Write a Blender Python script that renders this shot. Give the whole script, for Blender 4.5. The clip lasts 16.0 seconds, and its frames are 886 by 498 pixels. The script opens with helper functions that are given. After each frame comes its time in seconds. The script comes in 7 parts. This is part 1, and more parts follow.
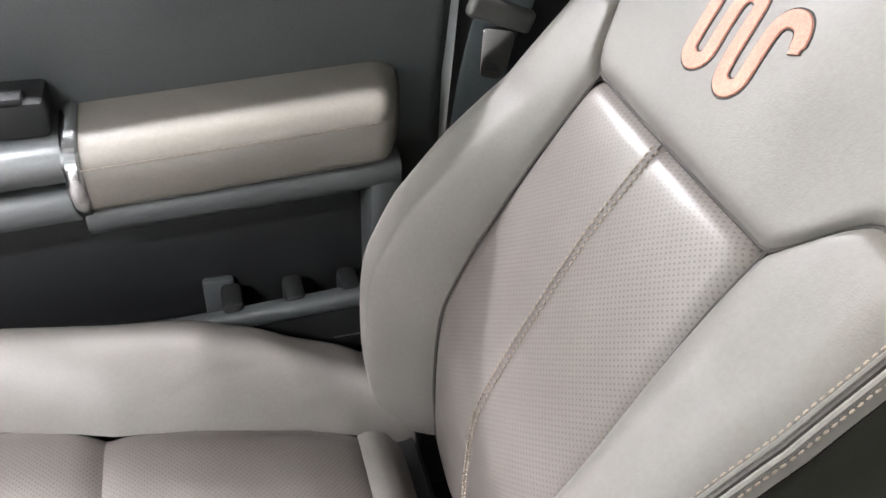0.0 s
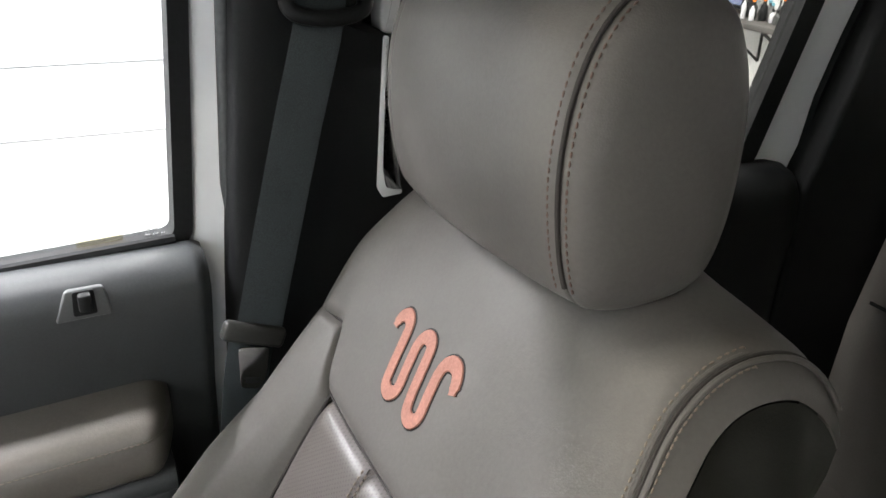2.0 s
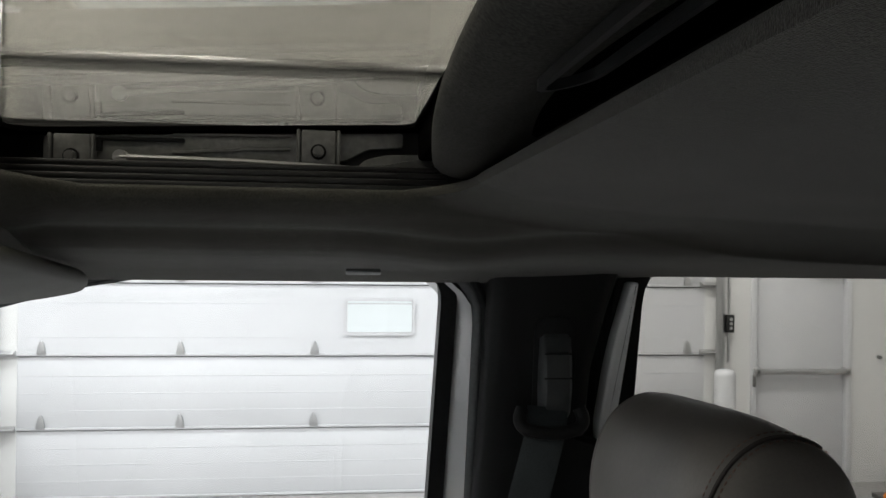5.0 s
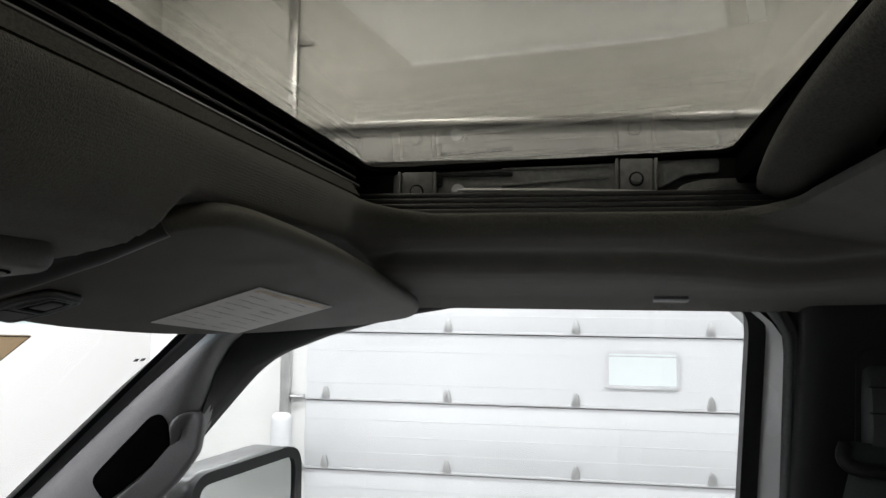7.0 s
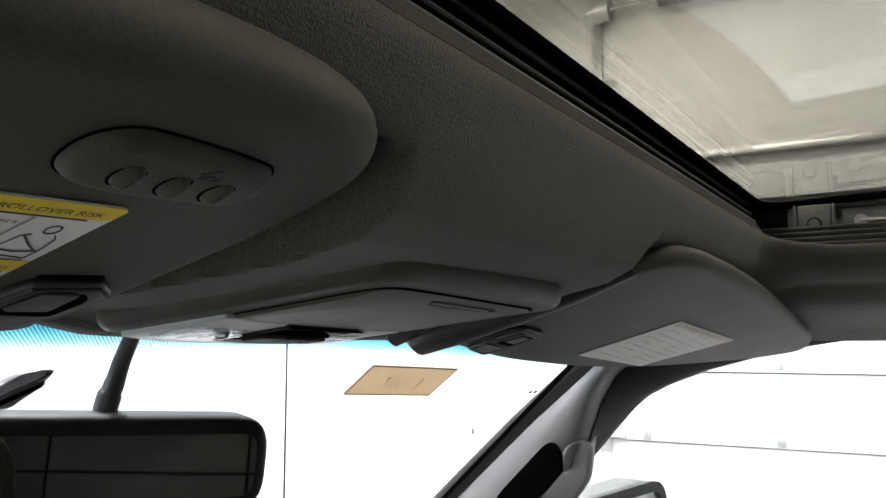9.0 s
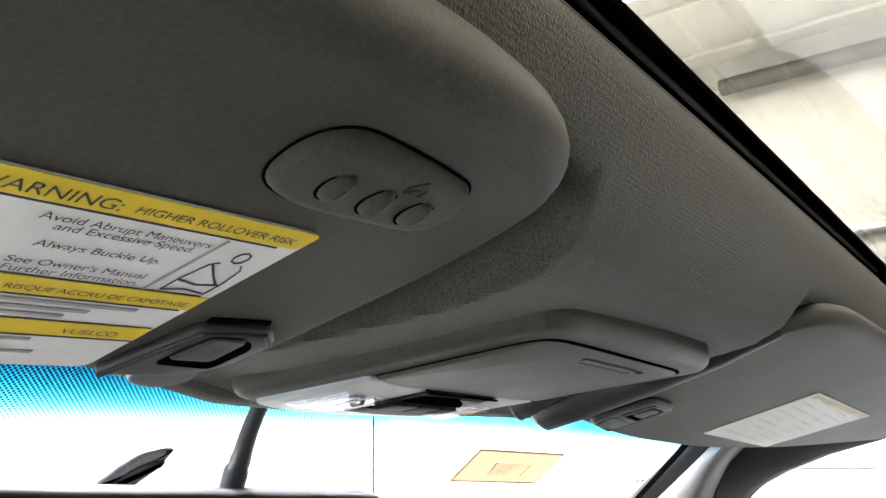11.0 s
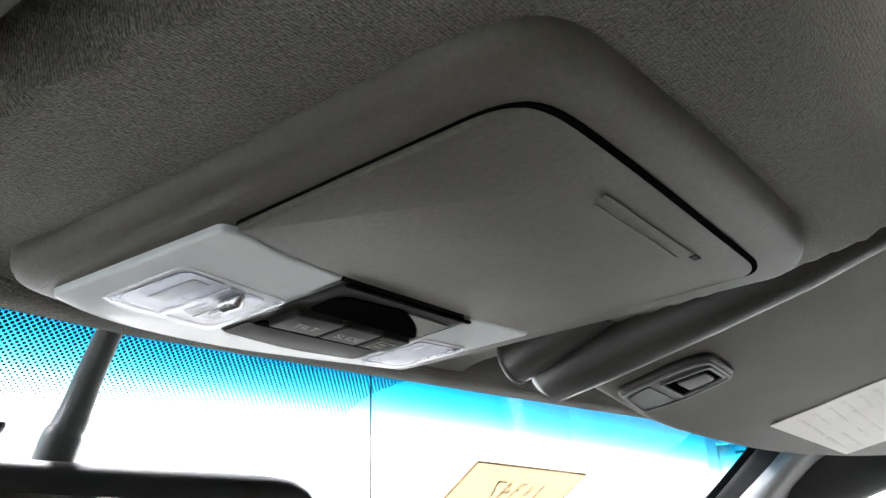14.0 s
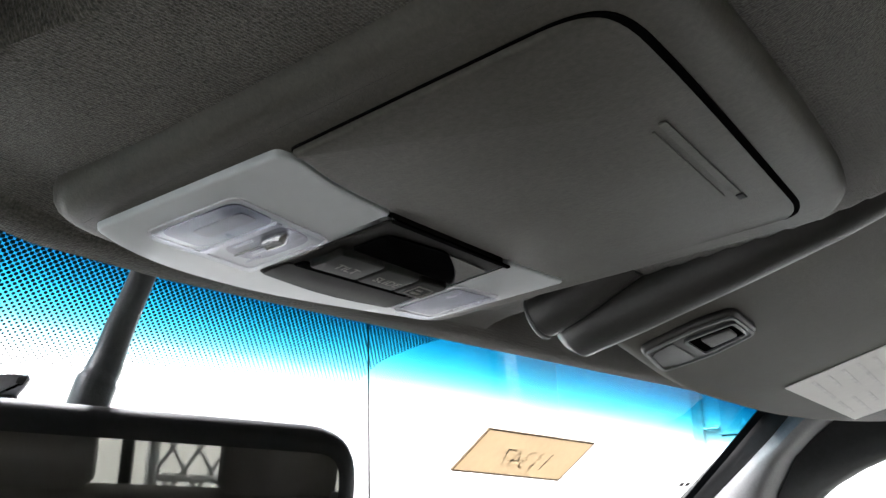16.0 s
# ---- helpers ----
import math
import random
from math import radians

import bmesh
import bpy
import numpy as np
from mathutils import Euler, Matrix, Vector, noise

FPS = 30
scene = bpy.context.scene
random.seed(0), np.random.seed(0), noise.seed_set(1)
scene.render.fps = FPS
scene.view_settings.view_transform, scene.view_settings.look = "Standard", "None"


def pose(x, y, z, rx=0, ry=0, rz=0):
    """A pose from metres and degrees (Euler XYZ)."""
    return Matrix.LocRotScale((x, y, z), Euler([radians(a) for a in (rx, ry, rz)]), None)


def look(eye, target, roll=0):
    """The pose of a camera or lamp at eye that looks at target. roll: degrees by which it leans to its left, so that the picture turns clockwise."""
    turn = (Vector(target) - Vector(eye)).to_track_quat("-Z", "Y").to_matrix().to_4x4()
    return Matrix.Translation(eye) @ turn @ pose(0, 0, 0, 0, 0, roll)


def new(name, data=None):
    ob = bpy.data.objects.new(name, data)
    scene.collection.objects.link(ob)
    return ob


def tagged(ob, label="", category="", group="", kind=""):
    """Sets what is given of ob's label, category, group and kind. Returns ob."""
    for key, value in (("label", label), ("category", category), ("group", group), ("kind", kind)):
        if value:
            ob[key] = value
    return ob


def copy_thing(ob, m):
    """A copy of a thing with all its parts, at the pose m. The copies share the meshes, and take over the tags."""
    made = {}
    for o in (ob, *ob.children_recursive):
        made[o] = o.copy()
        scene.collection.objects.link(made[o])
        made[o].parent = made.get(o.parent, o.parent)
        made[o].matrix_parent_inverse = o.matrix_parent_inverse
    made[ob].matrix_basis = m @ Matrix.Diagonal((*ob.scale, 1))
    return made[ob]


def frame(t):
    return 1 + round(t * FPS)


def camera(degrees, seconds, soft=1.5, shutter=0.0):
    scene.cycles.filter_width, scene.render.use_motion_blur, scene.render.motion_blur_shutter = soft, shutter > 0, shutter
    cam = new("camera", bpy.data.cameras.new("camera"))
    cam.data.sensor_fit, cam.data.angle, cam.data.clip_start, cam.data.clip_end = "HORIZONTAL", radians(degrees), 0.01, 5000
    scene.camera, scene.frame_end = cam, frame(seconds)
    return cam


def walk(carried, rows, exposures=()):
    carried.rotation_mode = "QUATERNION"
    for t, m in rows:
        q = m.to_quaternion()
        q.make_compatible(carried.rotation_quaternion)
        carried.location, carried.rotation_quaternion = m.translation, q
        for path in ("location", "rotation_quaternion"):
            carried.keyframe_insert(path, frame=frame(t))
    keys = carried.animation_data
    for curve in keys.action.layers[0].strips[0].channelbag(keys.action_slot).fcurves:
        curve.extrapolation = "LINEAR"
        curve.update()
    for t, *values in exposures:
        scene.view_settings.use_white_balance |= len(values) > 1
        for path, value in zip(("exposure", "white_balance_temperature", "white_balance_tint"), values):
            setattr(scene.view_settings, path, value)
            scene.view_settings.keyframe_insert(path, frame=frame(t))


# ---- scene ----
cam = camera(56.3, 16.0)
PATH = [
    (0, (0.06, 0.052, 1.602), (0.543, 1.542, 0.358), 3.2),
    (0.6, (0.092, 0.056, 1.652), (0.728, 1.581, 0.525), 3.1),
    (1, (0.13, 0.057, 1.674), (0.82, 1.605, 0.611), 2.4),
    (1.5, (0.15, 0.031, 1.709), (0.924, 1.601, 0.743), 2.8),
    (2, (0.154, -0.006, 1.73), (0.986, 1.618, 0.911), 2.3),
    (2.4, (0.148, -0.052, 1.747), (1.018, 1.634, 1.115), 1.9),
    (3, (0.14, -0.088, 1.794), (1.021, 1.651, 1.351), 1.8),
    (3.5, (0.146, -0.125, 1.818), (0.878, 1.704, 1.476), 0.8),
    (4, (0.164, -0.152, 1.822), (0.713, 1.76, 1.62), 0.5),
    (6.5, (0.14, -0.222, 1.786), (-0.042, 1.766, 1.914), 0.7),
    (7, (0.105, -0.231, 1.78), (-0.255, 1.731, 1.916), 0.7),
    (7.5, (0.07, -0.242, 1.761), (-0.503, 1.668, 1.912), 0.5),
    (8, (0.043, -0.269, 1.761), (-0.734, 1.566, 1.933), 0.5),
    (8.3, (0.042, -0.296, 1.766), (-0.836, 1.492, 1.945), 0.5),
    (9, (0.042, -0.322, 1.774), (-0.988, 1.377, 2.001), 0.0),
    (9.5, (0.032, -0.325, 1.766), (-1.057, 1.325, 2.071), -0.4),
    (10, (0.021, -0.327, 1.76), (-1.1, 1.288, 2.127), -0.9),
    (12.3, (-0.019, -0.292, 1.755), (-1.165, 1.242, 2.333), -1.8),
    (12.5, (-0.019, -0.281, 1.75), (-1.16, 1.249, 2.348), -2.5),
    (13, (-0.025, -0.241, 1.742), (-1.19, 1.271, 2.34), -1.4),
    (13.5, (-0.055, -0.19, 1.731), (-1.211, 1.328, 2.33), -1.2),
    (14, (-0.082, -0.168, 1.718), (-1.231, 1.353, 2.323), -1.4),
    (14.5, (-0.092, -0.167, 1.716), (-1.228, 1.365, 2.318), -1.6),
    (15, (-0.094, -0.167, 1.715), (-1.224, 1.372, 2.311), -1.8),
    (16, (-0.101, -0.173, 1.705), (-1.23, 1.374, 2.281), -1.8),
]
EXPOSURES = [(0.0, 2.75), (0.5, 2.2), (1.0, 1.8), (1.5, 1.8), (2.0, 1.8), (2.5, 1.65), (3.0, 1.1), (3.6, 0.45), (4.2, 0.15), (6.5, 0.1), (8.0, 0.35), (9.0, 0.95), (9.5, 1.4), (10.0, 1.7), (12.4, 2.6), (13.0, 2.65), (14.0, 2.35), (14.5, 1.9), (15.0, 1.65), (16.0, 1.75)]
walk(cam, [(t, look(eye, target, roll)) for t, eye, target, roll in PATH], EXPOSURES)

# ---------------------------------------------------------------- constants
CY = 0.033          # the truck's middle plane; x points to its tail, y to its passenger side
GROUND = -0.26      # the workshop floor
DOORWALL = 6.97     # inner face of the big sectional door

# ---------------------------------------------------------------- light
world = bpy.data.worlds.new("workshop_air")
scene.world = world
world.use_nodes = True
world.node_tree.nodes["Background"].inputs[0].default_value = (0.9, 0.95, 1.0, 1)
world.node_tree.nodes["Background"].inputs[1].default_value = 0.02


def ceiling_lamp(x, y, z, sx, sy, watts):
    data = bpy.data.lights.new("tube_light", "AREA")
    data.shape, data.size, data.size_y, data.energy = "RECTANGLE", sx, sy, watts
    data.color = (0.97, 0.955, 1.0)
    lamp = new("tube_light", data)
    lamp.location = (x, y, z)
    return lamp


# The last two, on the driver's side, are unseen lamps added as fill.
LAMPS_AND_FILL = [(-2.4, 4.9, 1.35), (2.4, 4.9, 1.2), (-2.4, 1.6, 1.4), (2.4, 1.6, 0.8), (-2.4, -2.6, 0.8), (2.4, -2.6, 0.5)]
LAMP_Z, WATTS = 5.0, 155
for lx, ly, share in LAMPS_AND_FILL:
    ceiling_lamp(lx, ly, LAMP_Z - 0.06, 2.4, 0.34, WATTS * share)


# ---------------------------------------------------------------- materials
def math_node(nt, op, a, b=None, c=None):
    nd = nt.nodes.new("ShaderNodeMath")
    nd.operation = op
    for i, v in enumerate((a, b, c)):
        if v is None:
            continue
        if isinstance(v, (int, float)):
            nd.inputs[i].default_value = v
        else:
            nt.links.new(v, nd.inputs[i])
    return nd.outputs[0]


def material(name, color, rough=0.5, metal=0.0, grain=(60, 0.12), stain=(4, 0.1), bump=None, spec=0.5, weave=0.0, coat=0.0):
    m = bpy.data.materials.new(name)
    m.use_nodes = True
    nt = m.node_tree
    n, l = nt.nodes, nt.links
    bsdf = n["Principled BSDF"]
    tc = n.new("ShaderNodeTexCoord")
    base = n.new("ShaderNodeRGB")
    base.outputs[0].default_value = (*color, 1)
    last = base.outputs[0]
    for scale, amount in (grain, stain):
        tex = n.new("ShaderNodeTexNoise")
        tex.inputs["Scale"].default_value, tex.inputs["Detail"].default_value = scale, 3
        l.new(tc.outputs["Object"], tex.inputs["Vector"])
        rng = n.new("ShaderNodeMapRange")
        rng.inputs["From Min"].default_value, rng.inputs["From Max"].default_value = 0.3, 0.7
        rng.inputs["To Min"].default_value, rng.inputs["To Max"].default_value = 1 - amount, 1 + amount
        l.new(tex.outputs["Fac"], rng.inputs["Value"])
        mul = n.new("ShaderNodeVectorMath")
        mul.operation = "MULTIPLY"
        l.new(last, mul.inputs[0])
        l.new(rng.outputs[0], mul.inputs[1])
        last = mul.outputs[0]
    l.new(last, bsdf.inputs["Base Color"])
    wear = n.new("ShaderNodeTexNoise")
    wear.inputs["Scale"].default_value = stain[0] * 2.7
    l.new(tc.outputs["Object"], wear.inputs["Vector"])
    rr = n.new("ShaderNodeMapRange")
    rr.inputs["To Min"].default_value, rr.inputs["To Max"].default_value = max(0.02, rough - 0.07), min(1.0, rough + 0.07)
    l.new(wear.outputs["Fac"], rr.inputs["Value"])
    l.new(rr.outputs[0], bsdf.inputs["Roughness"])
    bsdf.inputs["Metallic"].default_value = metal
    bsdf.inputs["Specular IOR Level"].default_value = spec
    if coat:
        bsdf.inputs["Coat Weight"].default_value, bsdf.inputs["Coat Roughness"].default_value = coat, 0.1
    if bump:
        kind, scale, strength, depth = bump
        b = n.new("ShaderNodeBump")
        b.inputs["Strength"].default_value, b.inputs["Distance"].default_value = strength, depth
        if kind == "cells":
            tex = n.new("ShaderNodeTexVoronoi")
            tex.inputs["Scale"].default_value = scale
            l.new(tc.outputs["Object"], tex.inputs["Vector"])
            l.new(tex.outputs["Distance"], b.inputs["Height"])
        elif kind == "weave":
            jig = n.new("ShaderNodeTexNoise")
            jig.inputs["Scale"].default_value = 1.9 / scale
            l.new(tc.outputs["Object"], jig.inputs["Vector"])
            sep = n.new("ShaderNodeSeparateXYZ")
            l.new(tc.outputs["Object"], sep.inputs[0])
            turn = math_node(nt, "MULTIPLY", jig.outputs["Fac"], 2.5)
            k = 2 * math.pi / scale
            a = math_node(nt, "SINE", math_node(nt, "ADD", math_node(nt, "MULTIPLY", math_node(nt, "ADD", sep.outputs[0], sep.outputs[1]), k), turn))
            c = math_node(nt, "SINE", math_node(nt, "ADD", math_node(nt, "MULTIPLY", math_node(nt, "SUBTRACT", sep.outputs[0], sep.outputs[1]), k), turn))
            l.new(math_node(nt, "MULTIPLY_ADD", jig.outputs["Fac"], 5.0, math_node(nt, "MULTIPLY", math_node(nt, "MULTIPLY", a, c), 0.6)), b.inputs["Height"])
        else:
            tex = n.new("ShaderNodeTexNoise")
            tex.inputs["Scale"].default_value, tex.inputs["Detail"].default_value = scale, 4
            l.new(tc.outputs["Object"], tex.inputs["Vector"])
            l.new(tex.outputs["Fac"], b.inputs["Height"])
        l.new(b.outputs[0], bsdf.inputs["Normal"])
    return m


def perforate(m, pitch, radius):
    """Rows of small punched holes, staggered, in metres of the UV map."""
    nt = m.node_tree
    n, l = nt.nodes, nt.links
    bsdf = n["Principled BSDF"]
    uv = n.new("ShaderNodeUVMap")
    sep = n.new("ShaderNodeSeparateXYZ")
    l.new(uv.outputs[0], sep.inputs[0])
    best = None
    for off in (0.0, 0.5):
        d = []
        for k in (0, 1):
            s = math_node(nt, "MULTIPLY_ADD", sep.outputs[k], 1 / pitch, off)
            fr = math_node(nt, "FRACT", s)
            d.append(math_node(nt, "POWER", math_node(nt, "SUBTRACT", fr, 0.5), 2.0))
        dist = math_node(nt, "SQRT", math_node(nt, "ADD", d[0], d[1]))
        best = dist if best is None else math_node(nt, "MINIMUM", best, dist)
    hole = math_node(nt, "LESS_THAN", best, radius / pitch)
    dark = n.new("ShaderNodeMixRGB")
    dark.inputs[2].default_value = (0.078, 0.068, 0.062, 1)
    l.new(hole, dark.inputs[0])
    src = bsdf.inputs["Base Color"].links[0].from_socket
    l.new(src, dark.inputs[1])
    l.new(dark.outputs[0], bsdf.inputs["Base Color"])
    return m


LEATHER = material("taupe_leather", (0.118, 0.109, 0.101), 0.46, grain=(300, 0.05), stain=(9, 0.07), bump=("cells", 700, 0.12, 0.0005), spec=0.3)
PERFORATED = perforate(material("perforated_leather", (0.122, 0.107, 0.100), 0.38, grain=(300, 0.05), stain=(9, 0.08), bump=("cells", 700, 0.12, 0.0005), spec=0.42), 0.0050, 0.0008)
# Leather darkened so that its colour holds the shade on the backrest's flank.
FLANK_SHADE = material("shaded_flank_leather", (0.019, 0.0185, 0.015), 0.5, grain=(300, 0.08), stain=(9, 0.1), bump=("cells", 620, 0.15, 0.0005), spec=0.25)
ARMLEATHER = material("armrest_leather", (0.118, 0.108, 0.093), 0.36, grain=(300, 0.06), stain=(9, 0.07), bump=("cells", 620, 0.2, 0.0006), spec=0.5)
THREAD = material("tan_thread", (0.215, 0.172, 0.14), 0.8, grain=(900, 0.2), stain=(30, 0.1))
REDTHREAD = material("russet_thread", (0.13, 0.085, 0.07), 0.8, grain=(900, 0.2), stain=(30, 0.1))
COPPER = material("salmon_embroidery", (0.40, 0.18, 0.135), 0.75, grain=(500, 0.15), stain=(60, 0.1), bump=("noise", 900, 0.3, 0.0006))
OUTLINE = material("black_embroidery", (0.02, 0.016, 0.015), 0.8, grain=(500, 0.2), stain=(60, 0.1))
FABRIC = material("charcoal_headliner_fabric", (0.062, 0.060, 0.049), 0.9, grain=(1100, 0.5), stain=(11, 0.14), bump=("weave", 0.0016, 0.40, 0.0006), spec=0.35)
LOCKGREY = material("grey_lock_plastic", (0.10, 0.105, 0.105), 0.45, grain=(500, 0.08), stain=(20, 0.08))
BUTTONGREY = material("dark_button_plastic", (0.014, 0.014, 0.0125), 0.55, grain=(500, 0.1), stain=(30, 0.1), spec=0.12)
FAINTINK = material("faint_grey_print", (0.60, 0.59, 0.57), 0.6, grain=(200, 0.1), stain=(30, 0.1))
ROLLVINYL = material("dark_visor_roll", (0.020, 0.020, 0.018), 0.42, grain=(700, 0.1), stain=(8, 0.08), bump=("noise", 1800, 0.25, 0.0005), spec=0.35)
POCKET = material("lamp_reflector_plastic", (0.10, 0.10, 0.135), 0.3, grain=(300, 0.1), stain=(60, 0.15))
POCKETDARK = material("lamp_reflector_slot", (0.03, 0.03, 0.04), 0.3, grain=(300, 0.1), stain=(60, 0.15))
CLASPGREY = material("dark_clasp_plastic", (0.032, 0.032, 0.030), 0.35, grain=(500, 0.1), stain=(20, 0.1), spec=0.4)
# Dark brown that paints shade into the seams of the seats.
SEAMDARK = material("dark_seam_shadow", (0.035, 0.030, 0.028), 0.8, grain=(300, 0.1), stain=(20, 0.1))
VISORCLOTH = material("grey_visor_vinyl", (0.068, 0.066, 0.055), 0.6, grain=(700, 0.14), stain=(8, 0.10), bump=("noise", 1500, 0.35, 0.0006), spec=0.22)
CONSOLE = material("grey_console_plastic", (0.062, 0.060, 0.050), 0.5, grain=(600, 0.14), stain=(14, 0.14), bump=("noise", 1500, 0.3, 0.0005), spec=0.22)
TRIM = material("black_trim_plastic", (0.011, 0.0115, 0.012), 0.5, grain=(500, 0.12), stain=(7, 0.1), bump=("noise", 1600, 0.2, 0.0005), spec=0.22)
TRIMGREY = material("dark_grey_door_plastic", (0.042, 0.0455, 0.0465), 0.42, grain=(500, 0.1), stain=(7, 0.1), bump=("noise", 1500, 0.25, 0.0006))
PILLARGREY = material("grey_pillar_plastic", (0.16, 0.16, 0.164), 0.5, grain=(500, 0.08), stain=(7, 0.08), bump=("noise", 1500, 0.2, 0.0005))
RUBBER = material("black_rubber", (0.012, 0.0125, 0.013), 0.6, grain=(200, 0.15), stain=(12, 0.15), spec=0.2)
GREYRUBBER = material("grey_rubber", (0.085, 0.09, 0.092), 0.5, grain=(200, 0.12), stain=(12, 0.12))
BLACKMETAL = material("black_painted_metal", (0.014, 0.014, 0.014), 0.4, metal=0.0, grain=(200, 0.2), stain=(20, 0.2))
GREYMETAL = material("grey_frame_metal", (0.15, 0.15, 0.145), 0.45, metal=0.2, grain=(200, 0.15), stain=(25, 0.2))
LIFTGREY = material("stamped_grey_steel", (0.17, 0.17, 0.165), 0.4, metal=0.2, grain=(200, 0.15), stain=(25, 0.25))
STEEL = material("galvanised_steel", (0.5, 0.5, 0.5), 0.35, metal=0.9, grain=(120, 0.12), stain=(10, 0.12))
SILVER = material("satin_silver_paint", (0.14, 0.145, 0.147), 0.32, metal=0.6, grain=(300, 0.06), stain=(20, 0.06))
CHROME = material("satin_chrome", (0.55, 0.56, 0.57), 0.2, metal=1.0, grain=(200, 0.04), stain=(20, 0.05))
BODYWHITE = material("white_body_paint", (0.82, 0.83, 0.84), 0.25, grain=(80, 0.01), stain=(5, 0.02), coat=0.6)
WHITEDOOR = material("white_door_enamel", (0.57, 0.575, 0.585), 0.5, grain=(30, 0.015), stain=(1.2, 0.03))
WALLPAINT = material("white_wall_paint", (0.66, 0.66, 0.645), 0.7, grain=(25, 0.015), stain=(0.9, 0.04), bump=("noise", 60, 0.03, 0.002))
CONCRETE = material("sealed_grey_concrete", (0.28, 0.275, 0.268), 0.42, grain=(22, 0.1), stain=(1.6, 0.13), bump=("noise", 30, 0.1, 0.003))
CEILPAINT = material("pale_ceiling_sheet", (0.78, 0.78, 0.76), 0.7, grain=(20, 0.03), stain=(1.0, 0.06))
BASEDARK = material("dark_grey_base_paint", (0.07, 0.072, 0.07), 0.6, grain=(30, 0.12), stain=(3, 0.15))
STRIP = material("pale_grey_strip", (0.50, 0.50, 0.51), 0.4, grain=(60, 0.04), stain=(3, 0.06))
BELTWEB = material("dark_seat_belt_webbing", (0.030, 0.038, 0.041), 0.7, grain=(900, 0.3), stain=(14, 0.1), bump=("noise", 1500, 0.4, 0.0008))
LABELWHITE = material("white_label", (0.62, 0.61, 0.58), 0.55, grain=(200, 0.02), stain=(30, 0.03))
YELLOW = material("yellow_label", (0.84, 0.62, 0.02), 0.5, grain=(200, 0.02), stain=(30, 0.03))
VISORLABEL = material("glossy_white_label", (0.82, 0.82, 0.80), 0.45, grain=(200, 0.02), stain=(30, 0.03))
INK = material("black_ink", (0.03, 0.03, 0.03), 0.6, grain=(200, 0.1), stain=(30, 0.1))
GREYINK = material("grey_ink", (0.36, 0.36, 0.35), 0.6, grain=(200, 0.1), stain=(30, 0.1))
PALEINK = material("pale_grey_print", (0.10, 0.085, 0.065), 0.6, grain=(200, 0.1), stain=(30, 0.1))
LENSRIM = material("clear_acrylic_edge", (0.62, 0.63, 0.66), 0.12, grain=(200, 0.05), stain=(60, 0.1), spec=0.6)
POCKETPALE = material("pale_reflector_plastic", (0.30, 0.30, 0.33), 0.25, grain=(300, 0.1), stain=(70, 0.2))
DIMINK = material("dim_grey_print", (0.12, 0.115, 0.10), 0.6, grain=(200, 0.1), stain=(30, 0.1))
MILKY = material("milky_lamp_plastic", (0.47, 0.50, 0.505), 0.4, grain=(200, 0.02), stain=(30, 0.04))
KRAFTEDGE = material("brown_tag_edge", (0.12, 0.085, 0.055), 0.8, grain=(150, 0.1), stain=(18, 0.08))
KRAFT = material("kraft_paper_tag", (0.36, 0.30, 0.22), 0.85, grain=(150, 0.1), stain=(18, 0.08))
GREEN = material("green_plastic", (0.02, 0.22, 0.08), 0.4, grain=(40, 0.15), stain=(12, 0.15))
ORANGE = material("orange_cloth", (0.75, 0.2, 0.02), 0.8, grain=(60, 0.15), stain=(14, 0.15))
BLUE = material("blue_shop_towel", (0.16, 0.42, 0.52), 0.9, grain=(60, 0.15), stain=(14, 0.15))
WOODSHELF = material("dark_shelf_board", (0.07, 0.065, 0.06), 0.55, grain=(40, 0.2), stain=(5, 0.15))


def backlit(m, color, share):
    """Lets light from behind shine through a thin paper."""
    nt = m.node_tree
    n, l = nt.nodes, nt.links
    tl, mix, out = n.new("ShaderNodeBsdfTranslucent"), n.new("ShaderNodeMixShader"), n["Material Output"]
    tl.inputs[0].default_value = (*color, 1)
    mix.inputs[0].default_value = share
    l.new(n["Principled BSDF"].outputs[0], mix.inputs[1])
    l.new(tl.outputs[0], mix.inputs[2])
    l.new(mix.outputs[0], out.inputs[0])


backlit(KRAFT, (0.58, 0.50, 0.385), 0.6)
FABRIC.node_tree.nodes["Principled BSDF"].inputs["Sheen Weight"].default_value = 0.18
SHADECLOTH = material("sunshade_fabric", (0.055, 0.054, 0.048), 0.95, grain=(620, 0.4), stain=(9, 0.12), bump=("noise", 1500, 0.5, 0.001), spec=0.15)


def glass(name, tint, gloss=1.0):
    m = bpy.data.materials.new(name)
    m.use_nodes = True
    nt = m.node_tree
    n, l = nt.nodes, nt.links
    n.remove(n["Principled BSDF"])
    tr, gl, mix, fr = n.new("ShaderNodeBsdfTransparent"), n.new("ShaderNodeBsdfGlossy"), n.new("ShaderNodeMixShader"), n.new("ShaderNodeLayerWeight")
    tr.inputs[0].default_value = (*tint, 1)
    gl.inputs["Roughness"].default_value = 0.01
    grazing = math_node(nt, "POWER", fr.outputs["Facing"], 5.0)
    l.new(math_node(nt, "MULTIPLY", math_node(nt, "MULTIPLY_ADD", grazing, 0.5, 0.03), gloss), mix.inputs[0])
    l.new(tr.outputs[0], mix.inputs[1])
    l.new(gl.outputs[0], mix.inputs[2])
    l.new(mix.outputs[0], n["Material Output"].inputs[0])
    return m


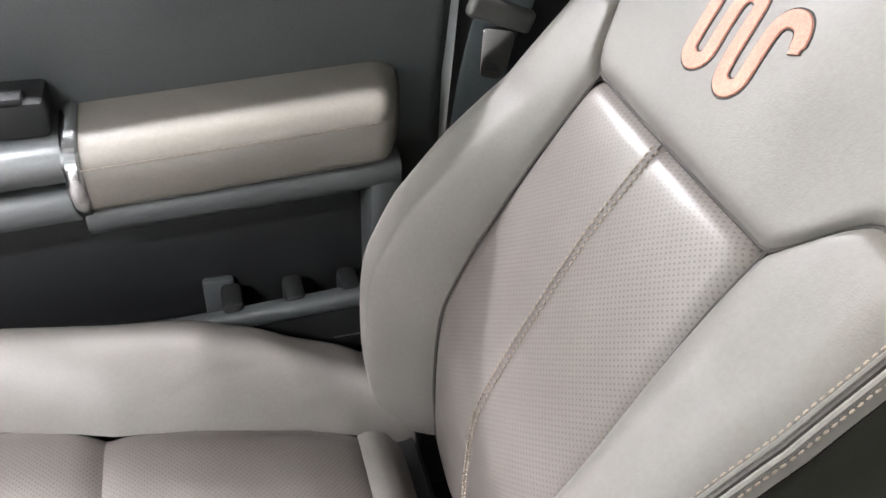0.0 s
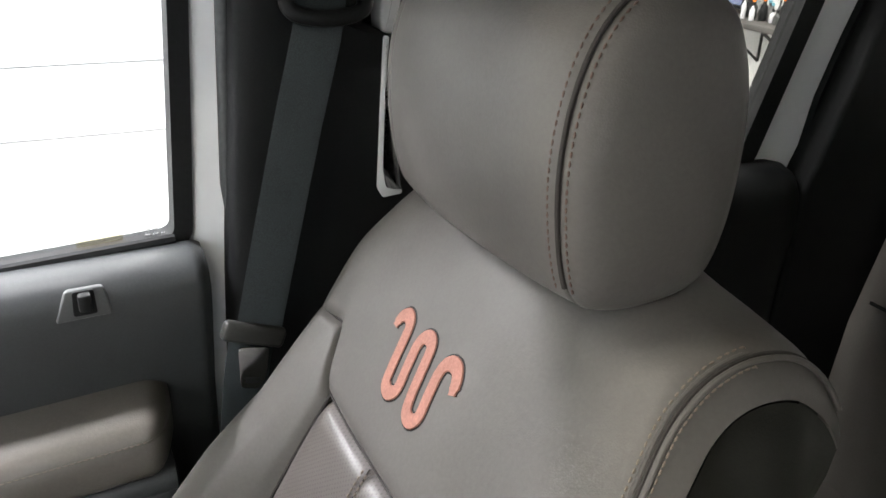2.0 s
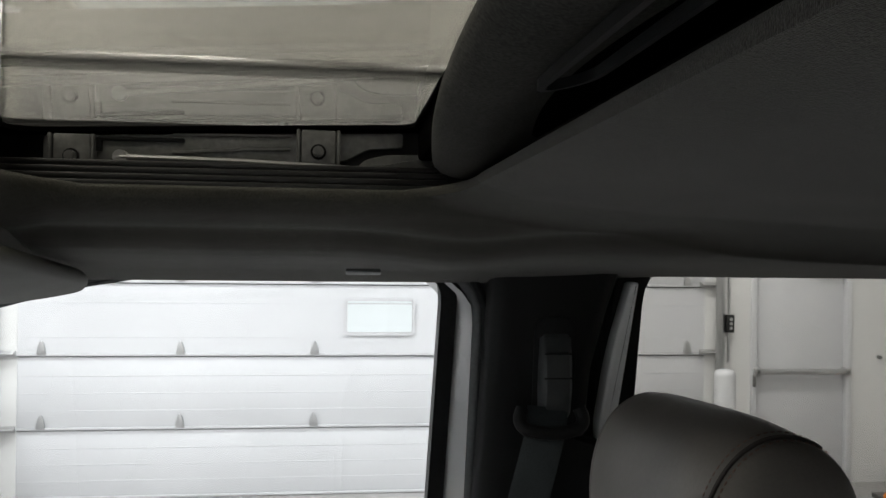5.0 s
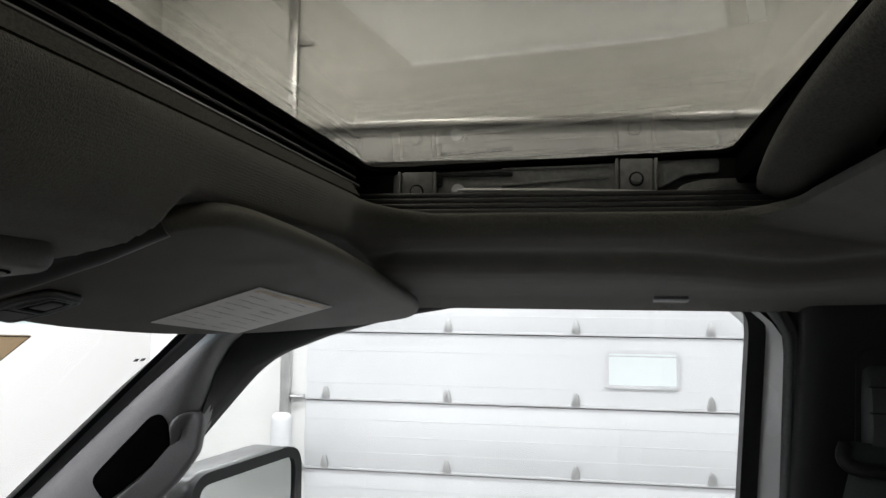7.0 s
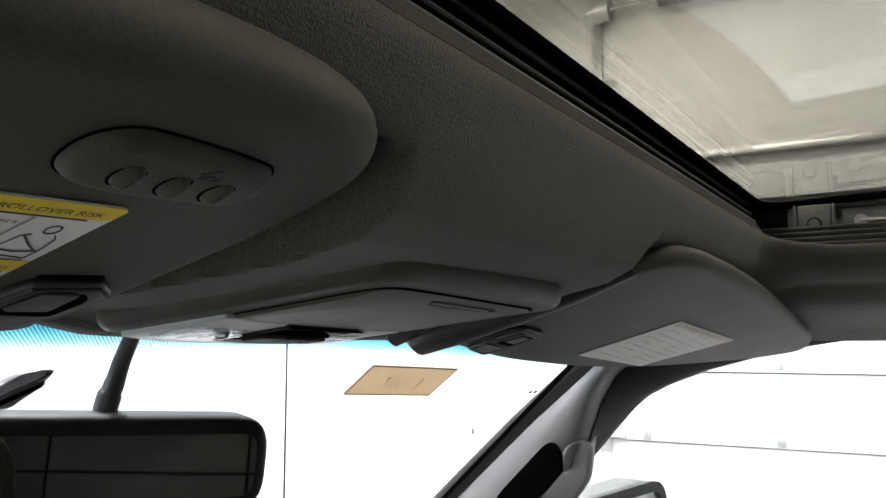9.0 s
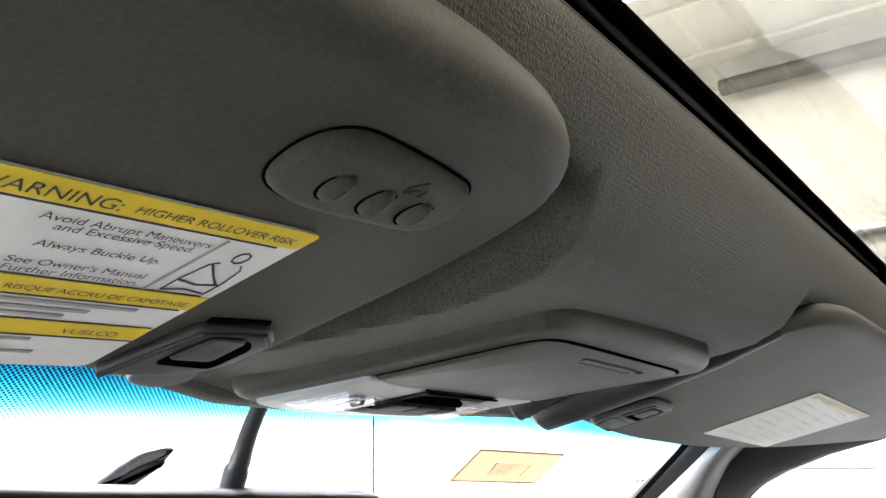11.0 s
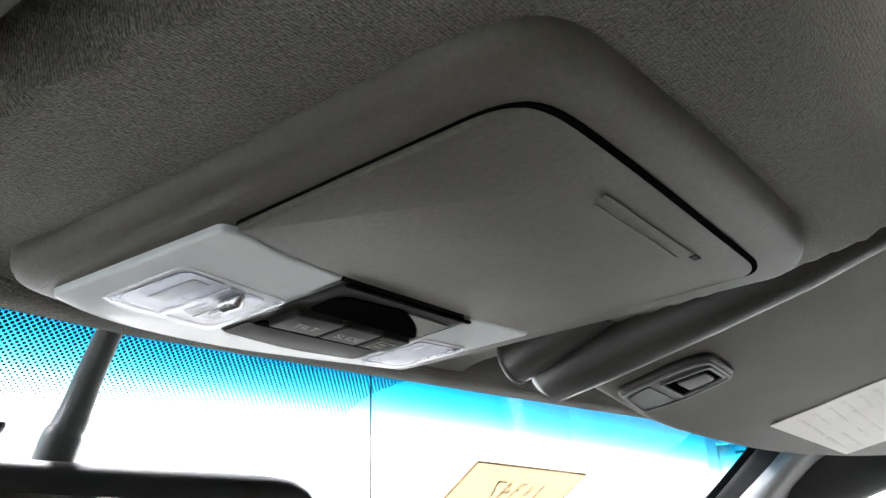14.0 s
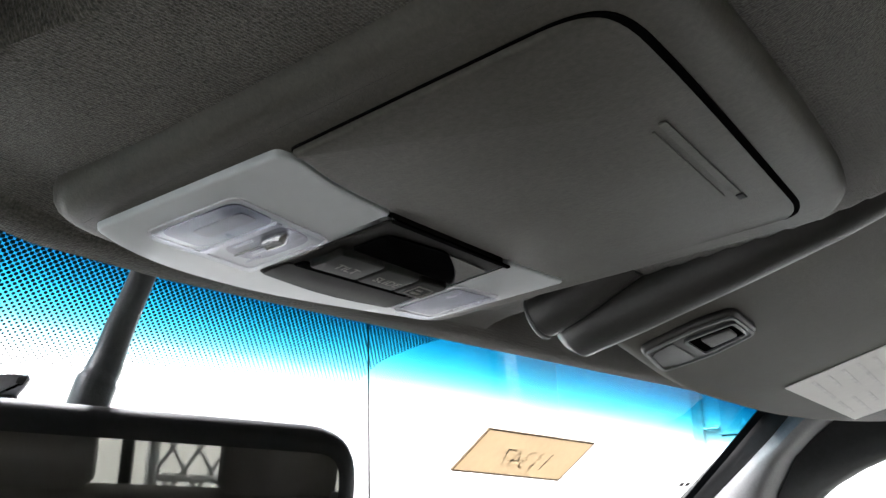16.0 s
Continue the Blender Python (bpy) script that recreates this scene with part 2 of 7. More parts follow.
REARGLASS = glass("tinted_rear_glass", (0.66, 0.66, 0.63))
SIDEGLASS = glass("clear_side_glass", (0.93, 0.95, 0.94))
ROOFGLASS = glass("tinted_roof_glass", (0.51, 0.50, 0.45), 1.5)
STICKER = glass("pale_sticker_film", (0.93, 0.89, 0.78))
LENS = glass("clear_lens", (0.90, 0.91, 0.94), 0.6)
# Near black that paints shade into recesses and gaps; sunroof frame too.
VOID = material("recess_shade_and_frame_black", (0.003, 0.003, 0.003), 1.0, spec=0.0)
MIRROR = bpy.data.materials.new("mirror_silver")
MIRROR.use_nodes = True
MIRROR.node_tree.nodes["Principled BSDF"].inputs["Metallic"].default_value = 1.0
MIRROR.node_tree.nodes["Principled BSDF"].inputs["Roughness"].default_value = 0.02
MIRROR.node_tree.nodes["Principled BSDF"].inputs["Base Color"].default_value = (0.62, 0.64, 0.63, 1)
DIMMIRROR = MIRROR.copy()
DIMMIRROR.name = "dimming_mirror_silver"
DIMMIRROR.node_tree.nodes["Principled BSDF"].inputs["Base Color"].default_value = (0.45, 0.46, 0.45, 1)


def windshield_glass():
    """Clear glass with the blue shade band at its top and the printed dot field in its middle."""
    m = glass("shaded_windshield_glass", (0.95, 0.97, 0.96))
    nt = m.node_tree
    n, l = nt.nodes, nt.links
    uv = n.new("ShaderNodeUVMap")
    sep = n.new("ShaderNodeSeparateXYZ")
    l.new(uv.outputs[0], sep.inputs[0])
    y, d = sep.outputs[0], sep.outputs[1]          # metres across, metres down the glass from the header
    bow = math_node(nt, "POWER", math_node(nt, "SUBTRACT", y, CY), 2.0)
    height = math_node(nt, "MAXIMUM", math_node(nt, "SUBTRACT", 0.064, math_node(nt, "MULTIPLY_ADD", bow, -0.085, d)), 0.0)
    depth = math_node(nt, "POWER", math_node(nt, "MULTIPLY", height, 1 / 0.028), 1.25)
    band = n.new("ShaderNodeCombineXYZ")
    for k, (clear, keep) in enumerate(((0.95, 0.035), (0.97, 0.28), (0.96, 0.40))):
        l.new(math_node(nt, "MULTIPLY", math_node(nt, "POWER", keep, depth), clear), band.inputs[k])
    tr = next(x for x in n if x.type == "BSDF_TRANSPARENT")
    l.new(band.outputs[0], tr.inputs[0])
    pitch = 0.0030
    best = None
    for off in (0.0, 0.5):
        q = []
        for s in (y, d):
            fr = math_node(nt, "FRACT", math_node(nt, "MULTIPLY_ADD", s, 1 / pitch, 40 + off))
            q.append(math_node(nt, "POWER", math_node(nt, "SUBTRACT", fr, 0.5), 2.0))
        dist = math_node(nt, "SQRT", math_node(nt, "ADD", q[0], q[1]))
        best = dist if best is None else math_node(nt, "MINIMUM", best, dist)
    size = n.new("ShaderNodeMapRange")
    size.inputs["From Min"].default_value, size.inputs["From Max"].default_value = 0.0, 0.074
    size.inputs["To Min"].default_value, size.inputs["To Max"].default_value = 0.36, 0.13
    l.new(d, size.inputs["Value"])
    dots = math_node(nt, "LESS_THAN", best, size.outputs[0])
    off = math_node(nt, "ABSOLUTE", math_node(nt, "SUBTRACT", y, CY))
    rise = math_node(nt, "MAXIMUM", math_node(nt, "SUBTRACT", 0.055, d), 0.0)
    edge = math_node(nt, "MULTIPLY_ADD", math_node(nt, "MULTIPLY", rise, rise), 28.0, 0.166)
    inside = math_node(nt, "LESS_THAN", off, edge)
    low = math_node(nt, "LESS_THAN", math_node(nt, "MULTIPLY_ADD", off, 0.13, d), 0.077)
    rim = math_node(nt, "GREATER_THAN", off, 0.672)
    dots = math_node(nt, "MULTIPLY", dots, math_node(nt, "MULTIPLY", inside, low))
    dots = math_node(nt, "MAXIMUM", dots, rim)
    ink = n.new("ShaderNodeBsdfDiffuse")
    ink.inputs[0].default_value = (0.012, 0.014, 0.015, 1)
    mix = n.new("ShaderNodeMixShader")
    out = n["Material Output"]
    src = out.inputs[0].links[0].from_socket
    l.new(dots, mix.inputs[0])
    l.new(src, mix.inputs[1])
    l.new(ink.outputs[0], mix.inputs[2])
    l.new(mix.outputs[0], out.inputs[0])
    return m


WINDSHIELD = windshield_glass()


def emitter(name, color, strength):
    m = bpy.data.materials.new(name)
    m.use_nodes = True
    b = m.node_tree.nodes["Principled BSDF"]
    b.inputs["Base Color"].default_value, b.inputs["Roughness"].default_value = (0.03, 0.03, 0.035, 1), 0.35
    b.inputs["Emission Color"].default_value, b.inputs["Emission Strength"].default_value = (*color, 1), strength
    return m


TUBE = emitter("lit_tube", (0.95, 0.98, 1.0), 9.0)
SCREENLIT = emitter("lit_laptop_screen", (0.24, 0.30, 0.55), 0.55)
# The door's pane glows by itself in place of daylight behind it.
GLOWPANE = emitter("glowing_pane", (0.93, 0.97, 1.0), 1.0)


# ---------------------------------------------------------------- mesh tools
def box(c, s, bevel=0.0, seg=2, rot=None):
    bm = bmesh.new()
    bmesh.ops.create_cube(bm, size=1)
    bmesh.ops.scale(bm, vec=s, verts=bm.verts)
    if bevel:
        bmesh.ops.bevel(bm, geom=bm.edges[:], offset=bevel, segments=seg, affect="EDGES", profile=0.5)
    m = Matrix.Translation(c) @ (rot or Matrix.Identity(4))
    bmesh.ops.transform(bm, matrix=m, verts=bm.verts)
    bm.verts.index_update()
    out = [tuple(v.co) for v in bm.verts], [[v.index for v in f.verts] for f in bm.faces]
    bm.free()
    return out


def join(*geos):
    V, F = [], []
    for g in geos:
        k = len(V)
        V += list(g[0])
        F += [[i + k for i in f] for f in g[1]]
    return V, F


def moved(geo, m):
    return [tuple(m @ Vector(v)) for v in geo[0]], geo[1]


def mirrored(geo):
    return [(v[0], 2 * CY - v[1], v[2]) for v in geo[0]], [f[::-1] for f in geo[1]]


def rounded(points, radii, n=6):
    """A polygon with its corners rounded."""
    out = []
    k = len(points)
    if isinstance(radii, (int, float)):
        radii = [radii] * k
    for i in range(k):
        p, a, b = Vector(points[i]), Vector(points[i - 1]), Vector(points[(i + 1) % k])
        r = radii[i]
        if r <= 0:
            out.append(tuple(p))
            continue
        da, db = (a - p), (b - p)
        r1, r2 = min(r, da.length * 0.49), min(r, db.length * 0.49)
        s, e = p + da.normalized() * r1, p + db.normalized() * r2
        for j in range(n + 1):
            t = j / n
            out.append(tuple(s * (1 - t) ** 2 + p * 2 * t * (1 - t) + e * t * t))
    return out


def offset(poly, d):
    """Moves a closed 2D outline inwards (d > 0) if it runs anticlockwise."""
    n = len(poly)
    area = sum(poly[i - 1][0] * poly[i][1] - poly[i][0] * poly[i - 1][1] for i in range(n))
    sgn = 1 if area > 0 else -1
    out = []
    for i in range(n):
        a, p, b = Vector(poly[i - 1]), Vector(poly[i]), Vector(poly[(i + 1) % n])
        e1, e2 = (p - a), (b - p)
        e1 = e1.normalized() if e1.length > 1e-9 else e2.normalized()
        e2 = e2.normalized() if e2.length > 1e-9 else e1
        n1, n2 = Vector((-e1.y, e1.x)), Vector((-e2.y, e2.x))
        q = n1 + n2
        q = q.normalized() if q.length > 1e-6 else n1
        c = max(0.5, q.dot(n1))
        out.append(tuple(p + q * (sgn * d / c)))
    return out


def prism(poly, depth, bevel=0.0, lift=None, both=True, steps=3):
    """A plate of that outline, from z = 0 to depth, with rounded rims; lift(x, y, z) places its points."""
    rings = []
    if bevel:
        if both:
            for j in range(steps):
                a = j / steps * math.pi / 2
                rings.append((bevel * (1 - math.sin(a)), bevel * (1 - math.cos(a))))
        else:
            rings.append((0.0, 0.0))
        rings.append((0.0, bevel if both else 0.0))
        for j in range(steps + 1):
            a = j / steps * math.pi / 2
            rings.append((bevel * (1 - math.cos(a)), depth - bevel * (1 - math.sin(a))))
    else:
        rings = [(0.0, 0.0), (0.0, depth)]
    V, F, n = [], [], len(poly)
    for ins, z in rings:
        ring = offset(poly, ins) if ins > 1e-9 else poly
        V += [(p[0], p[1], z) for p in ring]
    for r in range(len(rings) - 1):
        for i in range(n):
            j = (i + 1) % n
            F.append([r * n + i, r * n + j, (r + 1) * n + j, (r + 1) * n + i])
    F.append(list(range(n))[::-1])
    F.append([(len(rings) - 1) * n + i for i in range(n)])
    if lift:
        V = [tuple(lift(*v)) for v in V]
    return V, F


def ring_plate(inner, width, depth, lift):
    """A frame round an outline: its inner edge, grown by width, of that depth."""
    outer = offset(inner, -width)
    n = len(inner)
    V = [(*p, 0.0) for p in inner] + [(*p, 0.0) for p in outer] + [(*p, depth) for p in inner] + [(*p, depth) for p in outer]
    F = []
    for i in range(n):
        j = (i + 1) % n
        F += [[i, j, n + j, n + i], [2 * n + i, 3 * n + i, 3 * n + j, 2 * n + j], [i, 2 * n + i, 2 * n + j, j], [n + i, n + j, 3 * n + j, 3 * n + i]]
    return [tuple(lift(*v)) for v in V], F


def curve(points, n=8, closed=False):
    """Points along a smooth curve through the given ones."""
    P = [Vector(p) for p in points]
    k = len(P)
    out = []
    for i in range(k if closed else k - 1):
        a, b, c, d = (P[(i - 1) % k], P[i], P[(i + 1) % k], P[(i + 2) % k]) if closed else (P[max(i - 1, 0)], P[i], P[i + 1], P[min(i + 2, k - 1)])
        for j in range(n):
            t = j / n
            out.append(0.5 * ((2 * b) + (c - a) * t + (2 * a - 5 * b + 4 * c - d) * t * t + (3 * b - a - 3 * c + d) * t ** 3))
    if not closed:
        out.append(P[-1])
    return out


def tube(path, r, n=10, closed=False, flat=1.0):
    path = [Vector(p) for p in path]
    k = len(path)
    V, F = [], []
    up = Vector((0, 0, 1))
    for i, p in enumerate(path):
        t = (path[(i + 1) % k] - path[i - 1]) if closed else (path[min(i + 1, k - 1)] - path[max(i - 1, 0)])
        t = t.normalized() if t.length > 1e-9 else Vector((1, 0, 0))
        a = up - t * up.dot(t)
        a = a.normalized() if a.length > 0.05 else Vector((1, 0, 0)).cross(t).normalized()
        up = a
        b = t.cross(a)
        rad = r[i] if isinstance(r, (list, tuple)) else r
        for j in range(n):
            w = 2 * math.pi * j / n
            V.append(tuple(p + a * (math.cos(w) * rad) + b * (math.sin(w) * rad * flat)))
    for i in range(k if closed else k - 1):
        for j in range(n):
            q = (j + 1) % n
            i2 = (i + 1) % k
            F.append([i * n + j, i * n + q, i2 * n + q, i2 * n + j])
    if not closed:
        F += [list(range(n))[::-1], [(k - 1) * n + j for j in range(n)]]
    return V, F


def loft(rings, caps=True, closed=True):
    n = len(rings[0])
    V, F = [], []
    for r in rings:
        V += [tuple(p) for p in r]
    for i in range(len(rings) - 1):
        for j in range(n if closed else n - 1):
            q = (j + 1) % n
            F.append([i * n + j, i * n + q, (i + 1) * n + q, (i + 1) * n + j])
    if caps and closed:
        F += [list(range(n))[::-1], [(len(rings) - 1) * n + j for j in range(n)]]
    return V, F


def sheet(fn, nu, nv):
    """A grid of points fn(u, v), u and v from 0 to 1."""
    V = [tuple(fn(i / nu, j / nv)) for j in range(nv + 1) for i in range(nu + 1)]
    F = [[j * (nu + 1) + i, j * (nu + 1) + i + 1, (j + 1) * (nu + 1) + i + 1, (j + 1) * (nu + 1) + i] for j in range(nv) for i in range(nu)]
    return V, F


def interp(x, xs, ys):
    return float(np.interp(x, xs, ys))


def smooth(a, b, x):
    t = min(1.0, max(0.0, (x - a) / (b - a)))
    return t * t * (3 - 2 * t)


def mesh_object(name, geo, mat, angle=40, uv=None, fix=True):
    me = bpy.data.meshes.new(name)
    me.from_pydata(geo[0], [], geo[1])
    if fix:
        bm = bmesh.new()
        bm.from_mesh(me)
        bmesh.ops.recalc_face_normals(bm, faces=bm.faces)
        bm.to_mesh(me)
        bm.free()
    me.materials.append(mat)
    me.polygons.foreach_set("use_smooth", [True] * len(me.polygons))
    me.set_sharp_from_angle(angle=radians(angle))
    if uv:
        layer = me.uv_layers.new(name="UVMap")
        for lp in me.loops:
            layer.data[lp.index].uv = uv[lp.vertex_index]
    return new(name, me)


def adopt(ob, parent):
    ob.parent = parent
    base = Vector((0, 0, 0))
    q = parent
    while q:
        base += q.location
        q = q.parent
    ob.location = ob.location - base
    return ob


def thing(name, at, label, category, group="", kind=""):
    ob = new(name)
    ob.empty_display_size = 0.05
    ob.location = at
    return tagged(ob, label, category, group, kind)


def part(name, geo, mat, parent, label="", angle=40, uv=None, fix=True):
    ob = mesh_object(name, geo, mat, angle, uv, fix)
    adopt(ob, parent)
    return tagged(ob, label) if label else ob


def solo(name, geo, mat, label, category, group="", kind="", angle=40, uv=None, fix=True):
    return tagged(mesh_object(name, geo, mat, angle, uv, fix), label, category, group, kind)


def lettering(name, text, size, m, mat, parent, label="", align="LEFT", thin=0.0):
    cu = bpy.data.curves.new(name, "FONT")
    cu.body, cu.size, cu.align_x, cu.extrude, cu.offset = text, size, align, 0.0, -thin
    tmp = bpy.data.objects.new(name, cu)
    scene.collection.objects.link(tmp)
    bpy.context.view_layer.update()
    me = bpy.data.meshes.new_from_object(tmp.evaluated_get(bpy.context.evaluated_depsgraph_get()))
    bpy.data.objects.remove(tmp)
    me.transform(m)
    me.materials.clear()
    me.materials.append(mat)
    ob = new(name, me)
    adopt(ob, parent)
    return tagged(ob, label) if label else ob


def stitches(path, normals, side, spacing=0.006, length=0.0042, r=0.0006):
    """Short raised stitches along a path, each lying a little to its side."""
    geos = []
    P = [Vector(p) for p in path]
    acc, nxt = 0.0, 0.0
    for i in range(len(P) - 1):
        seg = (P[i + 1] - P[i]).length
        if seg < 1e-6:
            continue
        t = (P[i + 1] - P[i]) / seg
        nrm = Vector(normals[i]).normalized()
        lat = t.cross(nrm).normalized()
        while nxt <= acc + seg:
            c = P[i] + t * (nxt - acc) + lat * side + nrm * (r * 0.7)
            a, b = c - t * (length / 2), c + t * (length / 2)
            V = []
            for q, s in ((a, 0.35), (a.lerp(b, 0.25), 1), (a.lerp(b, 0.75), 1), (b, 0.35)):
                for k in range(5):
                    w = 2 * math.pi * k / 5
                    V.append(tuple(q + (lat * math.cos(w) * 1.25 + nrm * math.sin(w)) * (r * s)))
            F = [[j * 5 + k, j * 5 + (k + 1) % 5, (j + 1) * 5 + (k + 1) % 5, (j + 1) * 5 + k] for j in range(3) for k in range(5)]
            F += [[4, 3, 2, 1, 0], [15, 16, 17, 18, 19]]
            geos.append((V, F))
            nxt += spacing
        acc += seg
    return join(*geos)


# ================================================================ the workshop
def wall(name, c, s, label):
    return solo(name, box(c, s), WALLPAINT, label, "wall", kind="structure")


X0, X1, Y0, ZC = -4.0, 5.25, -5.2, 5.2
solo("floor", box(((X0 + X1) / 2, (Y0 + DOORWALL) / 2, GROUND - 0.06), (X1 - X0 + 0.6, DOORWALL - Y0 + 0.8, 0.12)), CONCRETE, "sealed grey concrete workshop floor with faint stains", "floor", kind="structure")
solo("ceiling", box(((X0 + X1) / 2, (Y0 + DOORWALL) / 2, ZC + 0.06), (X1 - X0 + 0.6, DOORWALL - Y0 + 0.8, 0.12)), CEILPAINT, "pale sheet metal workshop ceiling", "ceiling", kind="structure")
wall("wall_front", (X0 - 0.1, (Y0 + DOORWALL) / 2, (ZC + GROUND) / 2), (0.2, DOORWALL - Y0 + 0.4, ZC - GROUND), "plain white painted workshop wall")
wall("wall_rear", (X1 + 0.1, (Y0 + DOORWALL) / 2, (ZC + GROUND) / 2), (0.2, DOORWALL - Y0 + 0.4, ZC - GROUND), "plain white painted workshop wall behind a shelf")
# Unseen wall, kept white to bounce fill light into the cab.
solo("wall_far_bounce", box(((X0 + X1) / 2, Y0 - 0.1, (ZC + GROUND) / 2), (X1 - X0, 0.2, ZC - GROUND)), WALLPAINT, "plain white painted workshop wall", "wall", kind="structure")
DX0, DX1, DZ1 = -2.46, 3.44, 3.39
T = 0.2
wall("wall_door_side", ((X0 + DX0) / 2, DOORWALL + T / 2, (ZC + GROUND) / 2), (DX0 - X0, T, ZC - GROUND), "white painted wall beside the sectional door")
wall("wall_door_header", ((DX0 + DX1) / 2, DOORWALL + T / 2, (ZC + DZ1) / 2), (DX1 - DX0, T, ZC - DZ1), "white painted wall over the sectional door")
PX0, PX1, PZ1 = 3.88, 4.86, 1.82
wall("wall_door_pier", ((DX1 + PX0) / 2, DOORWALL + T / 2, (ZC + GROUND) / 2), (PX0 - DX1, T, ZC - GROUND), "white painted pier between the two doors")
wall("wall_door_corner", ((PX1 + X1) / 2, DOORWALL + T / 2, (ZC + GROUND) / 2), (X1 - PX1, T, ZC - GROUND), "white painted wall in the workshop corner")
wall("wall_over_exit", ((PX0 + PX1) / 2, DOORWALL + T / 2, (ZC + PZ1) / 2), (PX1 - PX0, T, ZC - PZ1), "white painted wall over the exit door")
solo("baseboard", box((X1 - 0.006, (DOORWALL + Y0) / 2, GROUND + 0.06), (0.012, DOORWALL - Y0, 0.12), 0.003), BASEDARK, "dark grey painted strip along the wall's foot", "baseboard", kind="structure")

# ---- sectional door: six insulated sections, each with its ribs, strip and hinges
gate = thing("door_1", (0.5, DOORWALL, GROUND), "closed white sectional overhead door with grey hinges", "garage door", kind="structure")
JOINTS = [GROUND, 0.31, 0.92, 1.53, 2.14, 2.75, 3.38]
for k in range(6):
    z0, z1 = JOINTS[k] + 0.004, JOINTS[k + 1] - 0.004
    geo = [box(((DX0 + DX1) / 2, DOORWALL + 0.03, (z0 + z1) / 2), (DX1 - DX0 + 0.1, 0.05, z1 - z0), 0.006)]
    for f in (0.26, 0.5, 0.74):
        geo.append(box(((DX0 + DX1) / 2, DOORWALL + 0.0045, z0 + (z1 - z0) * f), (DX1 - DX0, 0.0015, 0.010), 0.0005))
    if k != 2:
        sec = part("section", join(*geo), WHITEDOOR, gate)
    else:
        wx0, wx1, wz0, wz1 = 0.21, 0.79, 1.115, 1.405
        g2 = []
        for a, b, c, d in ((DX0 - 0.05, wx0, z0, z1), (wx1, DX1 + 0.05, z0, z1), (wx0, wx1, z0, wz0), (wx0, wx1, wz1, z1)):
            g2.append(box(((a + b) / 2, DOORWALL + 0.03, (c + d) / 2), (b - a, 0.05, d - c)))
        sec = part("section", join(*g2, *geo[1:2], *geo[3:]), WHITEDOOR, gate)
        rim = rounded([(wx0, wz0), (wx1, wz0), (wx1, wz1), (wx0, wz1)], 0.03, 4)
        part("window_frame", ring_plate(offset(rim, 0.012), 0.03, 0.016, lambda x, y, z: (x, DOORWALL - 0.010 + z, y)), STRIP, sec)
        part("pane", box(((wx0 + wx1) / 2, DOORWALL + 0.05, (wz0 + wz1) / 2), (wx1 - wx0, 0.006, wz1 - wz0)), GLOWPANE, sec, "pane that glows in place of daylight")
    part("joint_strip", box(((DX0 + DX1) / 2, DOORWALL - 0.008, z0 + 0.012), (DX1 - DX0 + 0.04, 0.014, 0.022), 0.004), STRIP, sec, "grey metal edge strip")
hinge_outline = rounded([(-0.038, 0), (0.038, 0), (0.026, 0.07), (0.011, 0.11), (-0.011, 0.11), (-0.026, 0.07)], 0.012, 3)
hinge = prism(hinge_outline, 0.02, 0.004)
hinge_mesh = None
for k in range(1, 6):
    for i in range(-1, 5):
        hx = -1.16 + 1.108 * i
        m = Matrix(((1, 0, 0, hx), (0, 0, -1, DOORWALL - 0.002), (0, 1, 0, JOINTS[k] + 0.02), (0, 0, 0, 1)))
        if hinge_mesh is None:
            h0 = part("hinge", hinge, STEEL, gate, "grey stamped hinge")
            hinge_mesh = h0.data
            h0.matrix_basis = Matrix.Translation(-gate.location) @ m
        else:
            h = new("hinge", hinge_mesh)
            h.parent = gate
            h.matrix_basis = Matrix.Translation(-gate.location) @ m
for sx, nm in ((DX0 - 0.16, -1), (DX1 + 0.10, 1)):
    tr = thing("door_track", (sx, DOORWALL - 0.08, GROUND), "galvanised vertical track of the sectional door", "door track", "door tracks")
    part("rail", join(box((sx, DOORWALL - 0.07, 2.3), (0.05, 0.012, 5.1), 0.003), box((sx + 0.025, DOORWALL - 0.05, 2.3), (0.01, 0.06, 5.1), 0.003)), STEEL, tr)
    part("angle", box((sx + nm * 0.05, DOORWALL - 0.012, 2.3), (0.06, 0.02, 5.1), 0.004), STEEL, tr)
    for z in (0.33, 0.95, 1.56, 2.2, 2.8, 3.4, 4.2):
        part("roller_bracket", join(box((sx - nm * 0.09, DOORWALL - 0.03, z), (0.14, 0.03, 0.05), 0.006), tube([(sx - nm * 0.15, DOORWALL - 0.05, z), (sx, DOORWALL - 0.06, z)], 0.012, 8)), STEEL, tr)
shaft = thing("torsion_shaft", (0.4, 6.78, 4.85), "grey torsion shaft with spring over the sectional door", "door shaft")
part("shaft", tube([(-2.7, 6.78, 4.85), (3.7, 6.78, 4.85)], 0.02, 10), STEEL, shaft)
part("spring", tube([(-2.0, 6.78, 4.85), (0.2, 6.78, 4.85)], 0.075, 14), GREYMETAL, shaft, "dark wound spring")
part("drum", tube([(-2.62, 6.78, 4.85), (-2.45, 6.78, 4.85)], 0.11, 16), STEEL, shaft)
solo("lintel_channel", box((0.49, DOORWALL - 0.05, 3.40), (DX1 - DX0 + 0.4, 0.1, 0.06), 0.01), STEEL, "grey steel channel along the door's head", "lintel", kind="structure")
